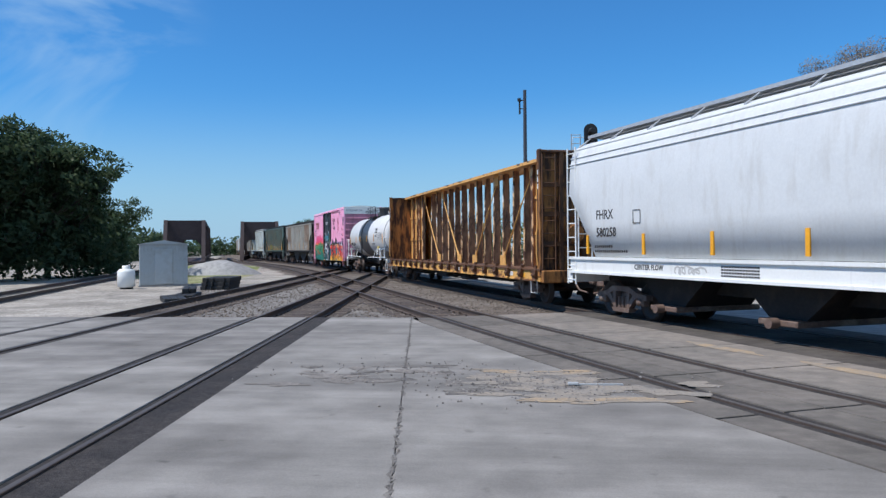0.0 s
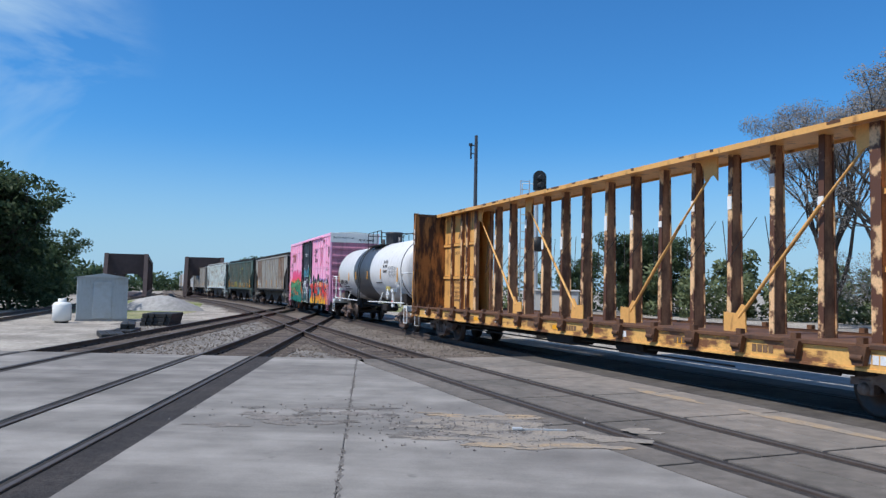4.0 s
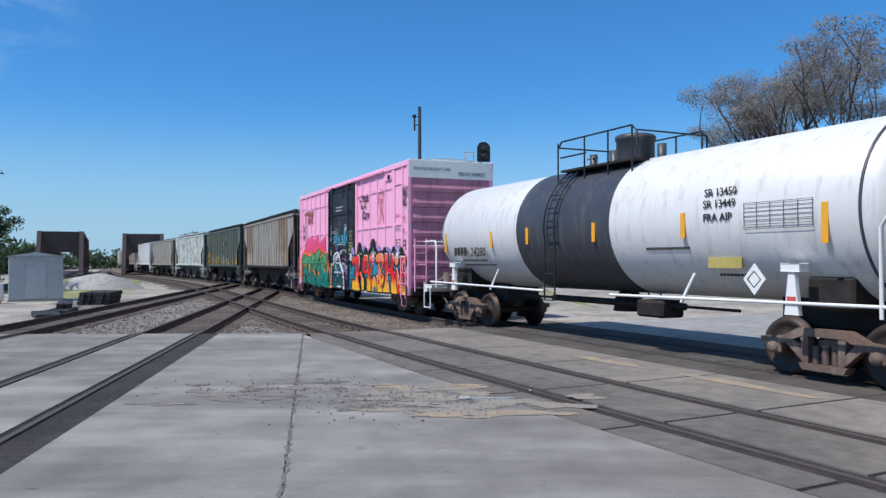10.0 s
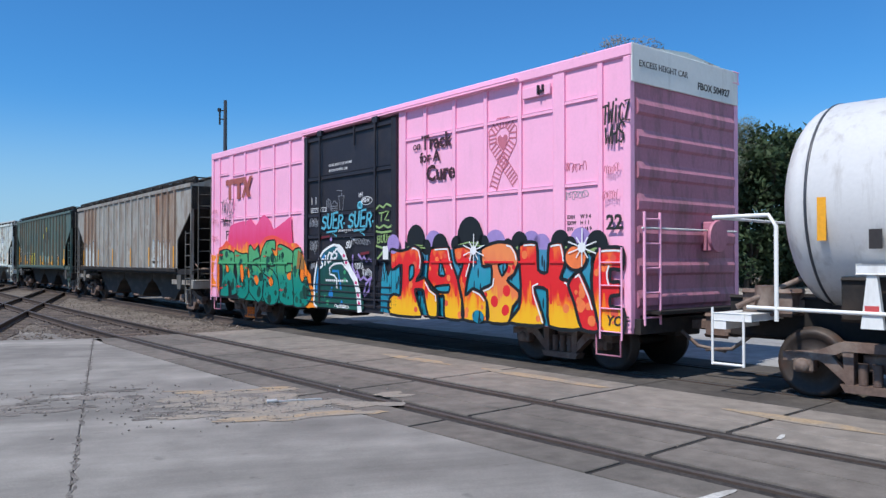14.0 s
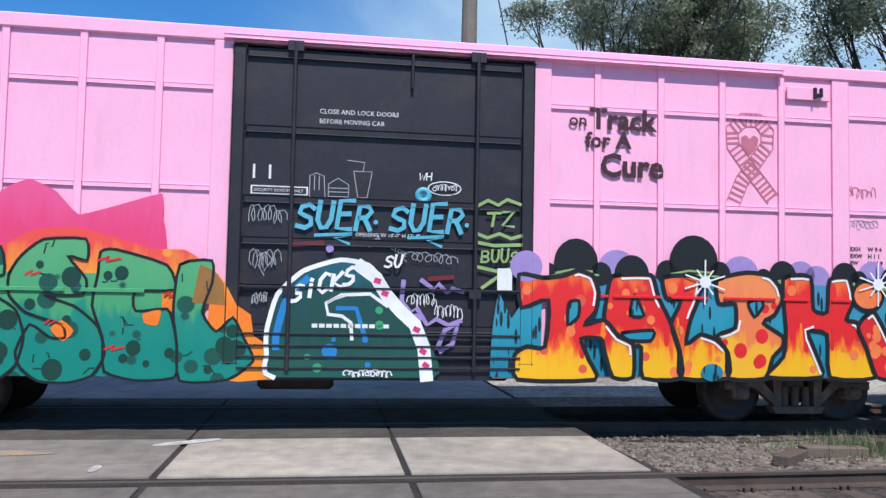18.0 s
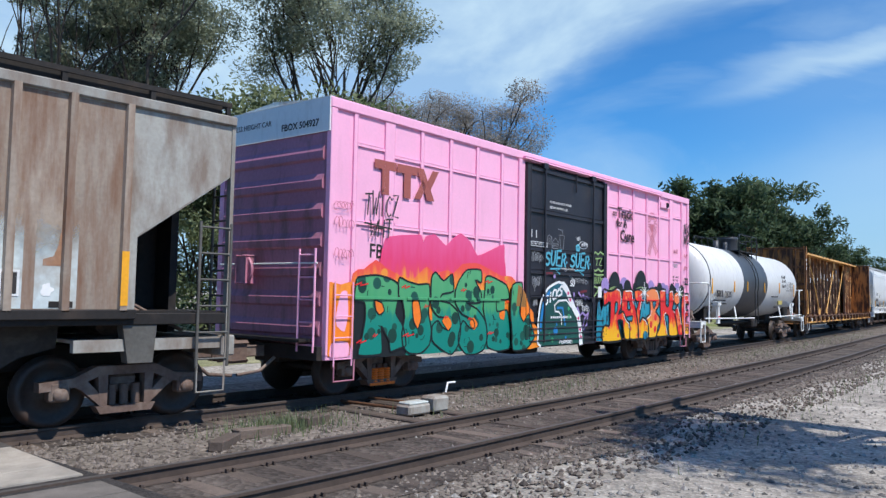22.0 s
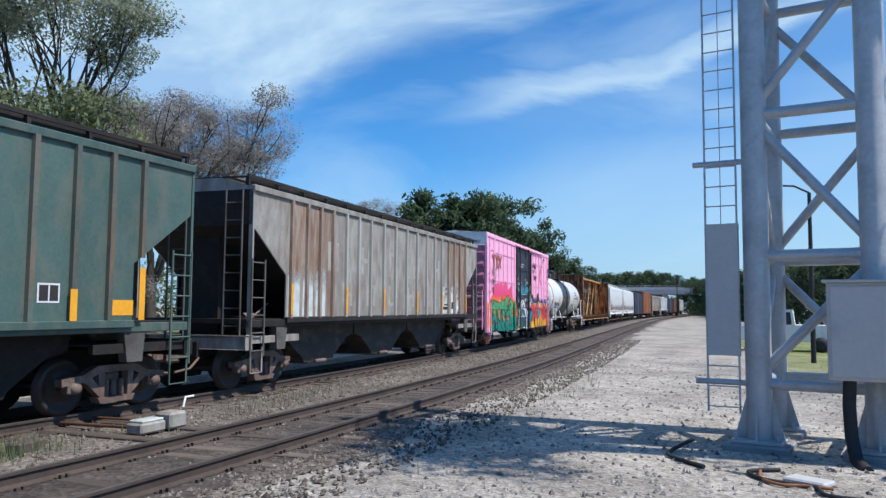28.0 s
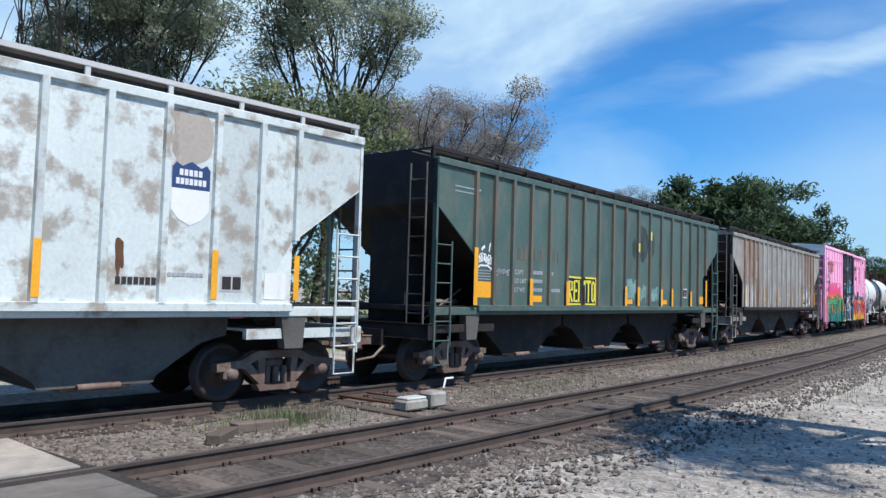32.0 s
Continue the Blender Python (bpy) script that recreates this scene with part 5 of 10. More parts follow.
    spray_letter(car, (-6.25, -5.28, 0.74, 2.16), [(0.01, 1.0), (0.24, 0.96), (0.57, 0.92), (0.9, 0.93), (0.94, 0.75), (0.9, 0.54), (1.0, 0.32), (0.95, 0.11), (0.69, 0.0), (0.34, 0.01), (0.16, 0.11), (0.12, 0.29), (0.19, 0.49), (0.12, 0.69), (0.0, 0.77)],
                 "green_fade", W - 0.001, 2, [[(0.4, 0.69), (0.58, 0.72), (0.68, 0.48), (0.58, 0.33), (0.45, 0.44)]], "orange", ("bottle", 5, 0.085), 0, (), 0.034, 14)
    spray_letter(car, (-5.3, -4.34, 0.67, 2.3), [(0.0, 0.93), (0.13, 1.0), (0.39, 0.9), (0.68, 0.99), (0.73, 0.78), (0.36, 0.74), (0.28, 0.66), (0.6, 0.63), (0.89, 0.52), (1.0, 0.32), (0.92, 0.11), (0.69, 0.0), (0.39, 0.06), (0.06, 0.18), (0.05, 0.36), (0.23, 0.42), (0.36, 0.34), (0.62, 0.3), (0.62, 0.44), (0.23, 0.47), (0.0, 0.6)],
                 "green_fade", W, 3, (), "orange", ("bottle", 6, 0.08), 0, (), 0.034, 14)
    spray_letter(car, (-4.54, -3.4, 0.64, 2.4), [(0.0, 0.74), (0.11, 0.87), (0.33, 0.99), (0.76, 1.0), (0.78, 0.85), (0.58, 0.88), (0.78, 0.72), (0.75, 0.61), (0.36, 0.6), (0.67, 0.53), (0.92, 0.39), (1.0, 0.2), (0.88, 0.05), (0.64, 0.0), (0.34, 0.01), (0.16, 0.1), (0.1, 0.21), (0.23, 0.4), (0.44, 0.31), (0.59, 0.31), (0.55, 0.4), (0.19, 0.48), (0.01, 0.6)],
                 "green_fade", W - 0.001, 4, (), "orange", ("bottle", 6, 0.085), 0, (), 0.034, 14)
    spray_letter(car, (-3.57, -2.5, 0.67, 2.28), [(0.05, 0.81), (0.07, 0.98), (0.24, 1.0), (0.81, 0.89), (0.91, 0.7), (0.47, 0.68), (0.48, 0.53), (0.83, 0.55), (0.91, 0.42), (1.0, 0.19), (0.93, 0.02), (0.5, 0.0), (0.16, 0.07), (0.13, 0.32), (0.0, 0.57)],
                 "green_fade", W, 5, (), "brown", ("bottle", 6, 0.085), 0, (), 0.034, 14)
    spray_letter(car, (-2.6, -1.61, 0.67, 2.17), [(0.06, 0.96), (0.45, 1.0), (0.46, 0.81), (0.35, 0.57), (0.53, 0.41), (0.73, 0.53), (0.87, 0.36), (1.0, 0.17), (0.68, 0.01), (0.11, 0.0), (0.06, 0.3), (0.0, 0.57)],
                 "green_fade", W - 0.05, 6, (), "orange", ("bottle", 6, 0.075), 0, (), 0.034, 12)
    for loop in ([(-4.95, 1.35), (-4.78, 1.44), (-4.64, 1.29), (-4.75, 1.16)], [(-4.04, 1.29), (-3.91, 1.4), (-3.77, 1.27), (-3.89, 1.14)], [(-2.97, 1.49), (-2.76, 1.54), (-2.79, 1.35), (-2.94, 1.37)]):
        part("orange_gap", Mesh().prism(smooth_loop(loop), W - 0.006, W - 0.008), PAINT["orange"], car)
    for x, z, w in ((-7.36, 2.0, 0.3), (-7.3, 1.0, 0.22), (-6.9, 1.1, 0.1), (-6.16, 1.98, 0.22), (-6.1, 1.08, 0.3), (-5.5, 1.62, 0.1), (-4.9, 1.4, 0.12), (-4.1, 1.36, 0.12), (-4.35, 1.95, 0.16), (-3.52, 2.14, 0.26), (-3.4, 1.05, 0.22), (-2.72, 1.72, 0.14)):
        part("red_smear", Mesh().stroke([(x, z), (x + w * 0.5, z + 0.05), (x + w * 0.35, z - 0.01), (x + w, z + 0.03)], 0.026, W - 0.009, 0.001), PAINT["red"], car)
    part("painted_patch", Mesh().prism([(-2.38, 1.64), (-2.3, 2.12), (-2.12, 2.04), (-2.0, 1.88), (-1.98, 1.62)], W - 0.052, W - 0.054), PAINT["brown"], car)
    for x0, x1 in ((-7.38, -6.1), (-6.02, -5.44), (-5.4, -4.78), (-4.7, -3.9), (-3.8, -2.96)):
        part("pressed_ridge", Mesh().box(x0, x1, W - 0.03, W - 0.012, 1.75, 1.8, 0.005), PAINT["green_fade"], car)

    # hats, clouds and the red and yellow word
    for x, z, r in ((1.89, 2.2, 0.22), (3.18, 2.2, 0.27), (4.99, 2.16, 0.27), (5.9, 2.16, 0.22), (6.15, 2.12, 0.2), (7.02, 2.18, 0.22)):
        part("painted_cloud", Mesh().prism(ellipse(x, z, r, r * 0.95, 20), G if x > 2.1 else D - 0.06, (G if x > 2.1 else D - 0.06) - 0.003), PAINT["lilac"], car)
    part("painted_backing", Mesh().prism([(2.1, 0.74), (7.45, 0.74), (7.45, 2.1), (6.5, 2.02), (4.9, 2.1), (3.5, 2.06), (2.1, 2.08)], G - 0.004, G - 0.006), PAINT["hatch_blue"], car)
    part("painted_backing", Mesh().prism(smooth_loop([(1.42, 0.74), (2.1, 0.74), (2.1, 2.08), (1.7, 1.5), (1.52, 1.86), (1.45, 1.4)], 2, 0.1), D - 0.055, D - 0.058), PAINT["hatch_blue"], car)
    for x, z, r in ((2.6, 2.26, 0.31), (3.39, 2.12, 0.25), (4.29, 2.3, 0.36), (5.62, 2.14, 0.21), (6.58, 2.14, 0.21), (7.36, 2.1, 0.22), (2.2, 2.12, 0.13), (2.95, 2.12, 0.15), (3.9, 2.16, 0.16), (4.67, 2.16, 0.16), (5.33, 2.12, 0.12), (6.8, 2.1, 0.14)):
        hat = part("painted_hat", Mesh().prism(ellipse(x, z, r, r * 1.08, 20), G - 0.0065, G - 0.0085), PAINT["black"], car)
        if r > 0.2:
            for dz, w in ((-0.35, 0.9), (-0.5, 1.25)):
                part("hat_band", Mesh().stroke([(x - r * w, z + r * dz - 0.03), (x - r * 0.2, z + r * dz + 0.02), (x + r * w * 0.8, z + r * dz)], 0.028, G - 0.009, 0.001), PAINT["lime"], hat)
    V = G - 0.011
    spray_letter(car, (1.75, 3.39, 0.7, 2.16), [(0.225, 0.925), (0.4, 0.95), (0.525, 1.0), (0.65, 0.95), (0.7, 0.8), (0.675, 0.625), (0.575, 0.5), (0.75, 0.55), (0.875, 0.4), (1.0, 0.325), (1.0, 0.025), (0.825, 0.025), (0.75, 0.275), (0.725, 0.375), (0.55, 0.375), (0.625, 0.175), (0.675, 0.0), (0.025, 0.0), (0.0, 0.225), (0.1, 0.3), (0.25, 0.3), (0.275, 0.725), (0.05, 0.65), (0.025, 0.95)],
                 "flame_fade", V - 0.06, 11, [[(0.445, 0.7), (0.53, 0.72), (0.53, 0.58), (0.44, 0.5)]], "hatch_blue", ("coral", 6, 0.05), 6, ((0.07, 0.2), (0.31, 0.4)))
    spray_letter(car, (3.0, 4.11, 0.72, 2.13), [(0.1, 0.975), (0.525, 1.0), (0.625, 0.975), (0.7, 0.775), (0.85, 0.55), (0.975, 0.275), (1.0, 0.0), (0.5, 0.0), (0.475, 0.3), (0.35, 0.3), (0.125, 0.45), (0.0, 0.55), (0.025, 0.75)],
                 "flame_fade", V, 12, [[(0.33, 0.6), (0.38, 0.8), (0.51, 0.6)], [(0.22, 0.43), (0.63, 0.46), (0.6, 0.36), (0.32, 0.36)]], "hatch_blue", ("coral", 7, 0.05), 4, ((0.05, 0.13), (0.17, 0.27)))
    spray_letter(car, (3.84, 4.79, 0.72, 2.13), [(0.0, 0.975), (0.425, 1.0), (0.575, 0.95), (0.55, 0.775), (0.425, 0.575), (0.35, 0.325), (0.575, 0.425), (0.825, 0.375), (1.0, 0.25), (1.0, 0.0), (0.275, 0.0), (0.25, 0.25), (0.125, 0.525), (0.275, 0.75), (0.05, 0.775)],
                 "flame_fade", V - 0.001, 13, (), "hatch_blue", ("coral", 7, 0.055), 3, ((0.14, 0.27), (0.4, 0.52)))
    spray_letter(car, (4.63, 5.61, 0.72, 2.19), [(0.0, 0.925), (0.45, 1.0), (0.8, 0.975), (0.95, 0.875), (1.0, 0.75), (0.875, 0.6), (0.7, 0.525), (1.0, 0.4), (1.0, 0.3), (0.85, 0.2), (0.725, 0.0), (0.175, 0.0), (0.15, 0.25), (0.0, 0.4), (0.275, 0.475), (0.275, 0.7), (0.025, 0.7)],
                 "coral_fade", V, 14, [[(0.47, 0.71), (0.67, 0.75), (0.7, 0.68), (0.57, 0.58)]], "hatch_blue", ("red", 8, 0.075), 0, ((0.1, 0.22), (0.76, 0.86)))
    spray_letter(car, (5.37, 7.05, 0.74, 2.15), [(0.15, 0.975), (0.4, 1.0), (0.425, 0.675), (0.55, 0.65), (0.575, 0.975), (0.75, 1.0), (0.8, 0.775), (0.725, 0.575), (0.825, 0.55), (0.925, 0.35), (1.0, 0.0), (0.575, 0.0), (0.55, 0.425), (0.375, 0.45), (0.45, 0.225), (0.5, 0.0), (0.0, 0.0), (0.15, 0.2), (0.175, 0.475)],
                 "flame_fade", V - 0.001, 15, (), "hatch_blue", ("coral", 4, 0.05), 9, ((0.03, 0.07), (0.22, 0.33), (0.41, 0.5), (0.68, 0.8)))
    spray_letter(car, (6.77, 7.41, 0.74, 1.67), [(0.125, 0.9), (0.4, 1.0), (0.775, 0.55), (1.0, 0.0), (0.45, 0.0), (0.2, 0.45), (0.0, 0.75)],
                 "red", V - 0.01, 16, (), "hatch_blue", ("coral", 9, 0.07), 0, ((0.08, 0.36),))
    part("letter_dot", Mesh().prism(ellipse(6.93, 1.9, 0.24, 0.21, 20), V - 0.012, V - 0.014), PAINT["coral"], car)
    part("dot_edge", Mesh().stroke(ellipse(6.93, 1.9, 0.24, 0.21, 20) + ellipse(6.93, 1.9, 0.24, 0.21, 20)[:2], 0.05, V - 0.0145, 0.001, ends=False), PAINT["black"], car)
    spray_letter(car, (7.28, 7.9, 0.74, 2.04), [(0.025, 0.825), (0.225, 1.0), (0.975, 1.0), (0.975, 0.75), (0.6, 0.75), (0.6, 0.6), (0.9, 0.6), (0.9, 0.45), (0.6, 0.425), (0.6, 0.3), (1.0, 0.275), (1.0, 0.0), (0.275, 0.0), (0.0, 0.475)],
                 "flame_fade", V - 0.022, 17, (), "hatch_blue", ("coral", 5, 0.05), 2, ((0.08, 0.2), (0.3, 0.36)))
    for x, z in ((4.44, 2.04), (7.08, 2.06)):
        star = new("painted_star")
        star.parent = car
        part("star_core", Mesh().disc_y(x, z, 0.085, V - 0.036, 12), PAINT["white"], star)
        for k in range(5):
            a, r = math.pi * k / 5 + 0.3, (0.3, 0.2)[k % 2]
            part("star_ray", Mesh().stroke([(x - r * math.cos(a), z - r * math.sin(a)), (x + r * math.cos(a), z + r * math.sin(a))], 0.022, V - 0.03 - 0.001 * k, 0.001), PAINT["white"], star)
    part("painted_eye", Mesh().prism(ellipse(4.55, 0.8, 0.16, 0.12, 16), V - 0.02, V - 0.024), PAINT["hatch_blue"], car)
    for x0, x1 in ((2.3, 3.05), (3.12, 3.8), (3.95, 4.5), (4.72, 5.5), (5.62, 6.0), (6.36, 6.66)):
        part("pressed_ridge", Mesh().box(x0, x1, V - 0.026, V - 0.012, 1.8, 1.84, 0.005), PAINT["red"], car)

    # scrawls on the door
    lettering("CLOSE AND LOCK DOORS", 0.085, M_TEXTW, car, -0.88, D, 4.12)
    lettering("BEFORE MOVING CAR", 0.085, M_TEXTW, car, -0.88, D, 3.99)
    for x in (-1.7, -1.5):
        part("notice_mark", Mesh().box(x, x + 0.03, D - 0.004, D, 3.24, 3.42), M_TEXTW, car)
    part("notice_frame", Mesh().box(-1.72, -1.0, D - 0.004, D, 3.04, 3.15), M_TEXTW, car)
    part("notice_field", Mesh().box(-1.7, -1.02, D - 0.007, D, 3.055, 3.135), M_BLACK, car)
    lettering("SECURITY DEVICES ONLY", 0.055, M_TEXTW, car, -1.685, D - 0.007, 3.075)
    lettering("OPENING W 10'-0\" H 12'-4\"", 0.07, M_TEXTW, car, -0.38, D - 0.034, 2.53)
    lettering("OPEN", 0.075, M_TEXTW, car, -0.2, D, 2.38, rot=-40)
    lettering("CLOSE", 0.075, M_TEXTW, car, 0.08, D, 2.38, rot=25)
    for x0 in (-1.14, 0.06):
        hand_word(car, "SUER", x0, 2.62, 0.25, 0.34, D - 0.036, PAINT["sky"], 0.062, 0.2)
        part("tag_arrow", Mesh().stroke([(x0 + 0.25, 2.53), (x0 + 0.72, 2.56), (x0 + 0.5, 2.5), (x0 + 0.68, 2.43)], 0.04, D - 0.036), PAINT["sky"], car)
        part("tag_dot", Mesh().disc_y(x0 + 1.02, 2.72, 0.03, D - 0.036, 10), PAINT["sky"], car)
    part("painted_ring", Mesh().lathe([(0, 0.04), (-0.004, 0.04), (-0.004, 0.11), (0, 0.11)], (0.5, D, 3.1), "y", 18), PAINT["sky"], car)
    # a chalked meal with a cup, and small pen tags
    for pts in ([(-0.98, 3.02), (-0.98, 3.3), (-0.9, 3.34), (-0.8, 3.3), (-0.78, 3.02), (-0.98, 3.02)], [(-0.74, 3.04), (-0.74, 3.2), (-0.62, 3.28), (-0.48, 3.2), (-0.48, 3.04), (-0.74, 3.04)], [(-0.74, 3.15), (-0.48, 3.15)], [(-0.74, 3.1), (-0.48, 3.1)],
                [(-0.42, 3.38), (-0.36, 3.04), (-0.24, 3.04), (-0.18, 3.38), (-0.42, 3.38)], [(-0.3, 3.38), (-0.28, 3.5), (-0.5, 3.52)], [(-0.92, 3.3), (-0.92, 3.12)], [(-0.86, 3.3), (-0.86, 3.12)], [(-0.96, 2.98), (-0.3, 2.97)]):
        ring_stripe(car, "chalk_line", pts, 0.012, D, PAINT["grey"])
    ring_stripe(car, "pen_loop", ellipse(0.78, 3.2, 0.22, 0.09, 16) + ellipse(0.78, 3.2, 0.22, 0.09, 16)[:1], 0.014, D, PAINT["white"])
    hand_word(car, "WH", 0.44, 3.3, 0.09, 0.1, D, PAINT["white"], 0.014)
    for x, z, w, h, sd in ((0.62, 3.14, 0.34, 0.11, 32), (-1.72, 2.62, 0.45, 0.28, 33), (-1.68, 2.08, 0.35, 0.26, 34), (-1.66, 1.62, 0.2, 0.18, 39), (0.3, 2.2, 0.64, 0.15, 35), (0.34, 1.62, 0.36, 0.2, 37), (0.68, 1.48, 0.36, 0.2, 38)):
        scribble(car, x, z, w, h, D - 0.036, PAINT["white" if sd in (32, 37, 38) else "grey"], sd, 7, 0.01)
    ring_stripe(car, "pen_line", [(-1.62, 2.24), (-1.5, 2.3), (-1.42, 2.2), (-1.52, 2.06), (-1.6, 2.14), (-1.52, 2.0)], 0.014, D, PAINT["grey"])
    hand_word(car, "TZ", 1.34, 2.72, 0.2, 0.2, D - 0.05, PAINT["lime"], 0.035)
    hand_word(car, "BUUS", 1.28, 2.24, 0.13, 0.16, D - 0.05, PAINT["lime"], 0.03)
    for pts in ([(1.22, 2.98), (1.36, 3.06), (1.5, 3.0), (1.62, 3.08), (1.8, 3.02)], [(1.2, 2.62), (1.36, 2.56), (1.52, 2.62), (1.68, 2.56), (1.82, 2.6)], [(1.2, 2.5), (1.45, 2.46), (1.82, 2.48)], [(1.2, 2.18), (1.5, 2.12), (1.8, 2.18)], [(1.3, 1.9), (1.55, 2.08)]):
        ring_stripe(car, "tag_stroke", pts, 0.045, D - 0.05, PAINT["lime"])
    for pts in ([(0.5, 1.98), (0.66, 1.86), (0.72, 1.94), (0.84, 1.82), (0.9, 1.88), (1.04, 1.84)], [(0.26, 1.96), (0.24, 1.7), (0.36, 1.56), (0.44, 1.62), (0.58, 1.4), (0.7, 1.48), (0.86, 1.4), (1.02, 1.46)], [(0.72, 1.1), (0.82, 1.34), (0.98, 1.4), (0.92, 1.16), (0.76, 1.06)]):
        ring_stripe(car, "tag_stroke", pts, 0.06, D - 0.036, PAINT["lilac"])
    for x, z, r in ((0.44, 1.48, 0.07), (0.5, 1.3, 0.04), (-0.7, 2.36, 0.05)):
        part("painted_spot", Mesh().disc_y(x, z, r, D - 0.036, 12), PAINT["lilac"], car)
    dome = [(-1.36, 0.72), (-1.45, 1.0), (-1.46, 1.3), (-1.34, 1.76), (-1.02, 2.07), (-0.56, 2.22), (-0.2, 2.16), (0.0, 1.94), (0.16, 1.66), (0.48, 1.45), (0.64, 1.12), (0.68, 0.72)]
    fine = smooth_loop(dome, 4, 0.28)[:45]
    for xa, xb in ((-2.15, -1.36), (-1.4, 1.46)):
        part("painted_sill", Mesh().box(xa, xb, G - 0.03, G - 0.02, 0.68, 0.96), PAINT["ember_fade"] if xa < -2 else M_BLACK, car)
    for z in (0.84, 0.98, 1.12, 1.27, 1.86):
        part("pressed_ridge", Mesh().box(-1.82, 1.82, D - 0.078, D - 0.05, z - 0.012, z + 0.012, 0.004), M_BLACK, car)
    part("painted_dome", Mesh().prism(fine, D - 0.055, D - 0.058), PAINT["dome_fade"], car)
    part("dome_rim", Mesh().stroke(fine[:28], 0.06, D - 0.06, 0.002), PAINT["white"], car)
    part("dome_gleam", Mesh().stroke([(x + 0.12, z - 0.05) for x, z in fine[6:16]], 0.09, D - 0.06, 0.002), PAINT["azure"], car)
    part("dome_edge", Mesh().stroke([(-0.3, 2.14), (-0.1, 2.0), (0.04, 1.78), (0.22, 1.58), (0.42, 1.4), (0.54, 1.1), (0.58, 0.74)], 0.17, D - 0.063, 0.002), PAINT["white"], car)
    for x, z, tn in ((-0.08, 1.96, -40), (0.02, 1.8, -50), (0.44, 1.34, -60), (0.53, 1.06, -80), (0.57, 0.88, -85)):
        part("edge_mark", Mesh().box(-0.045, 0.045, -0.002, 0, -0.035, 0.035), PAINT["magenta"], car, at=pose(x, D - 0.066, z, 0, tn * -0.4, 0))
    hand_word(car, "SICKS", -1.18, 1.66, 0.165, 0.22, D - 0.062, PAINT["white"], 0.05, 0.25, 0.055)
    ring_stripe(car, "tag_stroke", [(-0.72, 1.68), (-0.5, 1.76)], 0.03, D - 0.062, PAINT["white"])
    ring_stripe(car, "swirl", [(-0.39, 1.21), (-0.41, 1.42), (-0.52, 1.5), (-0.7, 1.52), (-0.73, 1.66), (-0.54, 1.77), (-0.17, 1.79), (0.05, 1.64)], 0.045, D - 0.062, PAINT["white"])
    ring_stripe(car, "bolt", [(-0.58, 1.6), (-0.34, 1.6), (-0.28, 1.4), (-0.22, 1.22)], 0.06, D - 0.06, PAINT["azure"])
    for x, z, r, c in ((-0.67, 1.05, 0.1, "azure"), (-0.05, 1.58, 0.05, "green"), (-0.04, 1.39, 0.06, "green"), (-0.18, 0.88, 0.04, "azure"), (-0.82, 0.84, 0.06, "green"), (-0.22, 1.2, 0.04, "azure"), (-0.62, 1.2, 0.03, "azure"), (-0.95, 0.98, 0.04, "green")):
        part("painted_spot", Mesh().disc_y(x, z, r, D - 0.06, 12), PAINT[c], car)
    bars(car, -0.9, D - 0.06, 1.35, 11, 0.07, 0.05, M_TEXTW, 0.3)
    hand_word(car, "SU", 0.0, 2.14, 0.12, 0.16, D - 0.064, PAINT["white"], 0.03, 0.3)
    scribble(car, -0.48, 0.72, 0.6, 0.1, D - 0.062, PAINT["white"], 63, 10, 0.018)
    for x, y0, z, w in ((-1.2, 0, 2.4, 0.4), (0.6, 0, 2.0, 0.3)):
        ring_stripe(car, "overspray", [(x, z), (x + w, z + 0.03)], 0.06, D - 0.034, PAINT["wine"])
    part("paper_notice", Mesh().box(1.5, 1.7, D - 0.06, D - 0.05, 1.86, 2.16), M_WHITE, car, "white paper notice on the door")


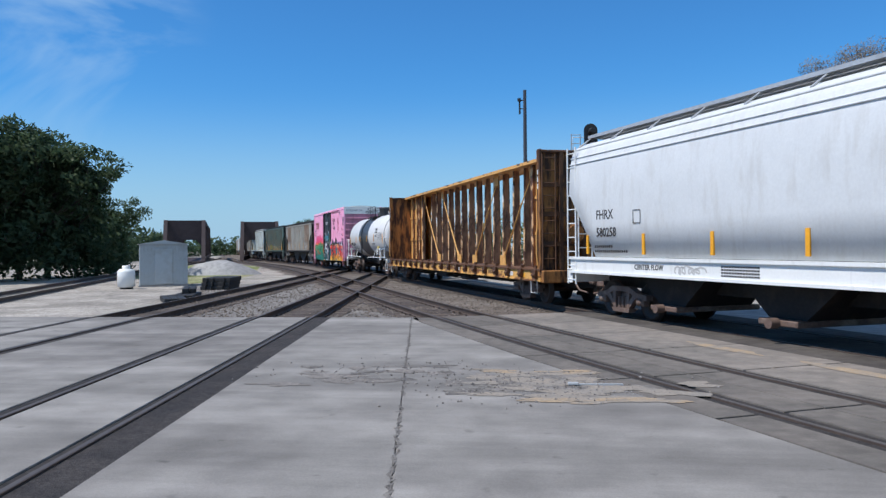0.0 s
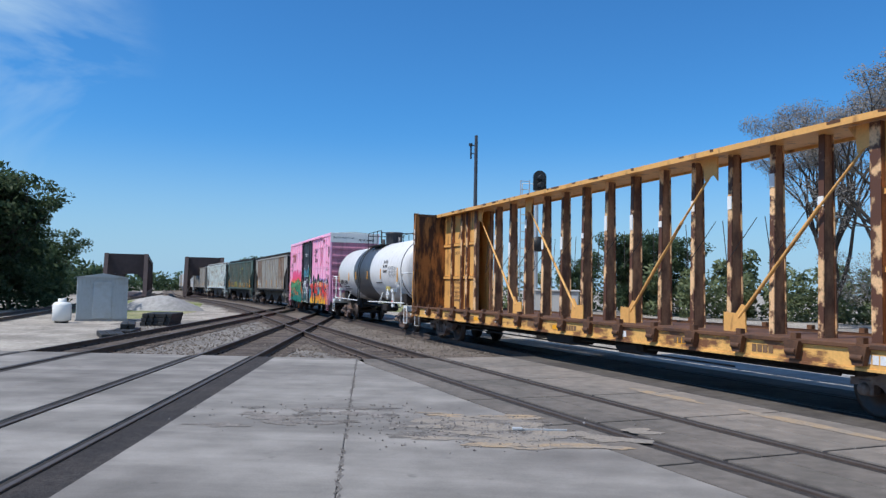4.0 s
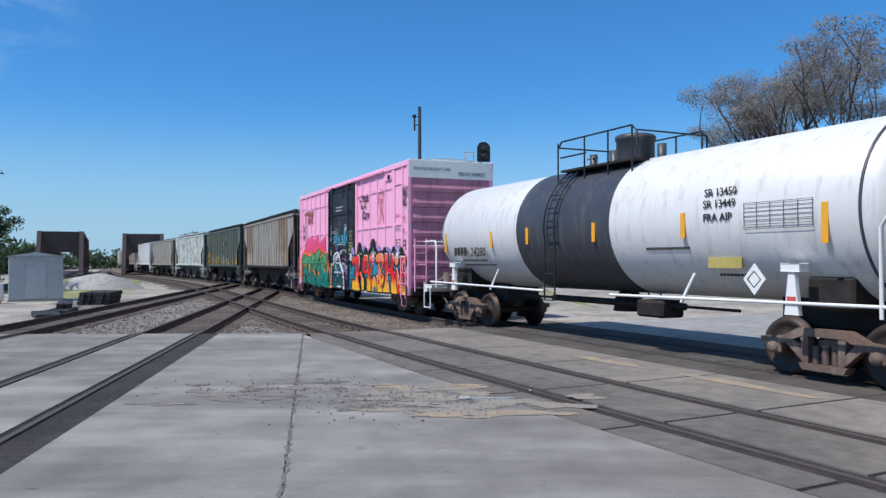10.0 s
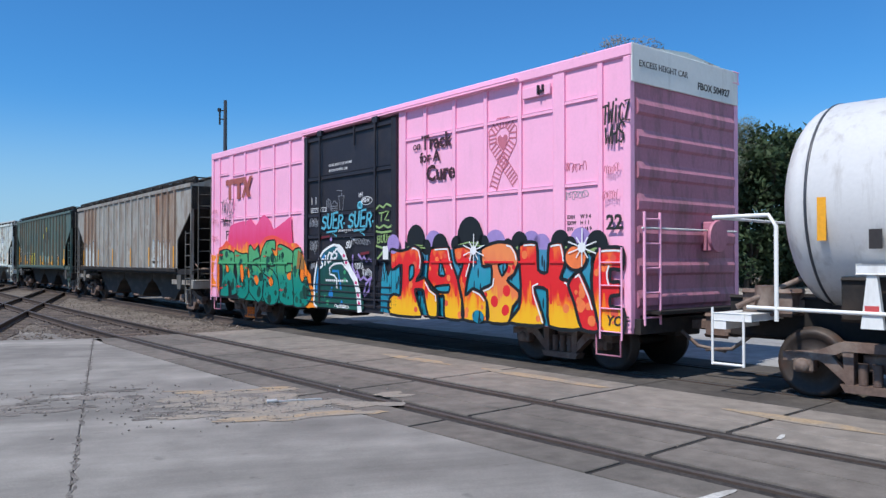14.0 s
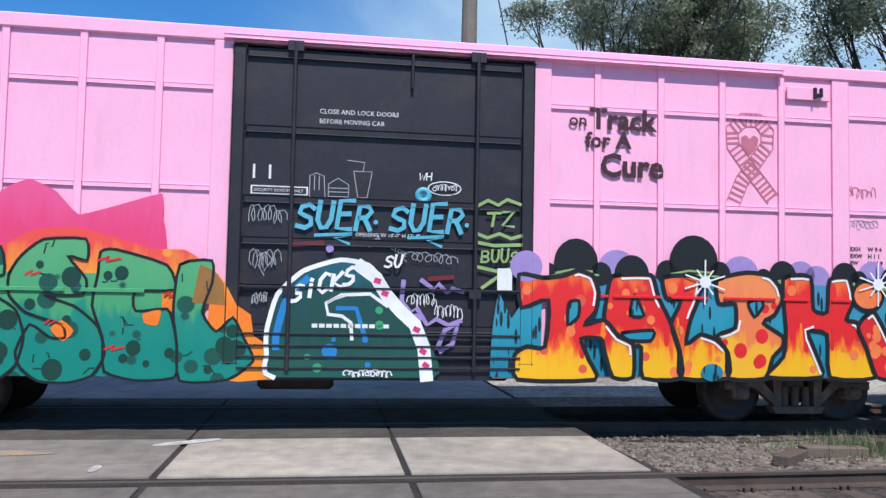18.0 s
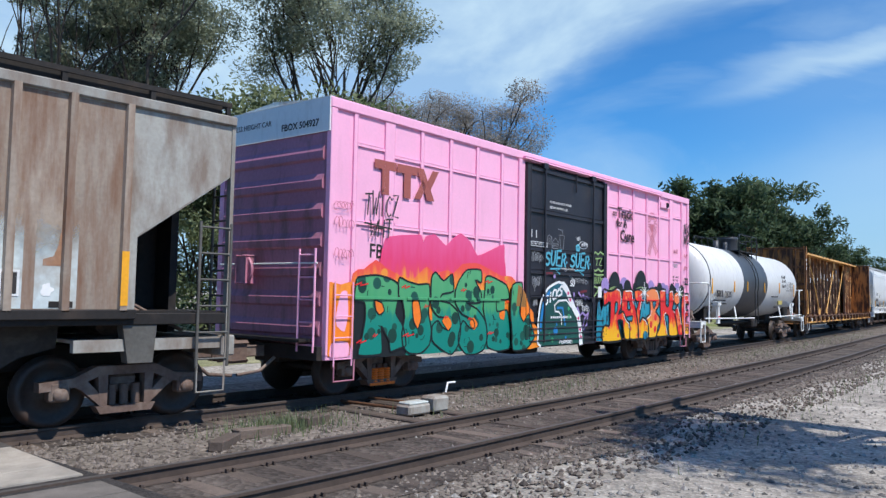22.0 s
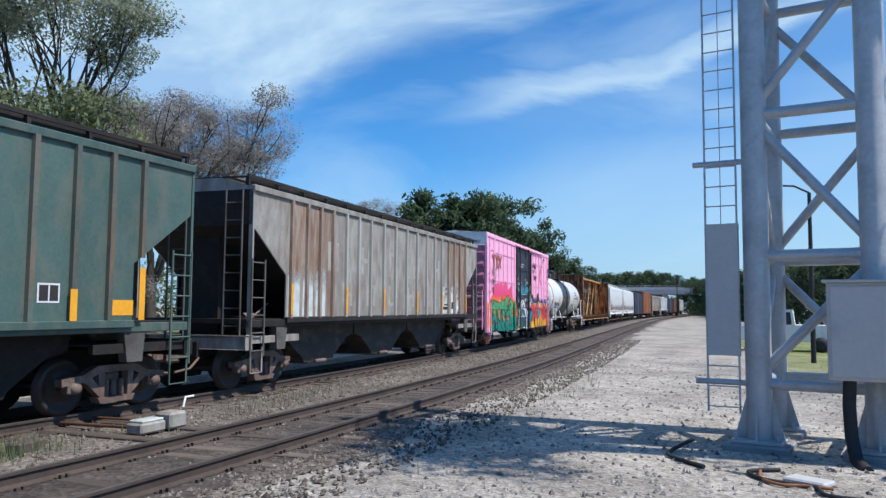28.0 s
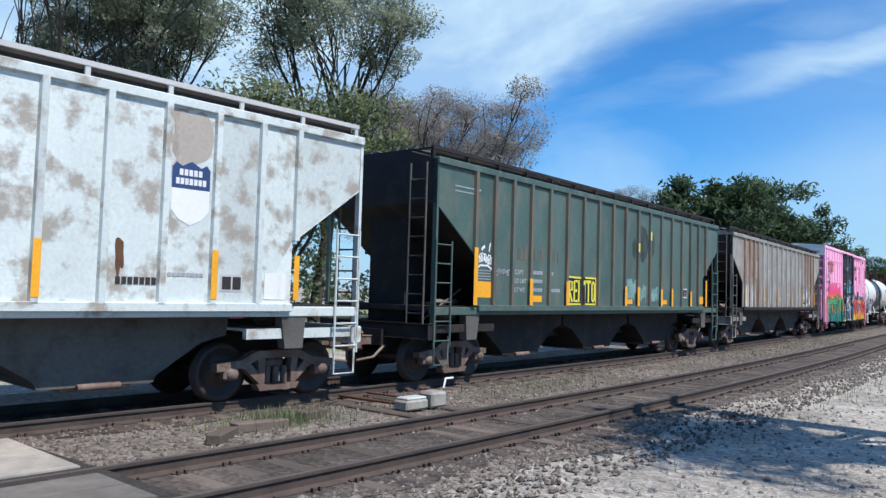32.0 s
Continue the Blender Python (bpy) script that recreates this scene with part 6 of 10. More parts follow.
def boxcar(car):
    HX, W = 8.0, 1.5
    for y in (-W, W):
        sg = -1 if y < 0 else 1
        for xa, xb in ((-HX, -2.0), (2.0, HX)):
            p = part("side_panel", Mesh().box(xa, xb, y, y - sg * 0.06, 0.85, 5.0), M_PINK, car)
            inner = [2.89, 3.81, 4.72, 5.62, 6.54, 7.42]
            for r in inner:
                x = r if xa > 0 else -r
                w = 0.13 if r == 6.54 else 0.045
                part("rib", kept(("rib", w, sg), lambda: Mesh().box(-w, w, 0, sg * 0.032, 0.95, 5.0, 0.008).data("rib", M_PINK)), None, p, at=pose(x, y, 0))
            xs = [2.0] + inner + [HX]
            for i, (a, b) in enumerate(zip(xs, xs[1:])):
                for z in (4.4, 3.1, 1.76):
                    if i == 6:
                        continue
                    z += 0.08 if i == 5 and z > 4 else 0
                    x0, x1 = (a, b) if xa > 0 else (-b, -a)
                    part("stiffener", Mesh().box(x0 + 0.05, x1 - 0.05, y, y + sg * 0.026, z - 0.035, z + 0.02, 0.006), M_PINK, p)
        part("top_chord", Mesh().box(-HX - 0.02, HX + 0.02, y + sg * 0.05, y - sg * 0.1, 5.0, 5.19, 0.02), M_PINK, car)
        part("side_sill", Mesh().box(-HX, -2.2, y + sg * 0.035, y - sg * 0.1, 0.72, 0.96, 0.015).box(2.2, HX, y + sg * 0.035, y - sg * 0.1, 0.72, 0.96, 0.015).box(-2.2, 2.2, y + sg * 0.01, y - sg * 0.1, 0.70, 0.92), M_PINK, car)
        for x in (-2.11, 2.11):
            part("door_post", Mesh().box(x - 0.12, x + 0.12, y + sg * 0.05, y - sg * 0.06, 0.85, 5.0, 0.01), M_PINK, car)
        for x in (-HX + 0.06, HX - 0.06):
            part("corner_post", Mesh().box(x - 0.07, x + 0.07, y + sg * 0.045, y - sg * 0.07, 0.8, 5.0, 0.01), M_PINK, car)
        d = part("door", Mesh().box(-1.98, 1.98, y + sg * 0.05, y - sg * 0.02, 0.9, 4.93), M_BLACK, car, "black sliding door scrawled with tags")
        m = Mesh()
        for z in (4.86, 3.88, 2.98, 2.45, 1.85, 1.35, 0.98):
            m.box(-1.8, 1.8, y + sg * 0.05, y + sg * 0.085, z - 0.05, z + 0.04, 0.012)
        part("door_rib", m, M_BLACK, d)
        for xd in (-1.9, 1.9):
            part("door_stile", Mesh().box(xd - 0.08, xd + 0.08, y + sg * 0.05, y + sg * 0.1, 0.9, 4.93, 0.02), M_BLACK, d)
        for x in (-1.2, 1.2):
            part("lock_rod", Mesh().tube([(x, y + sg * 0.12, 0.8), (x, y + sg * 0.12, 5.02)], 0.028, 8).box(x - 0.08, x + 0.08, y + sg * 0.08, y + sg * 0.14, 1.75, 1.85).box(x - 0.1, x + 0.1, y + sg * 0.06, y + sg * 0.14, 4.9, 5.03), M_BLACK, d)
        part("hand_rod", Mesh().tube([(0.32, y + sg * 0.1, 4.5), (0.32, y + sg * 0.1, 4.95)], 0.022, 6), M_BLACK, d)
        part("door_track", Mesh().box(-2.1, 5.6, y + sg * 0.04, y + sg * 0.12, 5.02, 5.07, 0.01), M_PINK_SHADED if sg > 0 else M_PINK, car)
    roof = Mesh().prism([(-1.5, 5.17), (0, 5.3), (1.5, 5.17), (1.5, 5.1), (-1.5, 5.1)], -HX, HX, "x")
    roof = part("roof", roof, M_HOPSILVER, car, "weathered bare metal roof")
    for i in range(12):
        part("roof_rib", kept("boxroofrib", lambda: Mesh().prism([(-1.46, 5.2), (0, 5.33), (1.46, 5.2), (1.46, 5.16), (0, 5.28), (-1.46, 5.16)], -0.03, 0.03, "x").data("roof_rib", M_HOPSILVER)), None, roof, at=pose(-7.3 + i * 1.33, 0, 0))
    for sg in (-1, 1):
        x = sg * HX
        e = part("end_wall", Mesh().box(x, x - sg * 0.06, -1.45, 1.45, 0.85, 5.08), M_PINK_SHADED, car, "corrugated pink end wall, coloured mauve for shade")
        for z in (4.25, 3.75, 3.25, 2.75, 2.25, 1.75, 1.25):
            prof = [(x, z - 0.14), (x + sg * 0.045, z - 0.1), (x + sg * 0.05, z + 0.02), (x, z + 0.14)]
            part("corrugation", Mesh().prism(prof, -1.38, 1.38), M_PINK_SHADED, e)
        part("end_panel", Mesh().box(x, x + sg * 0.03, -1.52, 1.52, 4.6, 5.2, 0.008), M_WHITE, car, "white panel across the top of the end")
        lettering("EXCESS HEIGHT CAR", 0.14, M_TEXT, car, x + sg * 0.034, -1.35 if sg > 0 else 1.35, 4.86, face=2 if sg > 0 else 3)
        lettering("FBOX 504927", 0.17, M_TEXT, car, x + sg * 0.034, 0.25 if sg > 0 else -0.25, 4.72, face=2 if sg > 0 else 3, bold=0.003)
        ladder(car, x + sg * 0.12, -1.15, 0.85, 2.6, 0.4, M_PINK, "y", "end_ladder")
        ladder(car, x - sg * 0.33, -1.6, 0.62, 2.05, 0.42, M_PINK, "x", "side_ladder", 0.36, 0.011)
        part("grab_rail", Mesh().tube([(x + sg * 0.12, -1.4, 2.35), (x + sg * 0.12, 1.3, 2.35)], 0.016, 6), M_WHITE, car)
        part("end_platform", Mesh().box(x, x + sg * 0.3, -1.2, 1.2, 1.02, 1.07).box(x, x + sg * 0.12, -1.45, 1.45, 0.72, 0.95), M_UNDER, car)
        part("sill_step", Mesh().tube([(x - sg * 0.2, -1.52, 0.8), (x - sg * 0.2, -1.52, 0.36), (x - sg * 0.68, -1.52, 0.36), (x - sg * 0.68, -1.52, 0.8)], 0.018, 6), M_PINK_SHADED, car)
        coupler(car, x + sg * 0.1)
        part("hand_brake", Mesh().lathe([(0, 0.26), (0.03, 0.28), (0.06, 0.26)], (x + sg * 0.18, 0.55, 2.25), "x", 18).box(x, x + sg * 0.2, 0.4, 0.7, 2.0, 2.5, 0.02), M_PINK_SHADED, car)
        truck(car, sg * 6.15, orange=sg < 0, turning=True)
    part("floor_frame", Mesh().box(-HX, HX, -1.3, 1.3, 0.92, 1.0).box(-HX, HX, -0.35, 0.35, 0.62, 0.92, 0.02).box(-1.6, -0.6, -1.1, -0.5, 0.5, 0.9, 0.05).box(0.3, 2.2, 0.3, 0.9, 0.45, 0.9, 0.1), M_UNDER, car)
    sprayed_side(car)


# ---------------------------------------------------------------- tank car
def tank_car(car):
    R, ZC, HL, BL, BR = 1.45, 2.6, 6.75, -2.5, 1.15
    head = [(HL + 0.02, R - 0.02)] + [(HL + 0.02 + 0.5 * math.sin(a), (R - 0.02) * math.cos(a) ** 0.55) for a in [math.pi / 2 * k / 9 for k in range(1, 10)]]
    tip = head[:-1] + [(HL + 0.52, 0.001)]
    part("tank_shell", Mesh().lathe([(BR, R), (HL, R)] + tip, (0, 0, ZC), "x", 56), M_TANKWHITE, car, "white tank shell streaked with grime")
    part("tank_shell", Mesh().lathe([(-a, r) for a, r in [(-BL, R), (HL, R)] + tip], (0, 0, ZC), "x", 56), M_TANKWHITE, car, "white tank shell streaked with grime")
    part("tank_band", Mesh().lathe([(BL, R + 0.003), (BR, R + 0.003)], (0, 0, ZC), "x", 56), M_TANKGREY, car, "dark grey band round the middle of the tank")
    for x in (-HL, BL, BR, HL):
        part("weld_seam", Mesh().lathe([(x - 0.02, R), (x - 0.01, R + 0.008), (x + 0.01, R + 0.008), (x + 0.02, R)], (0, 0, ZC), "x", 56), M_TANKGREY, car)
    for sg in (-1, 1):
        part("stub_sill", Mesh().box(sg * 4.6, sg * 8.2, -0.5, 0.5, 0.75, 1.3, 0.04), M_UNDER, car)
        part("saddle", Mesh().box(sg * 5.6, sg * 6.4, -1.1, 1.1, 1.1, 1.6, 0.04), M_UNDER, car)
    part("bottom_outlet", Mesh().lathe([(0, 0.35), (0.3, 0.3), (0.5, 0.16)], (0, 0, 0.72), "z", 14).box(-2.4, 2.2, -0.5, -0.3, 0.86, 1.0, 0.03).box(1.2, 2.0, -0.8, -0.2, 0.7, 1.05, 0.05).tube([(-3.5, -0.6, 0.95), (3.8, -0.6, 0.95)], 0.03, 6), M_UNDER, car)
    # dome fittings and their railing
    part("manway", Mesh().lathe([(0, 0.42), (0.55, 0.42), (0.58, 0.45), (0.66, 0.45), (0.7, 0.4), (0.72, 0.0)], (0.25, 0, ZC + R - 0.1), "z", 22), M_TANKGREY, car, "dark grey manway dome")
    for vx, vy, vr, vh in ((-0.75, 0.2, 0.12, 0.5), (-0.95, -0.25, 0.09, 0.4), (1.0, 0.1, 0.1, 0.42)):
        part("valve", Mesh().lathe([(0, vr), (vh, vr), (vh, 0.0)], (vx, vy, ZC + R - 0.1), "z", 12), M_TANKGREY, car)
    part("top_platform", Mesh().box(-1.3, 1.35, -0.95, -0.55, ZC + R - 0.12, ZC + R - 0.07).box(-1.3, 1.35, 0.55, 0.95, ZC + R - 0.12, ZC + R - 0.07), M_UNDER, car)
    r = Mesh()
    z0, z1 = ZC + R - 0.15, ZC + R + 0.6
    for y in (-0.95, 0.95):
        r.tube([(-1.4, y, z1 - 0.15), (-1.25, y, z1), (1.3, y, z1), (1.45, y, z1 - 0.15), (1.45, y, z0 + 0.1)], 0.022, 6)
        r.tube([(-1.3, y, (z0 + z1) / 2), (-0.3, y, (z0 + z1) / 2)], 0.018, 6)
        for x in (-1.4, -0.35, 0.5, 1.3):
            r.tube([(x, y, z0 - 0.25), (x, y, z1 - 0.02)], 0.02, 6)
    for x in (-1.4, 1.45):
        r.tube([(x, -0.95, z1 - 0.12), (x, 0.95, z1 - 0.12)], 0.02, 6)
    part("safety_railing", r, M_SIGNAL, car, "dark tubular railing round the dome")
    for sg in (-1, 1):
        lad = Mesh()
        for x in (-1.12, -0.7):
            lad.tube([(x, sg * math.sin(a) * (R + 0.1), ZC + math.cos(a) * (R + 0.1)) for a in [0.45 + 1.35 * k / 8 for k in range(9)]] + [(x, sg * (R + 0.08), 0.95)], 0.022, 6)
        for k in range(12):
            z = 0.95 + 0.3 * k
            y = R + 0.09 if z < ZC else math.sqrt(max(0.1, (R + 0.1) ** 2 - (z - ZC) ** 2))
            lad.tube([(-1.12, sg * y, z), (-0.7, sg * y, z)], 0.014, 6)
        part("side_ladder", lad, M_SIGNAL, car)
        hr = Mesh().tube([(-7.5, sg * 1.5, 1.22), (-1.2, sg * 1.5, 1.16)], 0.028, 6).tube([(1.25, sg * 1.5, 1.16), (7.5, sg * 1.5, 1.22)], 0.028, 6)
        for x in (-3.75, 3.3):
            hr.tube([(x, sg * 1.5, 1.1), (x + 0.2, sg * 1.36, 1.62)], 0.03, 6)
        part("handrail", hr, M_WHITE, car, "white tubular handrail along the tank")
        for x in (-5.95, 5.65):
            bk = part("bolster_bracket", Mesh().prism([(x - 0.13, 1.02), (x + 0.13, 1.02), (x + 0.05, 1.72), (x - 0.05, 1.72)], sg * 1.42, sg * 1.5).box(x - 0.17, x + 0.17, sg * 1.34, sg * 1.52, 1.68, 1.8, 0.01), M_WHITE, car, "white bracket with a red mark")
            part("red_mark", Mesh().box(x - 0.08, x + 0.08, sg * 1.502, sg * 1.505, 1.18, 1.3), M_REDFLAG, bk)
    for sg in (-1, 1):
        x = sg * 8.0
        part("end_sill", Mesh().box(x - sg * 0.55, x, -1.5, 1.5, 1.02, 1.12, 0.01).box(x - sg * 0.2, x, -1.5, 1.5, 0.9, 1.02), M_WHITE, car, "white end platform sill")
        fr = Mesh()
        for y in (-1.5, 1.5):
            fr.tube([(x - sg * 0.9, y, 1.05), (x - sg * 0.9, y, 2.3), (x - sg * 0.8, y, 2.45), (x, y * 0.98, 2.45)], 0.03, 8)
            fr.tube([(x, y, 0.4), (x, y, 1.2)], 0.02, 6).tube([(x - sg * 0.45, y, 0.4), (x - sg * 0.45, y, 1.1)], 0.02, 6).tube([(x, y, 0.42), (x - sg * 0.45, y, 0.42)], 0.02, 6)
        fr.tube([(x, -1.47, 2.45), (x, 1.47, 2.45)], 0.024, 6)
        part("end_railing", fr, M_WHITE, car, "white tubular end railing")
        part("brake_gear", Mesh().box(x - sg * 0.8, x - sg * 0.2, -0.9, -0.5, 1.12, 1.4, 0.05).lathe([(0, 0.16), (0.3, 0.16)], (x - sg * 0.5, -0.9, 1.2), "z", 12).tube([(x - sg * 0.2, -1.2, 1.2), (x - sg * 0.9, -0.7, 1.6)], 0.04, 6), M_TRUCK, car)
        coupler(car, x)
        truck(car, 5.85 if sg > 0 else -6.05, turning=True)
    S = lambda z: -math.sqrt(R * R - (z - ZC) ** 2) - 0.006
    lettering("24280", 0.34, M_TEXT, car, -4.98, S(2.32) - 0.012, 1.98, bold=0.005)
    bars(car, -6.0, S(2.3) - 0.008, 1.99, 4, 0.15, 0.24, M_TEXT, 0.35)
    for x, z, n, w, h in ((-5.8, 1.84, 16, 0.07, 0.06), (-5.8, 1.72, 20, 0.07, 0.05), (2.2, 2.05, 18, 0.05, 0.05)):
        bars(car, x, S(z + h / 2) + 0.001, z, n, w, h, M_TEXT, 0.32)
    for i, (tx, z) in enumerate((("SR 13450", 2.95), ("SR 13449", 2.75), ("FRA AIP", 2.52))):
        lettering(tx, 0.19, M_TEXT, car, 3.8, S(z) - 0.012, z, bold=0.003)
    m = Mesh()
    for k in range(7):
        m.box(4.7, 6.0, S(2.6) - 0.004, S(2.6), 2.35 + k * 0.07, 2.358 + k * 0.07)
    for k in range(6):
        m.box(4.7 + k * 0.26, 4.708 + k * 0.26, S(2.6) - 0.004, S(2.6), 2.35, 2.78)
    part("stencil_table", m, M_TEXT, car)
    for x, z, h in ((-6.6, 2.1, 0.55), (-3.85, 2.2, 0.42), (-2.05, 2.25, 0.4), (0.6, 2.25, 0.4), (3.25, 2.25, 0.45), (6.15, 2.1, 0.6)):
        part("reflector_strip", Mesh().box(x, x + 0.11, S(z + h / 2) - 0.016, S(z + h / 2), z, z + h), M_REFLECT, car, "yellow reflector strip")
    part("yellow_notice", Mesh().box(3.75, 4.5, S(1.85) - 0.05, S(1.85) - 0.02, 1.72, 1.9), M_DULLYELLOW, car, "grimy yellow notice with bars of writing")
    bars(car, 3.8, S(1.6) - 0.01, 1.58, 9, 0.06, 0.07, M_TEXT, 0.3)
    for sg in (1,):
        lettering("24280", 0.24, M_TEXT, car, HL + 0.64, 0.05, 3.0, face=2, bold=0.004)
    for x, y, fc in ((5.0, -1.56, -1),):
        p = part("placard_holder", Mesh().prism([(x, 1.3), (x + 0.22, 1.55), (x, 1.8), (x - 0.22, 1.55)], y, y + 0.02), M_WHITE, car, "white diamond placard holder")
        part("placard_mark", Mesh().stroke([(x - 0.13, 1.55), (x, 1.68), (x + 0.13, 1.55), (x, 1.42), (x - 0.13, 1.55)], 0.02, y), M_TEXT, p)
    part("placard_holder", Mesh().prism([(0.75, 1.55), (0.97, 1.8), (0.75, 2.05), (0.53, 1.8)], HL + 0.6, HL + 0.63, "x"), M_WHITE, car, "white diamond placard holder")


# ---------------------------------------------------------------- centre-beam flat car
def centre_beam(car):
    HX, PITCH, EDGE = 11.6, 1.14, 8.1
    part("deck", Mesh().box(-HX, HX, -1.42, 1.42, 1.0, 1.1, 0.01), M_BROWNRUST, car)
    part("centre_sill", Mesh().box(-HX, HX, -0.35, 0.35, 0.55, 1.0), M_UNDER, car)
    for sg in (-1, 1):
        part("side_sill", Mesh().box(-HX, HX, sg * 1.45, sg * 1.38, 0.78, 1.1, 0.012).box(-HX, HX, sg * 1.48, sg * 1.38, 0.76, 0.8), M_SILL, car, "dented yellow side sill with rust")
        part("sill_cap", Mesh().box(-HX, HX, sg * 1.5, sg * 1.36, 1.08, 1.15, 0.01), M_BROWNRUST, car)
        for i in range(19):
            x = -HX + 0.7 + i * 1.23
            part("winch", kept(("winch", sg), lambda: Mesh().prism([(-0.16, 1.12), (0.16, 1.12), (0.09, 0.84), (-0.09, 0.84)], sg * 1.45, sg * 1.56).lathe([(-0.1, 0.05), (0.1, 0.05)], (0, sg * 1.55, 0.95), "x", 10).box(-0.06, 0.06, sg * 1.4, sg * 1.5, 1.14, 1.24).data("winch", M_BROWNRUST)), None, car, at=pose(x, 0, 0))
    part("top_chord", Mesh().prism([(-0.62, 4.74), (-0.62, 4.63), (-0.58, 4.63), (-0.58, 4.68), (0.58, 4.68), (0.58, 4.63), (0.62, 4.63), (0.62, 4.74), (0.3, 4.78), (-0.3, 4.78)], -HX + 0.3, HX - 0.3, "x"), M_YELLOW, car, "yellow top chord with chipped edges")
    rng = random.Random(8)
    for i in range(34):
        x = rng.uniform(-HX + 0.5, HX - 0.5)
        part("rust_chip", Mesh().box(x, x + rng.uniform(0.08, 0.3), -0.624, -0.621, 4.68 + rng.uniform(0, 0.03), 4.742), M_BROWNRUST, car)

    # posts: a dark web that tapers upward between two chipped flanges
    def web():
        m = Mesh()
        m.prism([(-0.14, 1.1), (0.14, 1.1), (0.09, 4.68), (-0.09, 4.68)], -0.035, 0.035, "x")
        return m.data("post", M_BROWNPAINT)

    def flange(sg):
        a, b = 0.165, 0.115
        v = [(x, sg * y, z) for x, y, z in ((-0.06, a, 1.1), (0.06, a, 1.1), (0.06, b, 4.68), (-0.06, b, 4.68), (-0.06, a - 0.025, 1.1), (0.06, a - 0.025, 1.1), (0.06, b - 0.025, 4.68), (-0.06, b - 0.025, 4.68))]
        return Mesh().add(v, [(0, 1, 2, 3), (4, 7, 6, 5), (0, 4, 5, 1), (1, 5, 6, 2), (2, 6, 7, 3), (3, 7, 4, 0)]).data("post_flange", M_CHIPPED)

    def post(x):
        p = part("post", kept("beampost", web), None, car, "rust-brown post with chipped yellow flanges", at=pose(x, 0, 0))
        for sg in (-1, 1):
            part("post_flange", kept(("beamflange", sg), lambda: flange(sg)), None, p)
        return p

    xs = [(k - 6) * PITCH for k in range(13)]
    for i, x in enumerate(xs):
        p = post(x)
        for k in range(rng.randint(1, 2)):
            z = rng.uniform(2.9, 3.9)
            y = 0.167 - 0.05 * (z - 1.1) / 3.58
            part("white_tape", Mesh().box(-0.06, 0.06, -y - 0.012, -y, z, z + rng.uniform(0.12, 0.3)), M_WHITE, p)
    for sg in (-1, 1):
        for k, (xa, xb) in enumerate(((EDGE - 0.15, 4.95), (4.2, 1.3))):
            for y in (-0.25,):
                part("diagonal_brace", Mesh().tube([(sg * xa, y * 0.9, 4.4), (sg * (xa * 0.66 + xb * 0.34), y, 3.4)], 0.024, 6).tube([(sg * (xa * 0.66 + xb * 0.34), y, 3.4), (sg * xb, y, 1.38)], 0.036, 6), M_YELLOW, car)
                part("gusset", Mesh().prism([(sg * (xb - 0.42), 1.1), (sg * (xb + 0.2), 1.1), (sg * (xb + 0.16), 1.62), (sg * (xb + 0.08), 1.64), (sg * (xb - 0.08), 1.46), (sg * (xb - 0.42), 1.48)], y - 0.015, y + 0.015), M_YELLOW, car, "pale yellow gusset plate")
                part("gusset", Mesh().prism([(sg * (xa + 0.15), 4.66), (sg * (xa - 0.42), 4.66), (sg * (xa - 0.28), 4.45), (sg * (xa - 0.24), 4.2), (sg * (xa + 0.02), 4.3), (sg * (xa + 0.15), 4.16)], y - 0.015, y + 0.015), M_YELLOW, car, "pale yellow gusset plate")
    for i, x in enumerate(xs[:-1]):
        part("tie_down_cable", Mesh().tube([(x + 0.1, -0.4, 3.3), (x + PITCH * 0.55, -0.75, 2.4)], 0.008, 4), M_UNDER, car)
        part("tie_down_cable", Mesh().tube([(x + PITCH - 0.1, -0.4, 3.3), (x + PITCH * 0.5, -0.75, 2.4)], 0.008, 4), M_UNDER, car)
    for sg in (-1, 1):
        x = sg * HX
        bh = part("bulkhead", Mesh().box(x - sg * 0.22, x - sg * 0.15, -1.38, 1.38, 1.1, 4.68), M_YELLOWRUST, car, "tall end bulkhead stained dark with rust")
        for y in (-1.43, 1.43):
            part("bulkhead_cheek", Mesh().box(x - sg * 0.24, x - sg * 0.02, y - 0.05, y + 0.05, 0.9, 4.76, 0.02), M_YELLOWRUST, bh, "rusted yellow corner stile with white marks")
        part("bulkhead_cap", Mesh().box(x - sg * 0.24, x - sg * 0.02, -1.38, 1.38, 4.66, 4.74, 0.02), M_BROWNRUST, bh)
        for y in (-0.75, 0, 0.75):
            part("bulkhead_post", Mesh().box(x - sg * 0.15, x - sg * 0.03, y - 0.06, y + 0.06, 1.1, 4.7), M_BROWNRUST, bh)
        for z in (1.9, 2.8, 3.7):
            part("bulkhead_beam", Mesh().box(x - sg * 0.15, x - sg * 0.06, -1.38, 1.38, z - 0.07, z + 0.07), M_BROWNRUST, bh)
        for k in range(3):
            part("corner_mark", Mesh().box(min(x - sg * 0.17, x - sg * 0.1), max(x - sg * 0.17, x - sg * 0.1), -1.486, -1.481, 3.55 + 0.22 * k, 3.7 + 0.22 * k), M_WHITE, bh)
        part("corner_bar", Mesh().tube([(x - sg * 0.16, -1.5, 1.3), (x - sg * 0.16, -1.53, 1.6), (x - sg * 0.16, -1.53, 2.1), (x - sg * 0.16, -1.5, 2.5)], 0.025, 6), M_YELLOW, bh)
        xa, xb = x - sg * 0.22, sg * EDGE
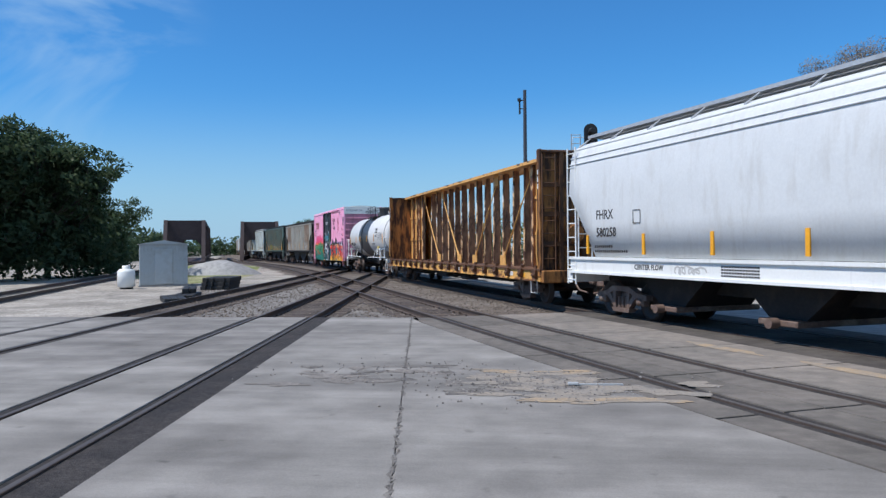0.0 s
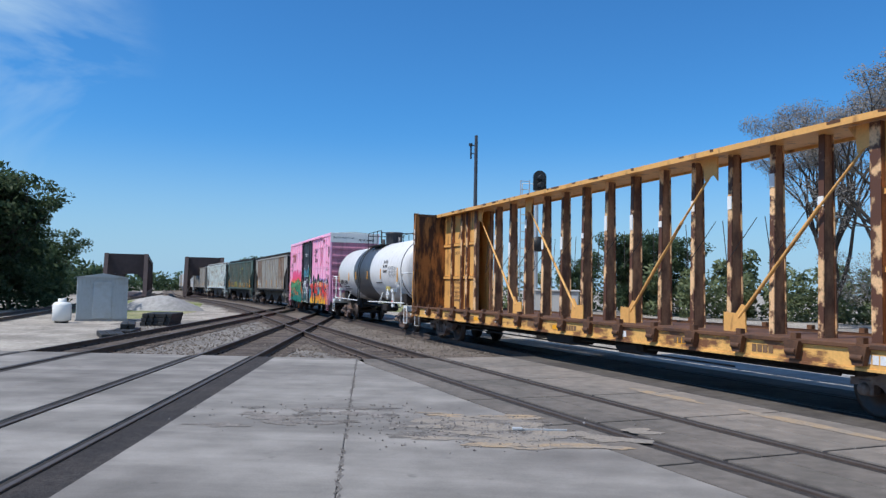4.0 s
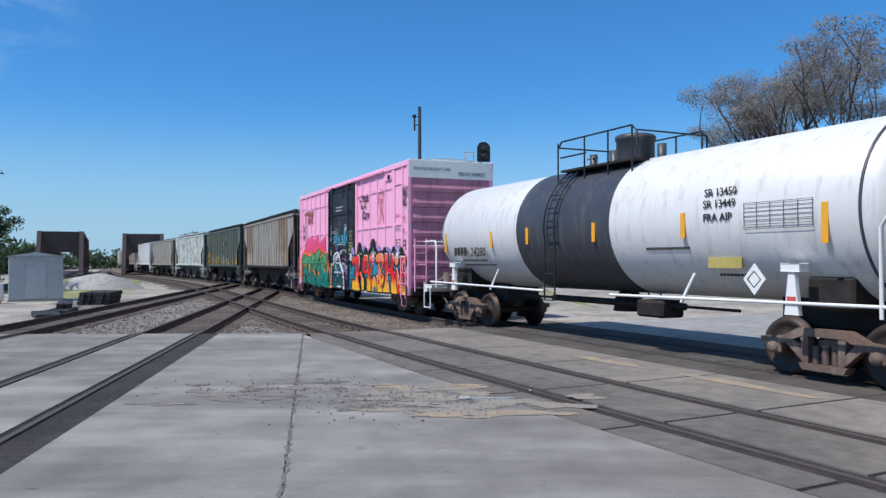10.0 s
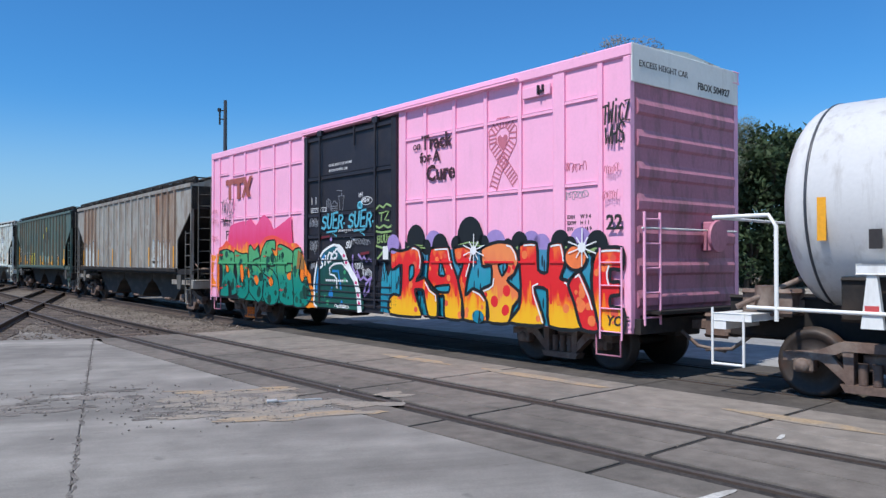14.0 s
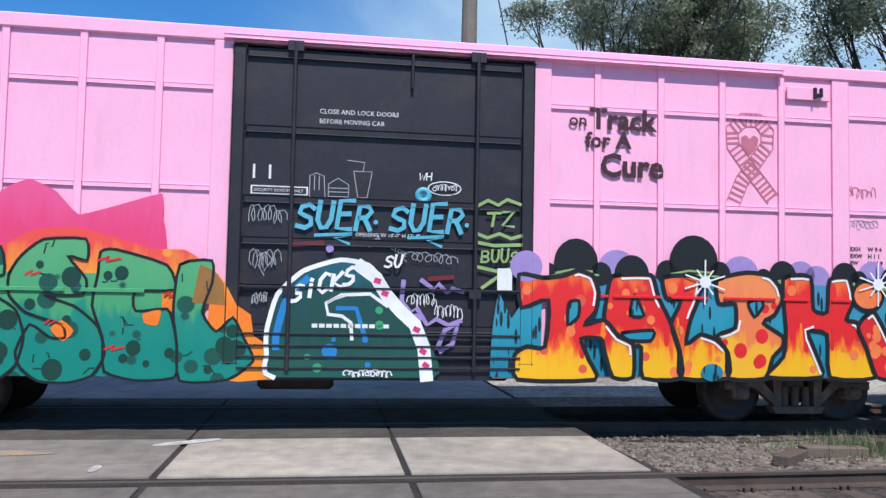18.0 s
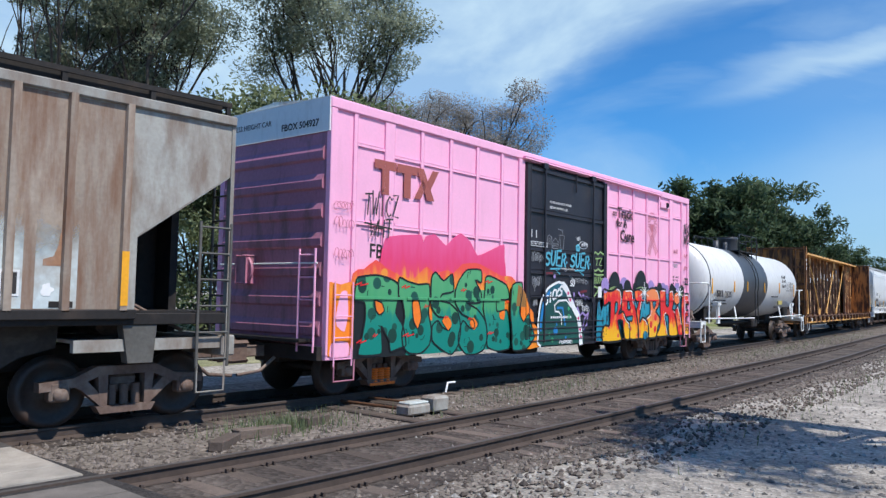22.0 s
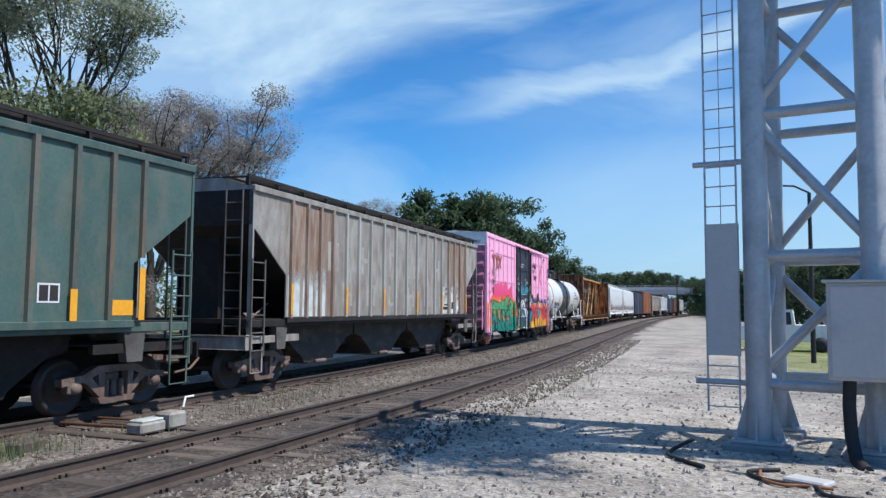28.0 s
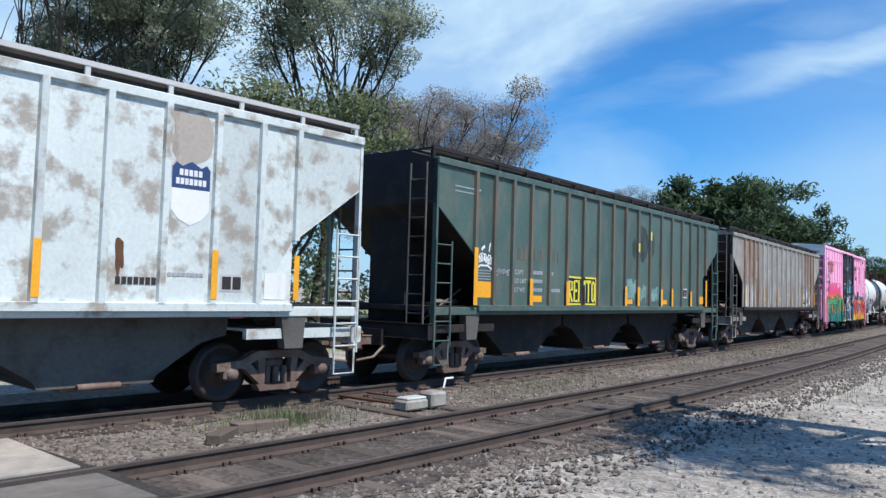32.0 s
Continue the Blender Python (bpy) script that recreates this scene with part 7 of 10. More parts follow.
        for y in (-0.2, 0.2):
            s2 = -1 if y < 0 else 1
            p = part("end_panel", Mesh().box(min(xa, xb), max(xa, xb), y - 0.015, y + 0.015, 1.1, 4.66), M_YELLOW, car, "yellow end panel with stencilled notices")
            for xx, w in ((10.4, 0.05), (9.42, 0.05), (8.9, 0.06), (EDGE, 0.08)):
                part("batten", Mesh().box(sg * xx - w, sg * xx + w, y + s2 * 0.015, y + s2 * 0.12, 1.1, 4.64, 0.01), M_BROWNPAINT, p)
                part("batten_edge", Mesh().box(sg * xx - w - 0.02, sg * xx + w + 0.02, y + s2 * 0.12, y + s2 * 0.14, 1.1, 4.64), M_CHIPPED, p)
            for z in (2.28, 3.52):
                part("panel_rail", Mesh().box(min(xa, xb), max(xa, xb), y + s2 * 0.015, y + s2 * 0.06, z - 0.05, z + 0.05, 0.01), M_YELLOW, p)
        c = sg * 9.9 - 0.42
        for k, (tx, z, sz) in enumerate((("SAFETY FIRST", 3.15, 0.16), ("WARNING!", 2.04, 0.17), ("DO NOT MOVE CAR", 1.84, 0.13), ("UNTIL DOWNS", 1.68, 0.13), ("ARE SECURED", 1.52, 0.13))):
            lettering(tx, sz, M_STENCIL, car, c, -0.218, z)
        bars(car, c, -0.216, 1.37, 9, 0.07, 0.09, M_STENCIL, 0.3)
        part("emblem_bar", Mesh().prism([(sg * 9.9 - 0.1, 3.75), (sg * 9.9 + 0.02, 3.75), (sg * 9.9 + 0.26, 4.2), (sg * 9.9 + 0.12, 4.2)], -0.216, -0.219), M_STENCIL, car)
        ladder(car, x + sg * 0.04, -1.2, 0.95, 4.6, 0.42, M_BROWNRUST, "y", "end_ladder")
        part("end_beam", Mesh().box(x - sg * 0.1, x + sg * 0.12, -1.45, 1.45, 0.72, 1.1, 0.03), M_YELLOWRUST, car)
        part("sill_step", Mesh().tube([(x - sg * 0.3, -1.46, 0.8), (x - sg * 0.3, -1.46, 0.4), (x - sg * 0.8, -1.46, 0.4), (x - sg * 0.8, -1.46, 0.8)], 0.02, 6), M_GALV, car)
        part("hand_brake", Mesh().lathe([(0, 0.26), (0.03, 0.28), (0.06, 0.26)], (x + sg * 0.06, -0.35, 2.2), "x", 18).box(x - sg * 0.1, x + sg * 0.05, -0.5, -0.2, 1.9, 2.5, 0.02), M_YELLOWRUST, car)
        coupler(car, x)
        truck(car, sg * 9.4, turning=True)
    part("brake_piping", Mesh().tube([(-8, -1.0, 0.62), (8, -1.0, 0.62)], 0.03, 6).tube([(-6, -1.3, 0.55), (6, -1.3, 0.55)], 0.02, 6).box(-1.0, 0.3, -1.3, -0.6, 0.5, 0.8, 0.05).box(2.0, 3.0, -1.2, -0.6, 0.48, 0.78, 0.1), M_UNDER, car)
    for i in range(10):
        bars(car, -10.2 + i * 2.1, -1.452, 0.87, 4, 0.1, 0.13, M_STENCIL if i % 3 else M_TEXTW, 0.25)
    for xr in (-10.3, -5.6, -0.4, 4.6, 9.8):
        part("reflector_strip", Mesh().box(xr, xr + 0.45, -1.455, -1.45, 0.86, 0.97), M_REFLECT, car, "yellow reflector strip")


# ---------------------------------------------------------------- covered hoppers
def running_board(car, HL, z, mat):
    data = kept(("board", HL, z, mat.name), lambda: Mesh().box(-HL, HL, 0, 0.2, z, z + 0.04).data("running_board", mat))
    for y0 in (-0.85, -0.6, -0.35, 0.15, 0.4, 0.65):
        part("running_board", data, None, car, at=pose(0, y0, 0))


def ribbed_hopper(car, mat, HL=8.3, ribs=15, roof_mat=None, top=4.35, patches=(), rails=True, turning=False, detail=True, rib_mat=None, rib_x=None, sill_mat=None, marks=None, end_mat=None):
    """Three-bay covered hopper with outside ribs."""
    W, z0 = 1.52, 1.55
    cut_x, zk, cut_z = HL - 1.45, 2.55, 3.58
    short = rib_x is not None
    rib_x = rib_x or [-HL + 0.9 + (2 * HL - 1.8) * i / (ribs - 1) for i in range(ribs)]
    for sg in (-1, 1):
        out = [(-cut_x, z0), (cut_x, z0), (cut_x, zk), (HL, cut_z), (HL, top), (-HL, top), (-HL, cut_z), (-cut_x, zk)]
        sp = part("side_sheet", Mesh().prism(out, sg * W, sg * (W - 0.03)), mat, car)
        for x in rib_x:
            zb = z0 if abs(x) < cut_x + 0.02 else zk + (abs(x) - cut_x) / (HL - cut_x) * (cut_z - zk)
            zb = round(zb, 2)
            rusty = end_mat is not None and 4.5 < abs(x) < 6.9
            part("rib", kept(("hoprib", mat.name, zb, sg, top, rusty), lambda: Mesh().prism([(-0.06, sg * W), (-0.045, sg * (W + 0.07)), (0.045, sg * (W + 0.07)), (0.06, sg * W)], zb, top - 0.02, "z").data("rib", end_mat if rusty else rib_mat or mat)), None, sp, at=pose(x, 0, 0))
        if detail and sg < 0:
            xr = [-HL] + rib_x + [HL]
            cut = lambda x: z0 + 0.03 if abs(x) < cut_x else zk + 0.03 + (abs(x) - cut_x) / (HL - cut_x) * (cut_z - zk)
            for xa, xb in zip(xr, xr[1:]):
                kx = [xa + 0.05, xb - 0.05]
                low = [(kx[0], cut(kx[0])), (kx[1], cut(kx[1]))]
                if kx[0] < cut_x < kx[1]:
                    low[1:1] = [(cut_x, z0 + 0.03), (cut_x, zk + 0.03)]
                if kx[0] < -cut_x < kx[1]:
                    low[1:1] = [(-cut_x, zk + 0.03), (-cut_x, z0 + 0.03)]
                c0 = (xa + xb) / 2
                part("side_panel", Mesh().prism([(x - c0, z) for x, z in low] + [(kx[1] - c0, top - 0.06), (kx[0] - c0, top - 0.06)], -W, -W - 0.002), end_mat if end_mat and 4.6 < abs(c0) < 6.8 else mat, sp, at=pose(c0, 0, 0))
        part("top_rail", Mesh().box(-HL, HL, sg * (W + 0.06), sg * (W - 0.06), top - 0.04, top + 0.1, 0.015), mat, car)
        part("side_sill", Mesh().box(-HL, HL, sg * (W + 0.04), sg * (W - 0.12), z0 - 0.16, z0 + 0.03, 0.012) if not detail else Mesh().box(-cut_x, cut_x, sg * (W + 0.07), sg * (W - 0.12), z0 - 0.1, z0 + 0.03, 0.012).box(-HL, HL, sg * (W + 0.0), sg * (W - 0.12), z0 - 0.18, z0 - 0.02, 0.012), sill_mat or mat, car)
    # slope sheets, bays and outlets; near-black colour stands in for shade below
    for sg in (-1, 1):
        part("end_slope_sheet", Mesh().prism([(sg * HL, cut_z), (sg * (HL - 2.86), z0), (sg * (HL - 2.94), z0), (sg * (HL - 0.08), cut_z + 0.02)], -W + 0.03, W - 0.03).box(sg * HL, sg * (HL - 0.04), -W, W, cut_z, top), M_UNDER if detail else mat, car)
        # added dark plates fill the gap below the slope in place of shade
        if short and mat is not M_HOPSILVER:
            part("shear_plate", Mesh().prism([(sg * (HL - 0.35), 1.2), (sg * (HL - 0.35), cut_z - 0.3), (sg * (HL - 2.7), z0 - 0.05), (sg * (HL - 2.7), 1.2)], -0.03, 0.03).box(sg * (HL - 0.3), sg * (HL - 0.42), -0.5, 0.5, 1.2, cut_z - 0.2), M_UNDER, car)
    wide = HL - 2.15
    bay = 2 * wide / 3
    for i in range(3):
        c = -wide + bay * (i + 0.5)
        prof = [(c - bay / 2 + 0.01, z0), (c + bay / 2 - 0.01, z0), (c + bay / 2 - 0.06, 1.06), (c + bay / 2 - 0.5, 0.95), (c + 0.85, 0.5), (c + 0.8, 0.4), (c - 0.8, 0.4), (c - 0.85, 0.5), (c - bay / 2 + 0.5, 0.95), (c - bay / 2 + 0.06, 1.06)]
        part("hopper_bay", Mesh().prism(prof, -0.92, 0.92), M_BOLSTER if mat is M_HOPSILVER else M_BAY if end_mat else M_UNDER, car)
        part("outlet_gate", Mesh().box(c - 0.5, c + 0.5, -0.88, 0.88, 0.34, 0.44, 0.02).tube([(c - 0.3, -0.95, 0.4), (c + 0.3, -0.95, 0.4)], 0.05, 8), M_TRUCK, car)
    part("centre_sill", Mesh().box(-HL - 0.2, HL + 0.2, -0.35, 0.35, 0.72, 1.05).box(-HL, HL, -W + 0.1, W - 0.1, z0 - 0.1, z0), M_UNDER, car)
    part("roof", Mesh().prism([(-W, top + 0.05), (-0.7, top + 0.28), (0.7, top + 0.28), (W, top + 0.05), (W, top), (-W, top)], -HL, HL, "x"), roof_mat or mat, car)
    running_board(car, HL - 0.1, top + 0.32, M_WALK)
    # dark band drawn for the shaded underside of the running boards
    if detail:
        part("walkway_grating", Mesh().box(-HL + 0.1, HL - 0.1, -W + 0.22, -W + 0.26, top + 0.06, top + 0.29), M_UNDER, car)
    hatch = Mesh()
    for k in range(10):
        hatch.box(-HL + 0.9 + k * (2 * HL - 1.8) / 10, -HL + 0.9 + (k + 0.85) * (2 * HL - 1.8) / 10, -0.32, 0.12, top + 0.28, top + 0.36, 0.02)
    part("roof_hatch", hatch, roof_mat or mat, car)
    if rails:
        r = Mesh()
        k = 14
        for i in range(k + 1):
            x = -HL + 0.05 + (2 * HL - 0.1) * i / k
            r.box(x - 0.035, x + 0.035, -W + 0.12, -W + 0.16, top, top + 0.33).box(x - 0.02, x + 0.02, -W + 0.12, W - 0.12, top + 0.27, top + 0.31)
        r.box(-HL, HL, -W + 0.11, -W + 0.15, top + 0.27, top + 0.34)
        part("walkway_bracket", r, sill_mat or (M_UNDER if mat is M_HOPGREEN else M_CABINET if mat is M_HOPSILVER else M_WALK), car)
    for sg in (-1, 1):
        x = sg * HL
        ladder(car, x - sg * 0.27, -W - 0.02, 0.75, 2.85 if short else top + 0.05, 0.5, M_BOLSTER if end_mat else mat, "x", "side_ladder")
        if detail and not short:
            ladder(car, x - sg * 1.0, -W + 0.05, 0.95, 2.65, 0.42, mat, "x", "inner_ladder")
        # end ladders of the short-ladder cars are coloured darker for the shaded end
        if detail:
            ladder(car, x + sg * 0.06, -1.1, 0.9, top, 0.42, M_BOLSTER if short else mat, "y", "end_ladder")
        for yc in (-W + 0.03, W - 0.03):
            part("corner_post", Mesh().box(x - sg * 0.06, x, yc - 0.05, yc + 0.05, 0.95, top), mat, car)
        # the green car's end sill is near-black to stand for shade
        part("end_sill", Mesh().box(x - sg * 2.2, x + sg * 0.12, -W + 0.06, -W + 0.16, 1.02, 1.18).box(x - sg * 0.1, x + sg * 0.12, -W, W, 0.9, 1.2, 0.02).box(x - sg * 2.2, x + sg * 0.12, -W + 0.1, W - 0.1, 1.14, 1.18), M_UNDER if mat is M_HOPGREEN else mat, car)
        part("bolster_end", Mesh().prism([(x - sg * 1.6, z0 - 0.1), (x - sg * 1.1, z0 - 0.1), (x - sg * 1.15, 0.86), (x - sg * 1.5, 0.86)], -W + 0.02, -W + 0.2), M_BOLSTER if short else mat if detail else M_UNDER, car)
        part("sill_step", Mesh().tube([(x - sg * 0.05, -W, 0.95), (x - sg * 0.05, -W, 0.4), (x - sg * 0.5, -W, 0.4), (x - sg * 0.5, -W, 0.95)], 0.02, 6), mat, car)
        if detail:
            part("brake_gear", Mesh().box(x - sg * 1.6, x - sg * 0.9, -0.8, 0.2, 1.2, 1.6, 0.08).lathe([(0, 0.18), (0.5, 0.18)], (x - sg * 0.8, 0.4, 1.4), "x", 12).tube([(x - sg * 0.4, -0.9, 1.25), (x - sg * 1.7, -0.9, 1.9)], 0.025, 6), M_TRUCK, car)
        coupler(car, x + sg * 0.1)
        truck(car, sg * (HL - 1.3), turning=turning)
    for x0, x1, za, zb, mt in patches:
        part("overspray_patch", Mesh().prism([(x, max(za, z)) for x, z, _ in blotch((x0 + x1) / 2, za + (zb - za) * 0.35, (x1 - x0) / 2, (zb - za) * 0.68, 0, int(x0 * 10), 0, 0.12)], -W - 0.003, -W - 0.006), mt, car, "pale overspray patch")
    for x in marks if marks is not None else [-cut_x - 0.1 + (2 * cut_x + 0.2) * i / 6 for i in range(7)]:
        reflector(car, x - 0.05, z0 + 0.08, 0.48 if not short else 0.72, 0.1, -W - 0.072)


def grey_hopper(car):
    half = [0.46, 1.38, 2.32, 3.13, 3.9, 4.68, 5.36, 6.03, 6.77]
    ribbed_hopper(car, M_HOPGREY, 8.4, 16, None, 4.35, turning=True, rib_x=[-x for x in half[::-1]] + half, rib_mat=M_HOPRIB, end_mat=M_HOPBROWN, sill_mat=M_UNDER, marks=(-6.77, -3.9, -1.38, 1.38, 3.9, 6.77))
    for xa, xb, zt in ((4.12, 4.88, 3.15), (5.02, 5.53, 3.25), (5.67, 6.18, 3.15), (-6.88, -6.32, 3.1), (-6.18, -5.67, 3.2), (-5.53, -5.02, 3.1)):
        part("overspray_patch", Mesh().box(xa, xb, -1.5225, -1.525, 1.59, zt), M_PATCHFADE, car, "pale overspray fading upward")
    part("rust_patch", Mesh().prism([(5.76, 2.12), (6.1, 2.12), (6.1, 2.72), (6.04, 2.76), (5.98, 2.66), (5.93, 2.36), (5.88, 2.24), (5.76, 2.2)], -1.526, -1.528), M_RUSTMARK, car)
    part("rust_patch", Mesh().box(4.68, 4.84, -1.5225, -1.5235, 3.55, 4.22), M_RUSTMARK, car)
    part("test_panel", Mesh().box(5.08, 5.5, -1.532, -1.528, 1.74, 2.06).box(5.18, 5.34, -1.532, -1.528, 1.62, 1.72), M_TEXTW, car, "white stencil panel")
    part("test_panel_field", Mesh().box(5.11, 5.28, -1.536, -1.532, 1.77, 2.03).box(5.3, 5.47, -1.536, -1.532, 1.77, 2.03), M_TEXT, car)
    bars(car, 4.16, -1.527, 1.74, 8, 0.065, 0.11, M_TEXT, 0.3)
    bars(car, 4.28, -1.527, 1.9, 6, 0.06, 0.045, M_TEXT, 0.3)
    bars(car, 4.36, -1.527, 2.3, 3, 0.05, 0.04, M_TEXT, 0.6)
    bars(car, 4.4, -1.527, 2.5, 3, 0.04, 0.04, M_TEXT, 0.6)
    part("paint_daub", Mesh().prism([(x, z) for x, z, _ in blotch(5.82, 1.82, 0.07, 0.08, 0, 31, 0, 0.3)], -1.526, -1.53), PAINT["white"], car)
    part("rub_mark", Mesh().box(5.85, 6.14, -1.526, -1.528, 1.6, 1.68), M_UNDER, car)
    for z, x0, n, step, h in ((2.75, -4.9, 5, 2.0, 0.75), (1.85, -5.6, 7, 1.55, 0.62)):
        for k in range(n):
            x = x0 + k * step
            part("faded_bar", Mesh().box(x, x + 0.16, -1.5235, -1.52, z, z + h).box(x + 0.45, x + 0.6, -1.5235, -1.52, z, z + h).box(x + 0.17, x + 0.44, -1.5235, -1.52, z + h * (0.0, 0.42, 0.82)[k % 3], z + h * (0.18, 0.6, 1.0)[k % 3]), M_GHOST, car, "faded pale block lettering")


def green_hopper(car):
    half = [0.4, 1.25, 2.1, 2.95, 3.8, 4.65, 5.42, 6.15, 6.85]
    rx = [-x for x in half[::-1]] + half
    ribbed_hopper(car, M_HOPGREEN, 8.15, 18, M_UNDER, 4.4, turning=True, rib_mat=M_GREENRIB, rib_x=rx, marks=())
    W = -1.592
    for k, h in ((0, 1.2), (3, 0.62), (5, 0.6), (9, 0.56), (10, 0.56), (12, 0.52), (13, 0.55), (15, 0.5), (17, 0.9)):
        part("reflector_patch", Mesh().box(rx[k] - 0.075, rx[k] + 0.06, W - 0.004, W, 1.58, 1.58 + h), M_REFLECT, car, "yellow reflector patch")
    for k, z, h in ((0, 1.74, 0.34), (3, 1.66, 0.15), (9, 1.64, 0.13), (12, 1.64, 0.13), (16, 1.66, 0.26)):
        part("reflector_patch", Mesh().box(rx[k] + 0.1, rx[k] + 0.1 + (0.6 if k == 0 else 0.46), -1.529, -1.523, z, z + h), M_REFLECT, car, "yellow reflector patch")
    # yellow block tag on black, across one rib
    z0, z1 = 1.62, 2.3
    p = part("tag_panel", Mesh().box(rx[5] + 0.1, rx[6] - 0.08, -1.527, -1.523, z0, z1).box(rx[6] + 0.08, rx[7] - 0.1, -1.527, -1.523, z0, z1).box(rx[6] - 0.05, rx[6] + 0.05, W - 0.003, W, z0, z1), PAINT["black"], car, "black painted block with yellow letters")
    a, c, d = z0 + 0.08, z1 - 0.1, (z0 + z1) / 2
    x = rx[5] + 0.13
    for word in ([(x + 0.05, a), (x + 0.05, c), (x + 0.19, c - 0.03), (x + 0.19, d + 0.02), (x + 0.06, d), (x + 0.2, a)],
                 [(x + 0.45, c), (x + 0.31, c), (x + 0.31, a), (x + 0.45, a)], [(x + 0.31, d), (x + 0.42, d)],
                 [(x + 0.55, a), (x + 0.55, c)]):
        part("tag_letter", Mesh().stroke(word, 0.075, -1.528), PAINT["lemon"], p)
    part("tag_letter", Mesh().box(rx[6] - 0.045, rx[6] + 0.045, W - 0.007, W - 0.0035, c - 0.09, c + 0.03), PAINT["lemon"], p)
    x = rx[6] + 0.1
    for word in ([(x + 0.05, a), (x + 0.05, c)], [(x + 0.15, c), (x + 0.36, c)], [(x + 0.25, c), (x + 0.25, a)],
                 [(x + 0.45, a + 0.04), (x + 0.44, c - 0.06), (x + 0.51, c), (x + 0.58, c - 0.06), (x + 0.58, a + 0.04), (x + 0.51, a), (x + 0.45, a + 0.04)]):
        part("tag_letter", Mesh().stroke(word, 0.075, -1.528), PAINT["lemon"], p)
    part("tag_edge", Mesh().stroke([(rx[5] + 0.1, z1), (rx[6] - 0.08, z1 - 0.01)], 0.045, -1.528).stroke([(rx[6] + 0.08, z1), (rx[7] - 0.1, z1)], 0.045, -1.528).stroke([(rx[7] - 0.1, z0), (rx[7] - 0.1, z1)], 0.045, -1.528).stroke([(rx[5] + 0.1, z0), (rx[6] - 0.08, z0)], 0.04, -1.528).stroke([(rx[6] + 0.08, z0), (rx[7] - 0.1, z0)], 0.04, -1.528), PAINT["lemon"], p)
    # white scrawl over the first reflector, mint scrawls further on
    scribble(car, rx[0] + 0.12, 2.44, 0.54, 0.24, -1.528, PAINT["white"], 75, 7, 0.03)
    part("crown_tag", Mesh().stroke([(rx[0] + 0.1, 2.36), (rx[0] + 0.25, 2.42), (rx[0] + 0.5, 2.42), (rx[0] + 0.66, 2.34), (rx[0] + 0.68, 2.2)], 0.04, -1.528).stroke([(rx[0] + 0.28, 2.76), (rx[0] + 0.36, 2.82)], 0.06, -1.528).stroke([(rx[0] + 0.54, 2.74), (rx[0] + 0.58, 2.9)], 0.035, -1.528), PAINT["white"], car)
    for k in range(4):
        bars(car, rx[0] + 0.14, -1.527, 2.12 + k * 0.06, 7, 0.055, 0.025, M_GALV, 0.3)
    scribble(car, rx[1] + 0.14, 2.22, 0.5, 0.16, -1.528, PAINT["grey"], 71, 8, 0.022)
    for x0, w0, h0, sd, wd in ((rx[9] + 0.1, 0.66, 0.72, 72, 0.06), (rx[10] + 0.12, 0.55, 0.5, 73, 0.03), (rx[11] + 0.1, 0.6, 0.46, 74, 0.034), (rx[11] + 0.14, 0.5, 0.3, 76, 0.026)):
        scribble(car, x0, 1.7, w0, h0, -1.528, PAINT["mint"], sd, 9, wd)
    part("stencil_frame", Mesh().box(rx[14] + 0.15, rx[14] + 0.55, -1.528, -1.524, 1.86, 2.16), M_TEXTW, car)
    part("stencil_field", Mesh().box(rx[14] + 0.18, rx[14] + 0.34, -1.532, -1.528, 1.89, 2.13).box(rx[14] + 0.37, rx[14] + 0.52, -1.532, -1.528, 1.89, 2.13), M_TEXT, car)
    for k, tx in enumerate(("LT WT", "LD LMT", "CAPY")):
        lettering(tx, 0.15, M_GALV, car, rx[2] + 0.14, -1.526, 1.88 + k * 0.2, bold=0.002)
        bars(car, rx[3] + 0.16, -1.526, 1.9 + k * 0.2, 6, 0.055, 0.085, M_GALV, 0.3)
        bars(car, rx[4] + 0.12, -1.526, 1.9 + k * 0.2, (7, 0, 2)[k], 0.05, 0.085, M_GALV, 0.3)
    for x in (rx[2] + 0.25, rx[2] + 0.52, rx[3] + 0.2, rx[3] + 0.48, rx[4] + 0.15, rx[4] + 0.42):
        bars(car, x, -1.526, 2.62, 1, 0.13, 0.26, M_GREENRIB)
    for i, (cx, cz, rx2, rz2) in enumerate(((1.68, 3.42, 0.34, 0.5), (1.05, 3.25, 0.14, 0.28), (2.36, 3.4, 0.13, 0.34))):
        part("soot_mark", Mesh().prism([(x, z) for x, z, _ in blotch(cx, cz, rx2, rz2, 0, 77 + i, 0, 0.2)], -1.524, -1.528), M_SOOT, car, "dark painted-over patch")
    for x, z in ((1.25, 3.15), (2.1, 3.55)):
        part("yellow_daub", Mesh().box(x - 0.05, x + 0.05, W - 0.004, W, z, z + 0.26), PAINT["lemon"], car)
    bars(car, -7.55, -1.526, 3.98, 12, 0.06, 0.03, M_GALV, 0.25)
    bars(car, -7.55, -1.526, 3.88, 11, 0.06, 0.03, M_GALV, 0.25)


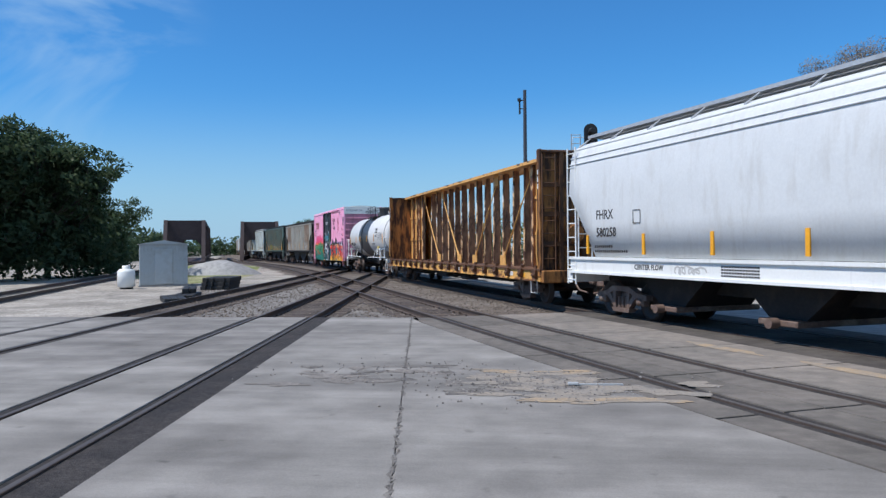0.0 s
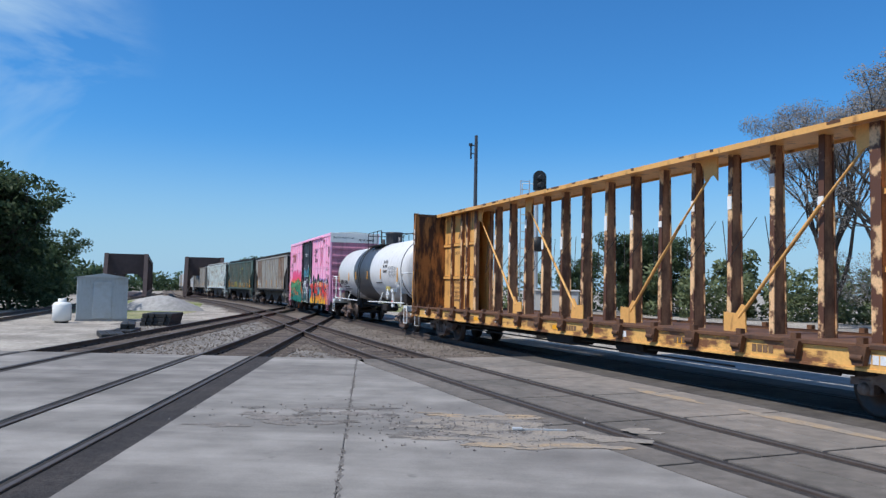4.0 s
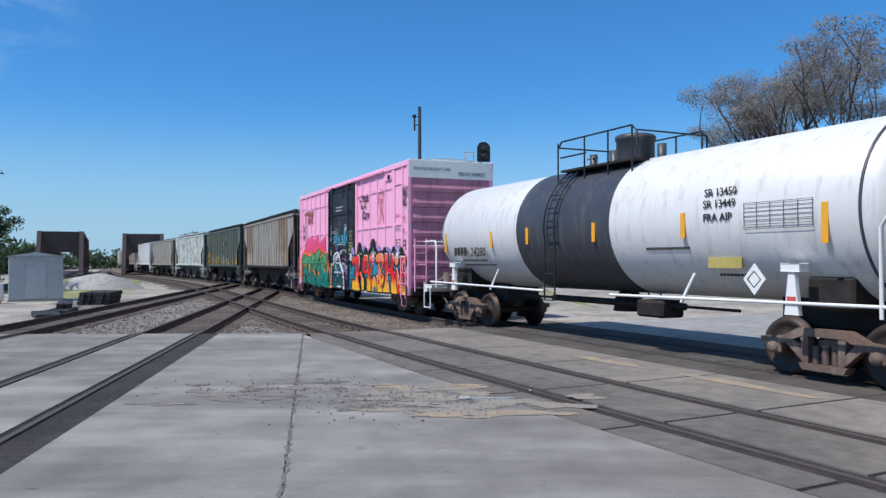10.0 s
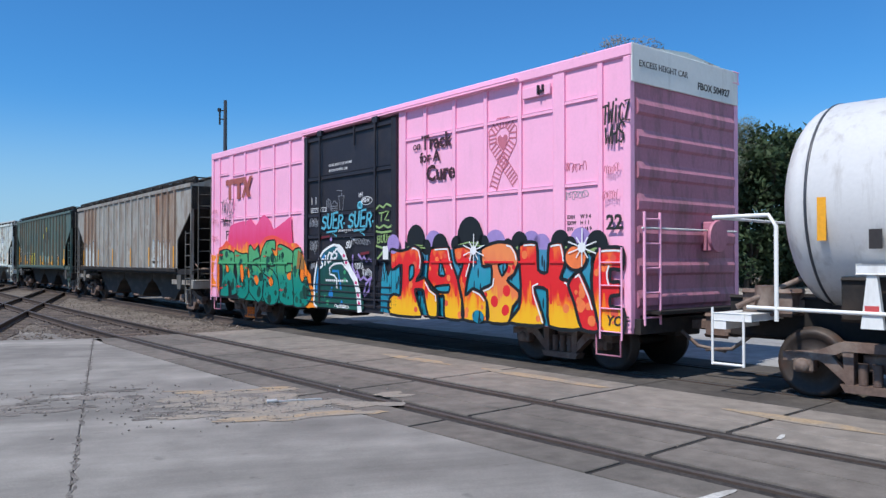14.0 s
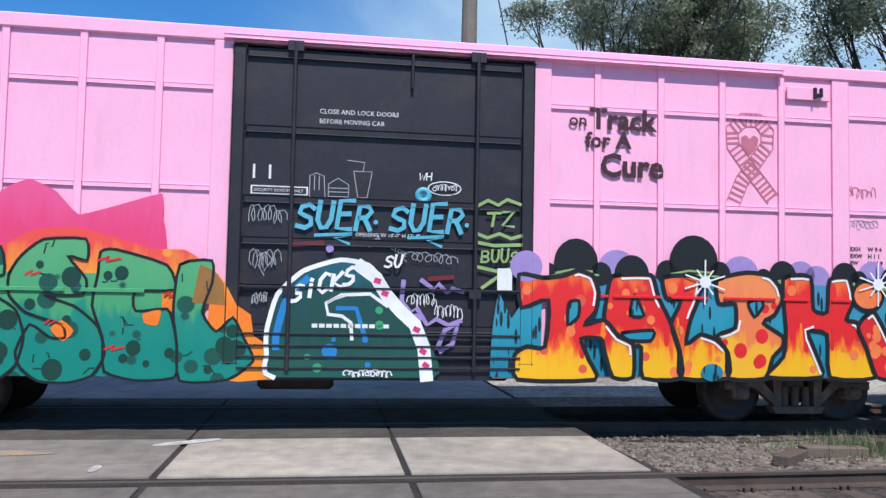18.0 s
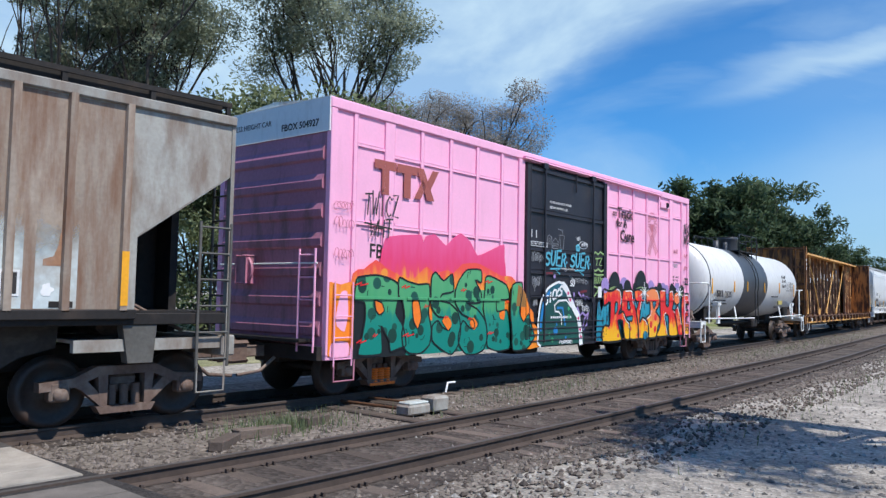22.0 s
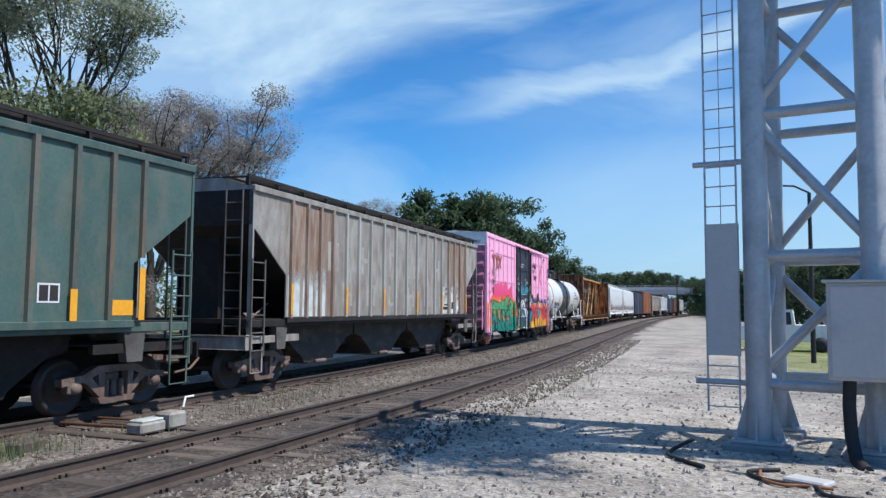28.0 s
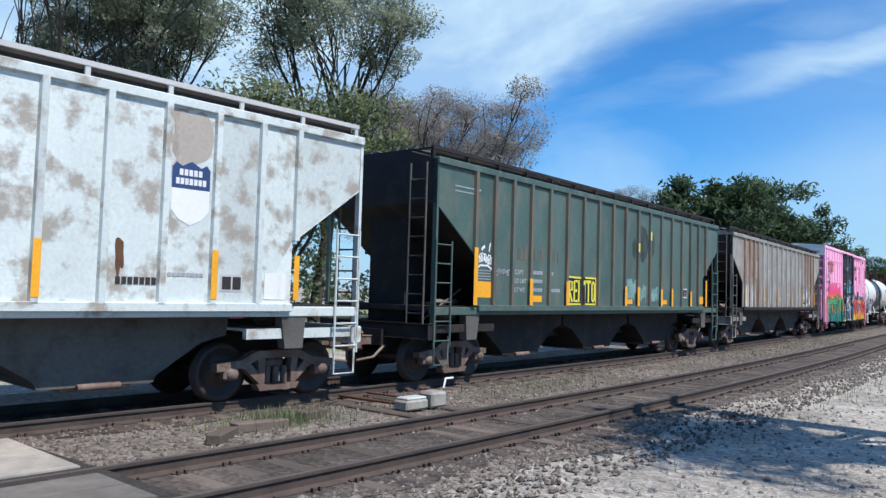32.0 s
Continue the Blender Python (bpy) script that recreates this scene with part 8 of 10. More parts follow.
def silver_hopper(car):
    half = [0.45, 1.3, 2.15, 2.96, 3.79, 4.62, 5.42, 6.2, 6.9]
    ribbed_hopper(car, M_HOPSILVER, 8.3, 16, M_HOPSILVER, 4.4, turning=True, rib_x=[-x for x in half[::-1]] + half, marks=(-6.9, -5.42, -2.96, 2.96, 5.42, 6.9))
    sx, w = 5.02, 0.3
    sh = Mesh().prism([(sx - w, 3.5), (sx - w * 0.8, 3.57), (sx - w * 0.5, 3.52), (sx, 3.6), (sx + w * 0.5, 3.52), (sx + w * 0.8, 3.57), (sx + w, 3.5), (sx + w, 3.2), (sx - w, 3.2)], -1.524, -1.528)
    e = part("shield_emblem", sh, M_SHIELD, car, "navy and white shield emblem with white bars for writing")
    part("shield_field", Mesh().prism([(sx - w, 3.2), (sx + w, 3.2), (sx + w, 2.9), (sx + w * 0.6, 2.76), (sx, 2.68), (sx - w * 0.6, 2.76), (sx - w, 2.9)], -1.524, -1.528), M_WHITE, e)
    bars(car, sx - 0.19, -1.528, 3.39, 5, 0.056, 0.09, M_TEXTW, 0.35)
    bars(car, sx - 0.24, -1.528, 3.26, 7, 0.054, 0.09, M_TEXTW, 0.3)
    bars(car, 3.98, -1.527, 1.82, 7, 0.065, 0.1, M_TEXT, 0.3)
    bars(car, 4.72, -1.527, 1.95, 8, 0.055, 0.05, M_GALV, 0.3)
    part("rust_stain", Mesh().prism([(x, z) for x, z, _ in blotch(5.02, 3.93, 0.33, 0.42, 0, 43, 0, 0.18)], -1.523, -1.526), M_HOPTAN, car, "brown stain over the shield")
    part("rust_patch", Mesh().prism([(x, z) for x, z, _ in blotch(4.02, 2.2, 0.06, 0.26, 0, 41, 0, 0.3)], -1.523, -1.526), M_BROWNRUST, car)
    part("test_panel", Mesh().box(5.56, 5.94, -1.53, -1.526, 1.75, 2.0), M_CABINET, car)
    part("test_panel_field", Mesh().box(5.59, 5.74, -1.534, -1.53, 1.78, 1.97).box(5.77, 5.91, -1.534, -1.53, 1.78, 1.97), M_TEXT, car)
    part("white_notice", Mesh().box(6.34, 6.74, -1.53, -1.526, 1.64, 2.05), M_WHITE, car)
    part("red_notice", Mesh().box(5.75, 6.0, -1.51, -1.5, 1.35, 1.5), M_REDFLAG, car)


def plain_hopper(mat):
    def build(car):
        ribbed_hopper(car, mat, 8.3, 13, None, 4.35, rails=False, detail=False)
    return build


def smooth_hopper(car, detail=True):
    """Pale covered hopper with smooth bulging sides."""
    HL, top = 9.2, 4.45
    side = [(-1.0, 4.62), (-1.28, 4.5), (-1.42, 4.3), (-1.5, 3.9), (-1.53, 3.2), (-1.52, 2.4), (-1.48, 1.55)]
    prof = side + [(-y, z) for y, z in side[::-1]]
    rings = []
    for x, zc in ((-HL, 3.3), (-HL + 0.02, 3.25), (-HL + 0.75, 2.35), (-HL + 1.35, 1.55), (HL - 1.35, 1.55), (HL - 0.75, 2.35), (HL - 0.02, 3.25), (HL, 3.3)):
        k = 0.985 if abs(x) == HL else 1.0
        rings.append([(x, y * k, max(z * k + (1 - k) * 3, zc)) for y, z in prof])
    n = len(prof)
    vs = [p for r in rings for p in r]
    fs = [(i * n + j, i * n + j + 1, (i + 1) * n + j + 1, (i + 1) * n + j) for i in range(7) for j in range(n - 1)]
    m = Mesh().add(vs, fs, True).add(rings[0], [tuple(range(n))]).add(rings[-1], [tuple(range(n))])
    body = part("body_shell", m, M_HOPWHITE, car, "smooth pale grey-white hopper shell")
    for sg in (-1, 1):
        part("roof_seam", Mesh().tube([(-HL, sg * 1.33, 4.44), (HL, sg * 1.33, 4.44)], 0.03, 6).tube([(-HL, sg * 1.45, 4.2), (HL, sg * 1.45, 4.2)], 0.02, 6).tube([(-HL, sg * 1.49, 4.03), (HL, sg * 1.49, 4.03)], 0.02, 6), M_HOPWHITE, body)
        part("side_sill", Mesh().box(-HL, HL, sg * 1.5, sg * 1.36, 1.12, 1.52, 0.012).box(-HL, HL, sg * 1.55, sg * 1.4, 1.47, 1.54).box(-HL, HL, sg * 1.55, sg * 1.4, 1.1, 1.16), M_WHITE, car, "white side sill with stencils")
    for i in range(4):
        c = -5.4 + 3.6 * i
        part("hopper_bay", Mesh().prism([(c - 1.75, 1.5), (c + 1.75, 1.5), (c + 0.45, 0.42), (c - 0.45, 0.42)], -0.9, 0.9), M_UNDER, car)
        part("outlet_gate", Mesh().box(c - 0.5, c + 0.5, -1.15, 1.15, 0.32, 0.44, 0.02).lathe([(-0.1, 0.1), (0.1, 0.1)], (c, -1.25, 0.38), "y", 10), M_TRUCK, car)
    part("centre_sill", Mesh().box(-HL - 0.2, HL + 0.2, -0.35, 0.35, 0.72, 1.1), M_UNDER, car)
    running_board(car, HL, 4.78, M_GALV)
    br = Mesh()
    for i in range(12):
        x = -HL + 0.1 + (2 * HL - 0.2) * i / 11
        br.tube([(x, -1.25, 4.52), (x, -0.85, 4.8), (x, 0.85, 4.8), (x, 1.25, 4.52)], 0.025, 5)
    br.box(-HL, HL, -0.92, -0.86, 4.78, 4.86).box(-HL, HL, 0.86, 0.92, 4.78, 4.86)
    part("walkway_bracket", br, M_GALV, car)
    for sg in (-1, 1):
        x = sg * HL
        ladder(car, x - sg * 0.1, -1.5, 0.8, 4.5, 0.45, M_WHITE, "x", "side_ladder")
        ladder(car, x + sg * 0.06, -1.0, 0.9, 4.5, 0.42, M_WHITE, "y", "end_ladder")
        part("end_sill", Mesh().box(x - sg * 0.1, x + sg * 0.15, -1.5, 1.5, 0.85, 1.2, 0.02).box(x - sg * 2.0, x, -1.4, 1.4, 1.1, 1.15), M_WHITE, car)
        coupler(car, x + sg * 0.1)
        truck(car, sg * (HL - 1.9), turning=detail)
    Y = -1.532
    lettering("FHRX", 0.33, M_TEXT, car, -7.74, -1.5235, 2.5, bold=0.004)
    lettering("580258", 0.32, M_TEXT, car, -7.74, -1.519, 2.06, bold=0.004)
    for z, k in ((1.78, 9), (1.66, 16)):
        bars(car, -7.8, Y + 0.01, z, k, 0.07, 0.06, M_TEXT, 0.4)
    part("stencil_square", Mesh().stroke([(-6.0, 2.36), (-5.7, 2.36), (-5.7, 2.66), (-6.0, 2.66), (-6.0, 2.36)], 0.02, Y), M_TEXT, car)
    lettering("CENTER FLOW", 0.17, M_TEXT, car, -6.0, -1.503, 1.27, bold=0.004)
    scribble(car, -4.4, 1.2, 0.95, 0.2, -1.502, M_CABINET, 81, 6, 0.04)
    for k in range(4):
        bars(car, -2.9, -1.502, 1.2 + k * 0.06, 14, 0.06, 0.035, M_TEXT, 0.3)
    for x in (-8.25, -5.65, -3.2, -0.7, 1.8, 4.3, 6.8):
        part("reflector_strip", Mesh().box(x, x + 0.1, -1.525, -1.49, 1.62, 2.1), M_REFLECT, car, "yellow reflector strip")


def plain_boxcar(mat, HX=7.8, top=4.6):
    def build(car):
        part("body", Mesh().box(-HX, HX, -1.48, 1.48, 0.85, top, 0.04), mat, car)
        for sg in (-1, 1):
            d = part("door", Mesh().box(-1.5, 1.5, sg * 1.5, sg * 1.45, 0.95, top - 0.15, 0.02), mat, car)
            for i in range(9):
                x = -HX + 0.2 + (2 * HX - 0.4) * i / 8
                if abs(x) > 1.6:
                    part("rib", kept(("pbrib", mat.name, sg, top), lambda: Mesh().box(-0.06, 0.06, sg * 1.48, sg * 1.54, 0.9, top - 0.05).data("rib", mat)), None, car, at=pose(x, 0, 0))
            x = sg * HX
            coupler(car, x)
            truck(car, sg * (HX - 1.8))
            ladder(car, x - sg * 0.35, -1.55, 0.8, top, 0.42, mat, "x", "side_ladder")
        part("roof", Mesh().prism([(-1.5, top), (0, top + 0.12), (1.5, top), (1.5, top - 0.04), (-1.5, top - 0.04)], -HX, HX, "x"), mat, car)
        part("floor_frame", Mesh().box(-HX, HX, -0.4, 0.4, 0.6, 0.88), M_UNDER, car)
    return build


# order of the train: name, label, category, place relative to the pink car, builder
TRAIN = [
    ("pink_boxcar", "pink high-cube boxcar with black door and sprayed letters", "boxcar", 0.0, boxcar),
    ("tank_car", "white tank car with dark grey middle band on brown trucks", "tank car", 17.25, tank_car),
    ("centre_beam_flatcar", "empty weathered yellow centre-beam flatcar with open posts", "flatcar", 37.8, centre_beam),
    ("covered_hopper", "smooth pale grey-white covered hopper with roof walkway", "hopper car", 60.6, smooth_hopper),
    ("covered_hopper", "weathered grey ribbed hopper with pale sprayed patches", "hopper car", -18.2, grey_hopper),
    ("covered_hopper", "dark green ribbed hopper with yellow reflector patches", "hopper car", -36.6, green_hopper),
    ("covered_hopper", "chalky silver ribbed hopper with navy shield and rust", "hopper car", -55.0, silver_hopper),
]
FAR = [("covered_hopper", "smooth pale covered hopper in the train", "hopper car", 80.6, lambda c: smooth_hopper(c, False)),
       ("boxcar", "dark blue boxcar in the train", "boxcar", 99.0, plain_boxcar(M_BLUE, 7.8, 4.5)),
       ("boxcar", "oxide brown boxcar in the train", "boxcar", 116.5, plain_boxcar(M_BOXBROWN, 7.8, 5.0))]
for i in range(5):
    mt, nm = [(M_HOPTAN, "tan"), (M_HOPWHITE, "pale"), (M_BLUE, "dark blue"), (M_BOXBROWN, "brown"), (M_HOPWHITE, "pale")][i]
    if mt in (M_BLUE, M_BOXBROWN):
        FAR.append(("boxcar", nm + " boxcar far along the train", "boxcar", 135.0 + 18.2 * i, plain_boxcar(mt)))
    else:
        FAR.append(("covered_hopper", nm + " ribbed hopper far along the train", "hopper car", 135.0 + 18.2 * i, plain_hopper(mt)))
for i in range(9):
    mt, nm = [(M_HOPGREY, "weathered grey"), (M_HOPWHITE, "pale"), (M_HOPTAN, "tan"), (M_HOPGREY, "weathered grey"), (M_HOPWHITE, "pale"), (M_HOPTAN, "tan")][i % 6]
    FAR.append(("covered_hopper", nm + " ribbed hopper in the long train", "hopper car", -73.3 - 18.2 * i, plain_hopper(mt)))
CARS = []
for name, label, cat, off, build in TRAIN + FAR:
    c = thing(name, label, cat, group="cars of the freight train")
    build(c)
    CARS.append((c, off))


# ---------------------------------------------------------------- places seen from the crossing
def spot(az, d, z=-0.2):
    """A place d metres from the crossing in the direction az."""
    return Vector((d * math.cos(radians(az)), d * math.sin(radians(az)), z))


# ---------------------------------------------------------------- trees
def leaves_mesh(name, centres, radii, per, size, mat, seed, flat=0.8, droop=0.0):
    r = np.random.RandomState(seed)
    n = len(centres) * per
    c = np.repeat(np.array(centres, float), per, axis=0)
    q = np.repeat(np.array(radii, float), per)[:, None]
    d = r.normal(size=(n, 3))
    d /= np.linalg.norm(d, axis=1)[:, None]
    p = c + d * q * (r.uniform(0.15, 1, (n, 1)) ** 0.5) * np.array([1, 1, flat])
    u = r.normal(size=(n, 3)) * np.array([1, 1, 0.7])
    u /= np.linalg.norm(u, axis=1)[:, None]
    w = np.cross(u, r.normal(size=(n, 3)))
    w /= np.linalg.norm(w, axis=1)[:, None]
    sz = size * r.uniform(0.6, 1.3, (n, 1))
    u, w = u * sz, w * sz * 0.45
    u[:, 2] -= droop * sz[:, 0]
    out = (p - c) / np.array([1, 1, flat]) + np.array([0, 0, 0.15]) * q
    out /= np.linalg.norm(out, axis=1)[:, None]
    back = np.einsum("ij,ij->i", np.cross(u, w), out) > 0
    w[back] *= -1
    v = np.stack([p - u, p + w * 0.9, p + u, p - w], 1).reshape(-1, 3)
    me = bpy.data.meshes.new(name)
    me.from_pydata(v.tolist(), [], np.arange(n * 4).reshape(n, 4).tolist())
    me.materials.append(mat)
    me.polygons.foreach_set("use_smooth", [True] * n)
    soft = out + r.normal(size=(n, 3)) * 0.35
    soft /= np.linalg.norm(soft, axis=1)[:, None]
    me.normals_split_custom_set_from_vertices(np.repeat(soft, 4, axis=0).tolist())
    return me


def tree_parts(seed, height, spread, leaf, fork=0.3, limbs=6, clump=1.0, per=38, size=0.16, sparse=0.0, fill=0.0, flat=0.75, hollow=0.0):
    rng = random.Random(seed)
    wood, ends = Mesh(), []
    base = Vector((0, 0, 0))
    top = Vector((rng.uniform(-.05, .05) * height, rng.uniform(-.05, .05) * height, height * fork))
    wood.tube([(0, 0, -0.3), base.lerp(top, 0.5) + Vector((0.05, 0, 0)), top], 0.028 * height, 9, 0.018 * height)

    def grow(p, d, length, r, level):
        pts, q, dd = [p], p.copy(), d.copy()
        k = 4
        for i in range(k):
            dd = (dd + Vector((rng.uniform(-.25, .25), rng.uniform(-.25, .25), rng.uniform(-0.08, .22)))).normalized()
            q = q + dd * length / k
            pts.append(q.copy())
        wood.tube(pts, r, 6 if level < 2 else 4, r * 0.5, caps=False)
        if level >= 2:
            ends.append(pts[-1])
            if rng.random() < 0.7 - sparse:
                ends.append(pts[-2])
            return
        for i in range(rng.randint(3, 4)):
            st = pts[rng.choice((2, 3, 4))]
            nd = (dd + Vector((rng.uniform(-1, 1), rng.uniform(-1, 1), rng.uniform(-.25, .75)))).normalized()
            grow(st, nd, length * rng.uniform(0.5, 0.75), r * 0.5, level + 1)

    for i in range(limbs):
        a = 2 * math.pi * (i + rng.uniform(-.3, .3)) / limbs
        k = rng.uniform(0.45, 1.0) if i else 0.15
        d = Vector((math.cos(a) * k * spread / height * 2.2, math.sin(a) * k * spread / height * 2.2, 1.0)).normalized()
        grow(top - Vector((0, 0, rng.uniform(0, 0.15) * height)), d, height * (1 - fork) * rng.uniform(0.55, 0.72), 0.011 * height, 0)
    hi = sorted(e.z for e in ends)[int(len(ends) * 0.85)]
    k = (height - 1.2) / hi
    for i in range(int(fill)):
        a, rr = rng.uniform(0, 6.3), spread * rng.random() ** 0.5
        ends.append(Vector((math.cos(a) * rr, math.sin(a) * rr, height / k * rng.uniform(fork * 0.6, 0.93) * (1 - 0.25 * (rr / spread) ** 2))))
    far = sorted(math.hypot(e.x, e.y) for e in ends)[int(len(ends) * 0.88)]
    q = min(1.0, spread / far)
    # the highest shoots are kept low, so that the crown ends in a broad dome
    dome = lambda z: z if z < height * 0.9 else height * 0.9 + (z - height * 0.9) * 0.3
    wood.v = [(x * q, y * q, dome(z * k)) for x, y, z in wood.v]
    ends = [Vector((e.x * q, e.y * q, dome(e.z * k))) for e in ends]
    # open heart of the crown, where the limbs show
    if hollow:
        ends = [e for e in ends if (math.hypot(e.x, e.y) / (0.75 * spread)) ** 2 + ((e.z / height - 0.52) / 0.3) ** 2 > hollow]
    lm = leaves_mesh("crown", ends, [clump * rng.uniform(0.6, 1.25) for _ in ends], per, size, leaf, seed, flat, 0.25)
    return wood.data("trunk", M_BARK), lm


def tree(label, at, turn, parts, scale=1.0, group=""):
    t = thing("tree", label, "tree", at=Matrix.Translation(at) @ pose(0, 0, 0, 0, 0, turn) @ Matrix.Scale(scale, 4), group=group)
    part("trunk", parts[0], None, t)
    part("crown", parts[1], None, t)
    return t


WILLOW = tree_parts(11, 17, 3.9, M_LEAF_WILLOW, 0.3, 6, 1.15, 430, 0.08, 0.3, 0, 0.62, 0.9)
WILLOW_3 = tree_parts(31, 17, 3.9, M_LEAF_WILLOW, 0.32, 6, 1.15, 430, 0.08, 0.3, 0, 0.62, 0.9)
WILLOW_2 = tree_parts(12, 17, 3.9, M_LEAF_WILLOW, 0.27, 6, 1.15, 430, 0.08, 0.35, 34, 0.62, 0.9)
BROAD = tree_parts(13, 15, 5.4, M_LEAF_DARK, 0.2, 7, 1.5, 60, 0.29, 0, 90)
BROAD_2 = tree_parts(14, 15, 5.8, M_LEAF_DARK, 0.18, 7, 1.5, 60, 0.29, 0, 100)
BROAD_FAR = tree_parts(23, 15, 5.4, M_LEAF_DARK, 0.2, 6, 1.6, 50, 0.32, 0, 70)
SPARSE = tree_parts(15, 15, 4.4, M_LEAF_DRY, 0.26, 6, 1.25, 430, 0.062, 0.3, 6, 0.62, 0.8)
SPARSE_2 = tree_parts(46, 15, 5.4, M_LEAF_DRY, 0.24, 7, 1.25, 330, 0.07, 0.3, 6, 0.62, 0.8)
BUSHY = tree_parts(17, 7, 2.9, M_LEAF_BUSH, 0.12, 7, 0.85, 180, 0.078, 0, 45)

TREES = [
    # tall open-crowned trees behind the second main track
    (WILLOW_2, 6.5, 40, 1.25, 20, "tall grey-green willow-like tree behind the tracks"),
    (WILLOW, 0.4, 41, 1.15, 140, "tall grey-green willow-like tree behind the tracks"),
    (WILLOW_2, 3.2, 47, 1.1, 250, "tall grey-green willow-like tree behind the tracks"),
    (WILLOW_3, -11.4, 41, 1.16, 60, "tall willow-like tree with dark open limbs"),
    (SPARSE, -16.0, 50, 0.98, 230, "sparse grey tree with bare twigs"),
    (BUSHY, -6.9, 37, 1.7, 10, "pale green bushy tree behind the tracks"),
    (BUSHY, -4.0, 36, 1.25, 80, "pale green bushy tree behind the tracks"),
    (SPARSE, -18.9, 49, 1.0, 30, "sparse grey tree with bare twigs"),
    (SPARSE_2, -22.4, 54, 1.08, 200, "sparse grey tree with bare twigs"),
    (SPARSE_2, 62.5, 49, 1.0, 40, "sparse grey tree with bare forked limbs"),
    (SPARSE, 66.5, 54, 0.95, 300, "sparse grey tree with bare forked limbs"),
    (WILLOW, 55.0, 60, 0.75, 300, "grey-green tree beyond the road"),
    (BROAD, 79.5, 72, 0.5, 10, "dark round-crowned tree beyond the train"),
    (BROAD_2, 77.0, 74, 0.47, 70, "dark round-crowned tree beyond the train"),
    (BROAD, 83.5, 78, 0.36, 120, "dark round-crowned tree beyond the train"),
    (BROAD, 8.8, 86, 0.62, 30, "dark green tree beyond the parked cars"),
    (BROAD_2, 12.2, 84, 0.66, 80, "dark green tree beyond the parked cars"),
    (BROAD, 15.6, 88, 0.7, 160, "dark green tree beyond the parked cars"),
    (BROAD, 57.2, 64, 0.62, 200, "dark green tree beyond the road"),
    (BROAD_2, 53.6, 62, 0.8, 130, "dark green tree beyond the road"),
    (BROAD, 50.2, 66, 0.78, 40, "dark green tree beyond the road"),
    (BROAD_2, 45.5, 95, 0.62, 10, "green tree behind the house"),
    (BROAD, 41.0, 92, 0.6, 90, "green tree behind the house"),
    (SPARSE, -33.6, 92, 1.0, 10, "sparse tree standing above the others"),
    (BUSHY, -30.0, 80, 1.2, 50, "green tree beyond the train"),
    (BUSHY, -36.5, 95, 1.3, 100, "green tree beyond the train"),
]
for k, (az, d, sc) in enumerate([(-39.6, 92, 1.04), (-41.0, 97, 1.1), (-42.5, 104, 1.06), (-43.9, 112, 1.0), (-45.3, 122, 0.94), (-46.6, 134, 0.92), (-47.8, 150, 0.8), (-48.8, 170, 0.74)]):
    TREES.append(((BROAD, BROAD_2)[k % 2], az, d, sc, 47 * k, "dense dark green tree in the row beside the line"))
for k, (az, d, sc) in enumerate([(121.3, 72, 0.46), (122.6, 66, 0.58), (124.3, 64, 0.64), (126.0, 62, 0.66), (128.0, 60, 0.74), (130.2, 58, 0.74), (132.6, 58, 0.78), (135, 60, 0.8)]):
    TREES.append(((BROAD_2, BROAD)[k % 2], az, d, sc, 61 * k, "dense dark green tree at the edge of the yard"))
for az, d, sc in [(106.8, 150, 0.5), (105.6, 155, 0.42), (-51.5, 260, 0.9), (-53.0, 270, 0.95), (-54.5, 275, 1.0), (-55.8, 280, 0.95), (-57.6, 260, 0.8), (-58.5, 200, 0.62), (-59.5, 180, 0.6), (-61.5, 140, 0.6),
                  (-63.5, 110, 0.55), (-65.5, 95, 0.52), (-67.5, 80, 0.5), (-69.5, 75, 0.5), (-71.5, 70, 0.5), (-74, 66, 0.5)]:
    TREES.append((BROAD_FAR, az, d, sc, az * 9, "distant dark green tree"))
for parts, az, d, sc, turn, label in TREES:
    tree(label, spot(az, d, -0.25), turn, parts, sc, "trees round the crossing")

# out-of-view tree, added only to cast a dappled shadow on the yard
SHADE = tree_parts(21, 16.5, 1.9, M_LEAF_DARK, 0.72, 5, 0.75, 60, 0.13, 0.2, 8)
tree("unseen leafy tree added to shade the gravel", Vector((1.5, -12.9, -0.2)), 0, SHADE, 1.0, "trees round the crossing")

# low woods and scrub that close the view
def scrub(name, label, line, height, depth, step, mat, seed, per=26, size=0.3):
    rng = random.Random(seed)
    cs, rs = [], []
    for (az0, d0), (az1, d1) in zip(line, line[1:]):
        a, b = spot(az0, d0), spot(az1, d1)
        k = max(1, int((b - a).length / step))
        for i in range(k):
            p = a.lerp(b, (i + rng.random()) / k)
            h = height * rng.uniform(0.45, 1.0)
            for j in range(max(2, int(h / 0.9))):
                out = p.normalized() * rng.uniform(0, depth)
                cs.append((p.x + out.x, p.y + out.y, -0.2 + h * (j + 0.6) / max(2, int(h / 0.9))))
                rs.append(rng.uniform(0.7, 1.2) * step * 0.75)
    return tagged(part(name, leaves_mesh(name, cs, rs, per, size, mat, seed, 0.9), None), label, "scrub", kind="stuff")


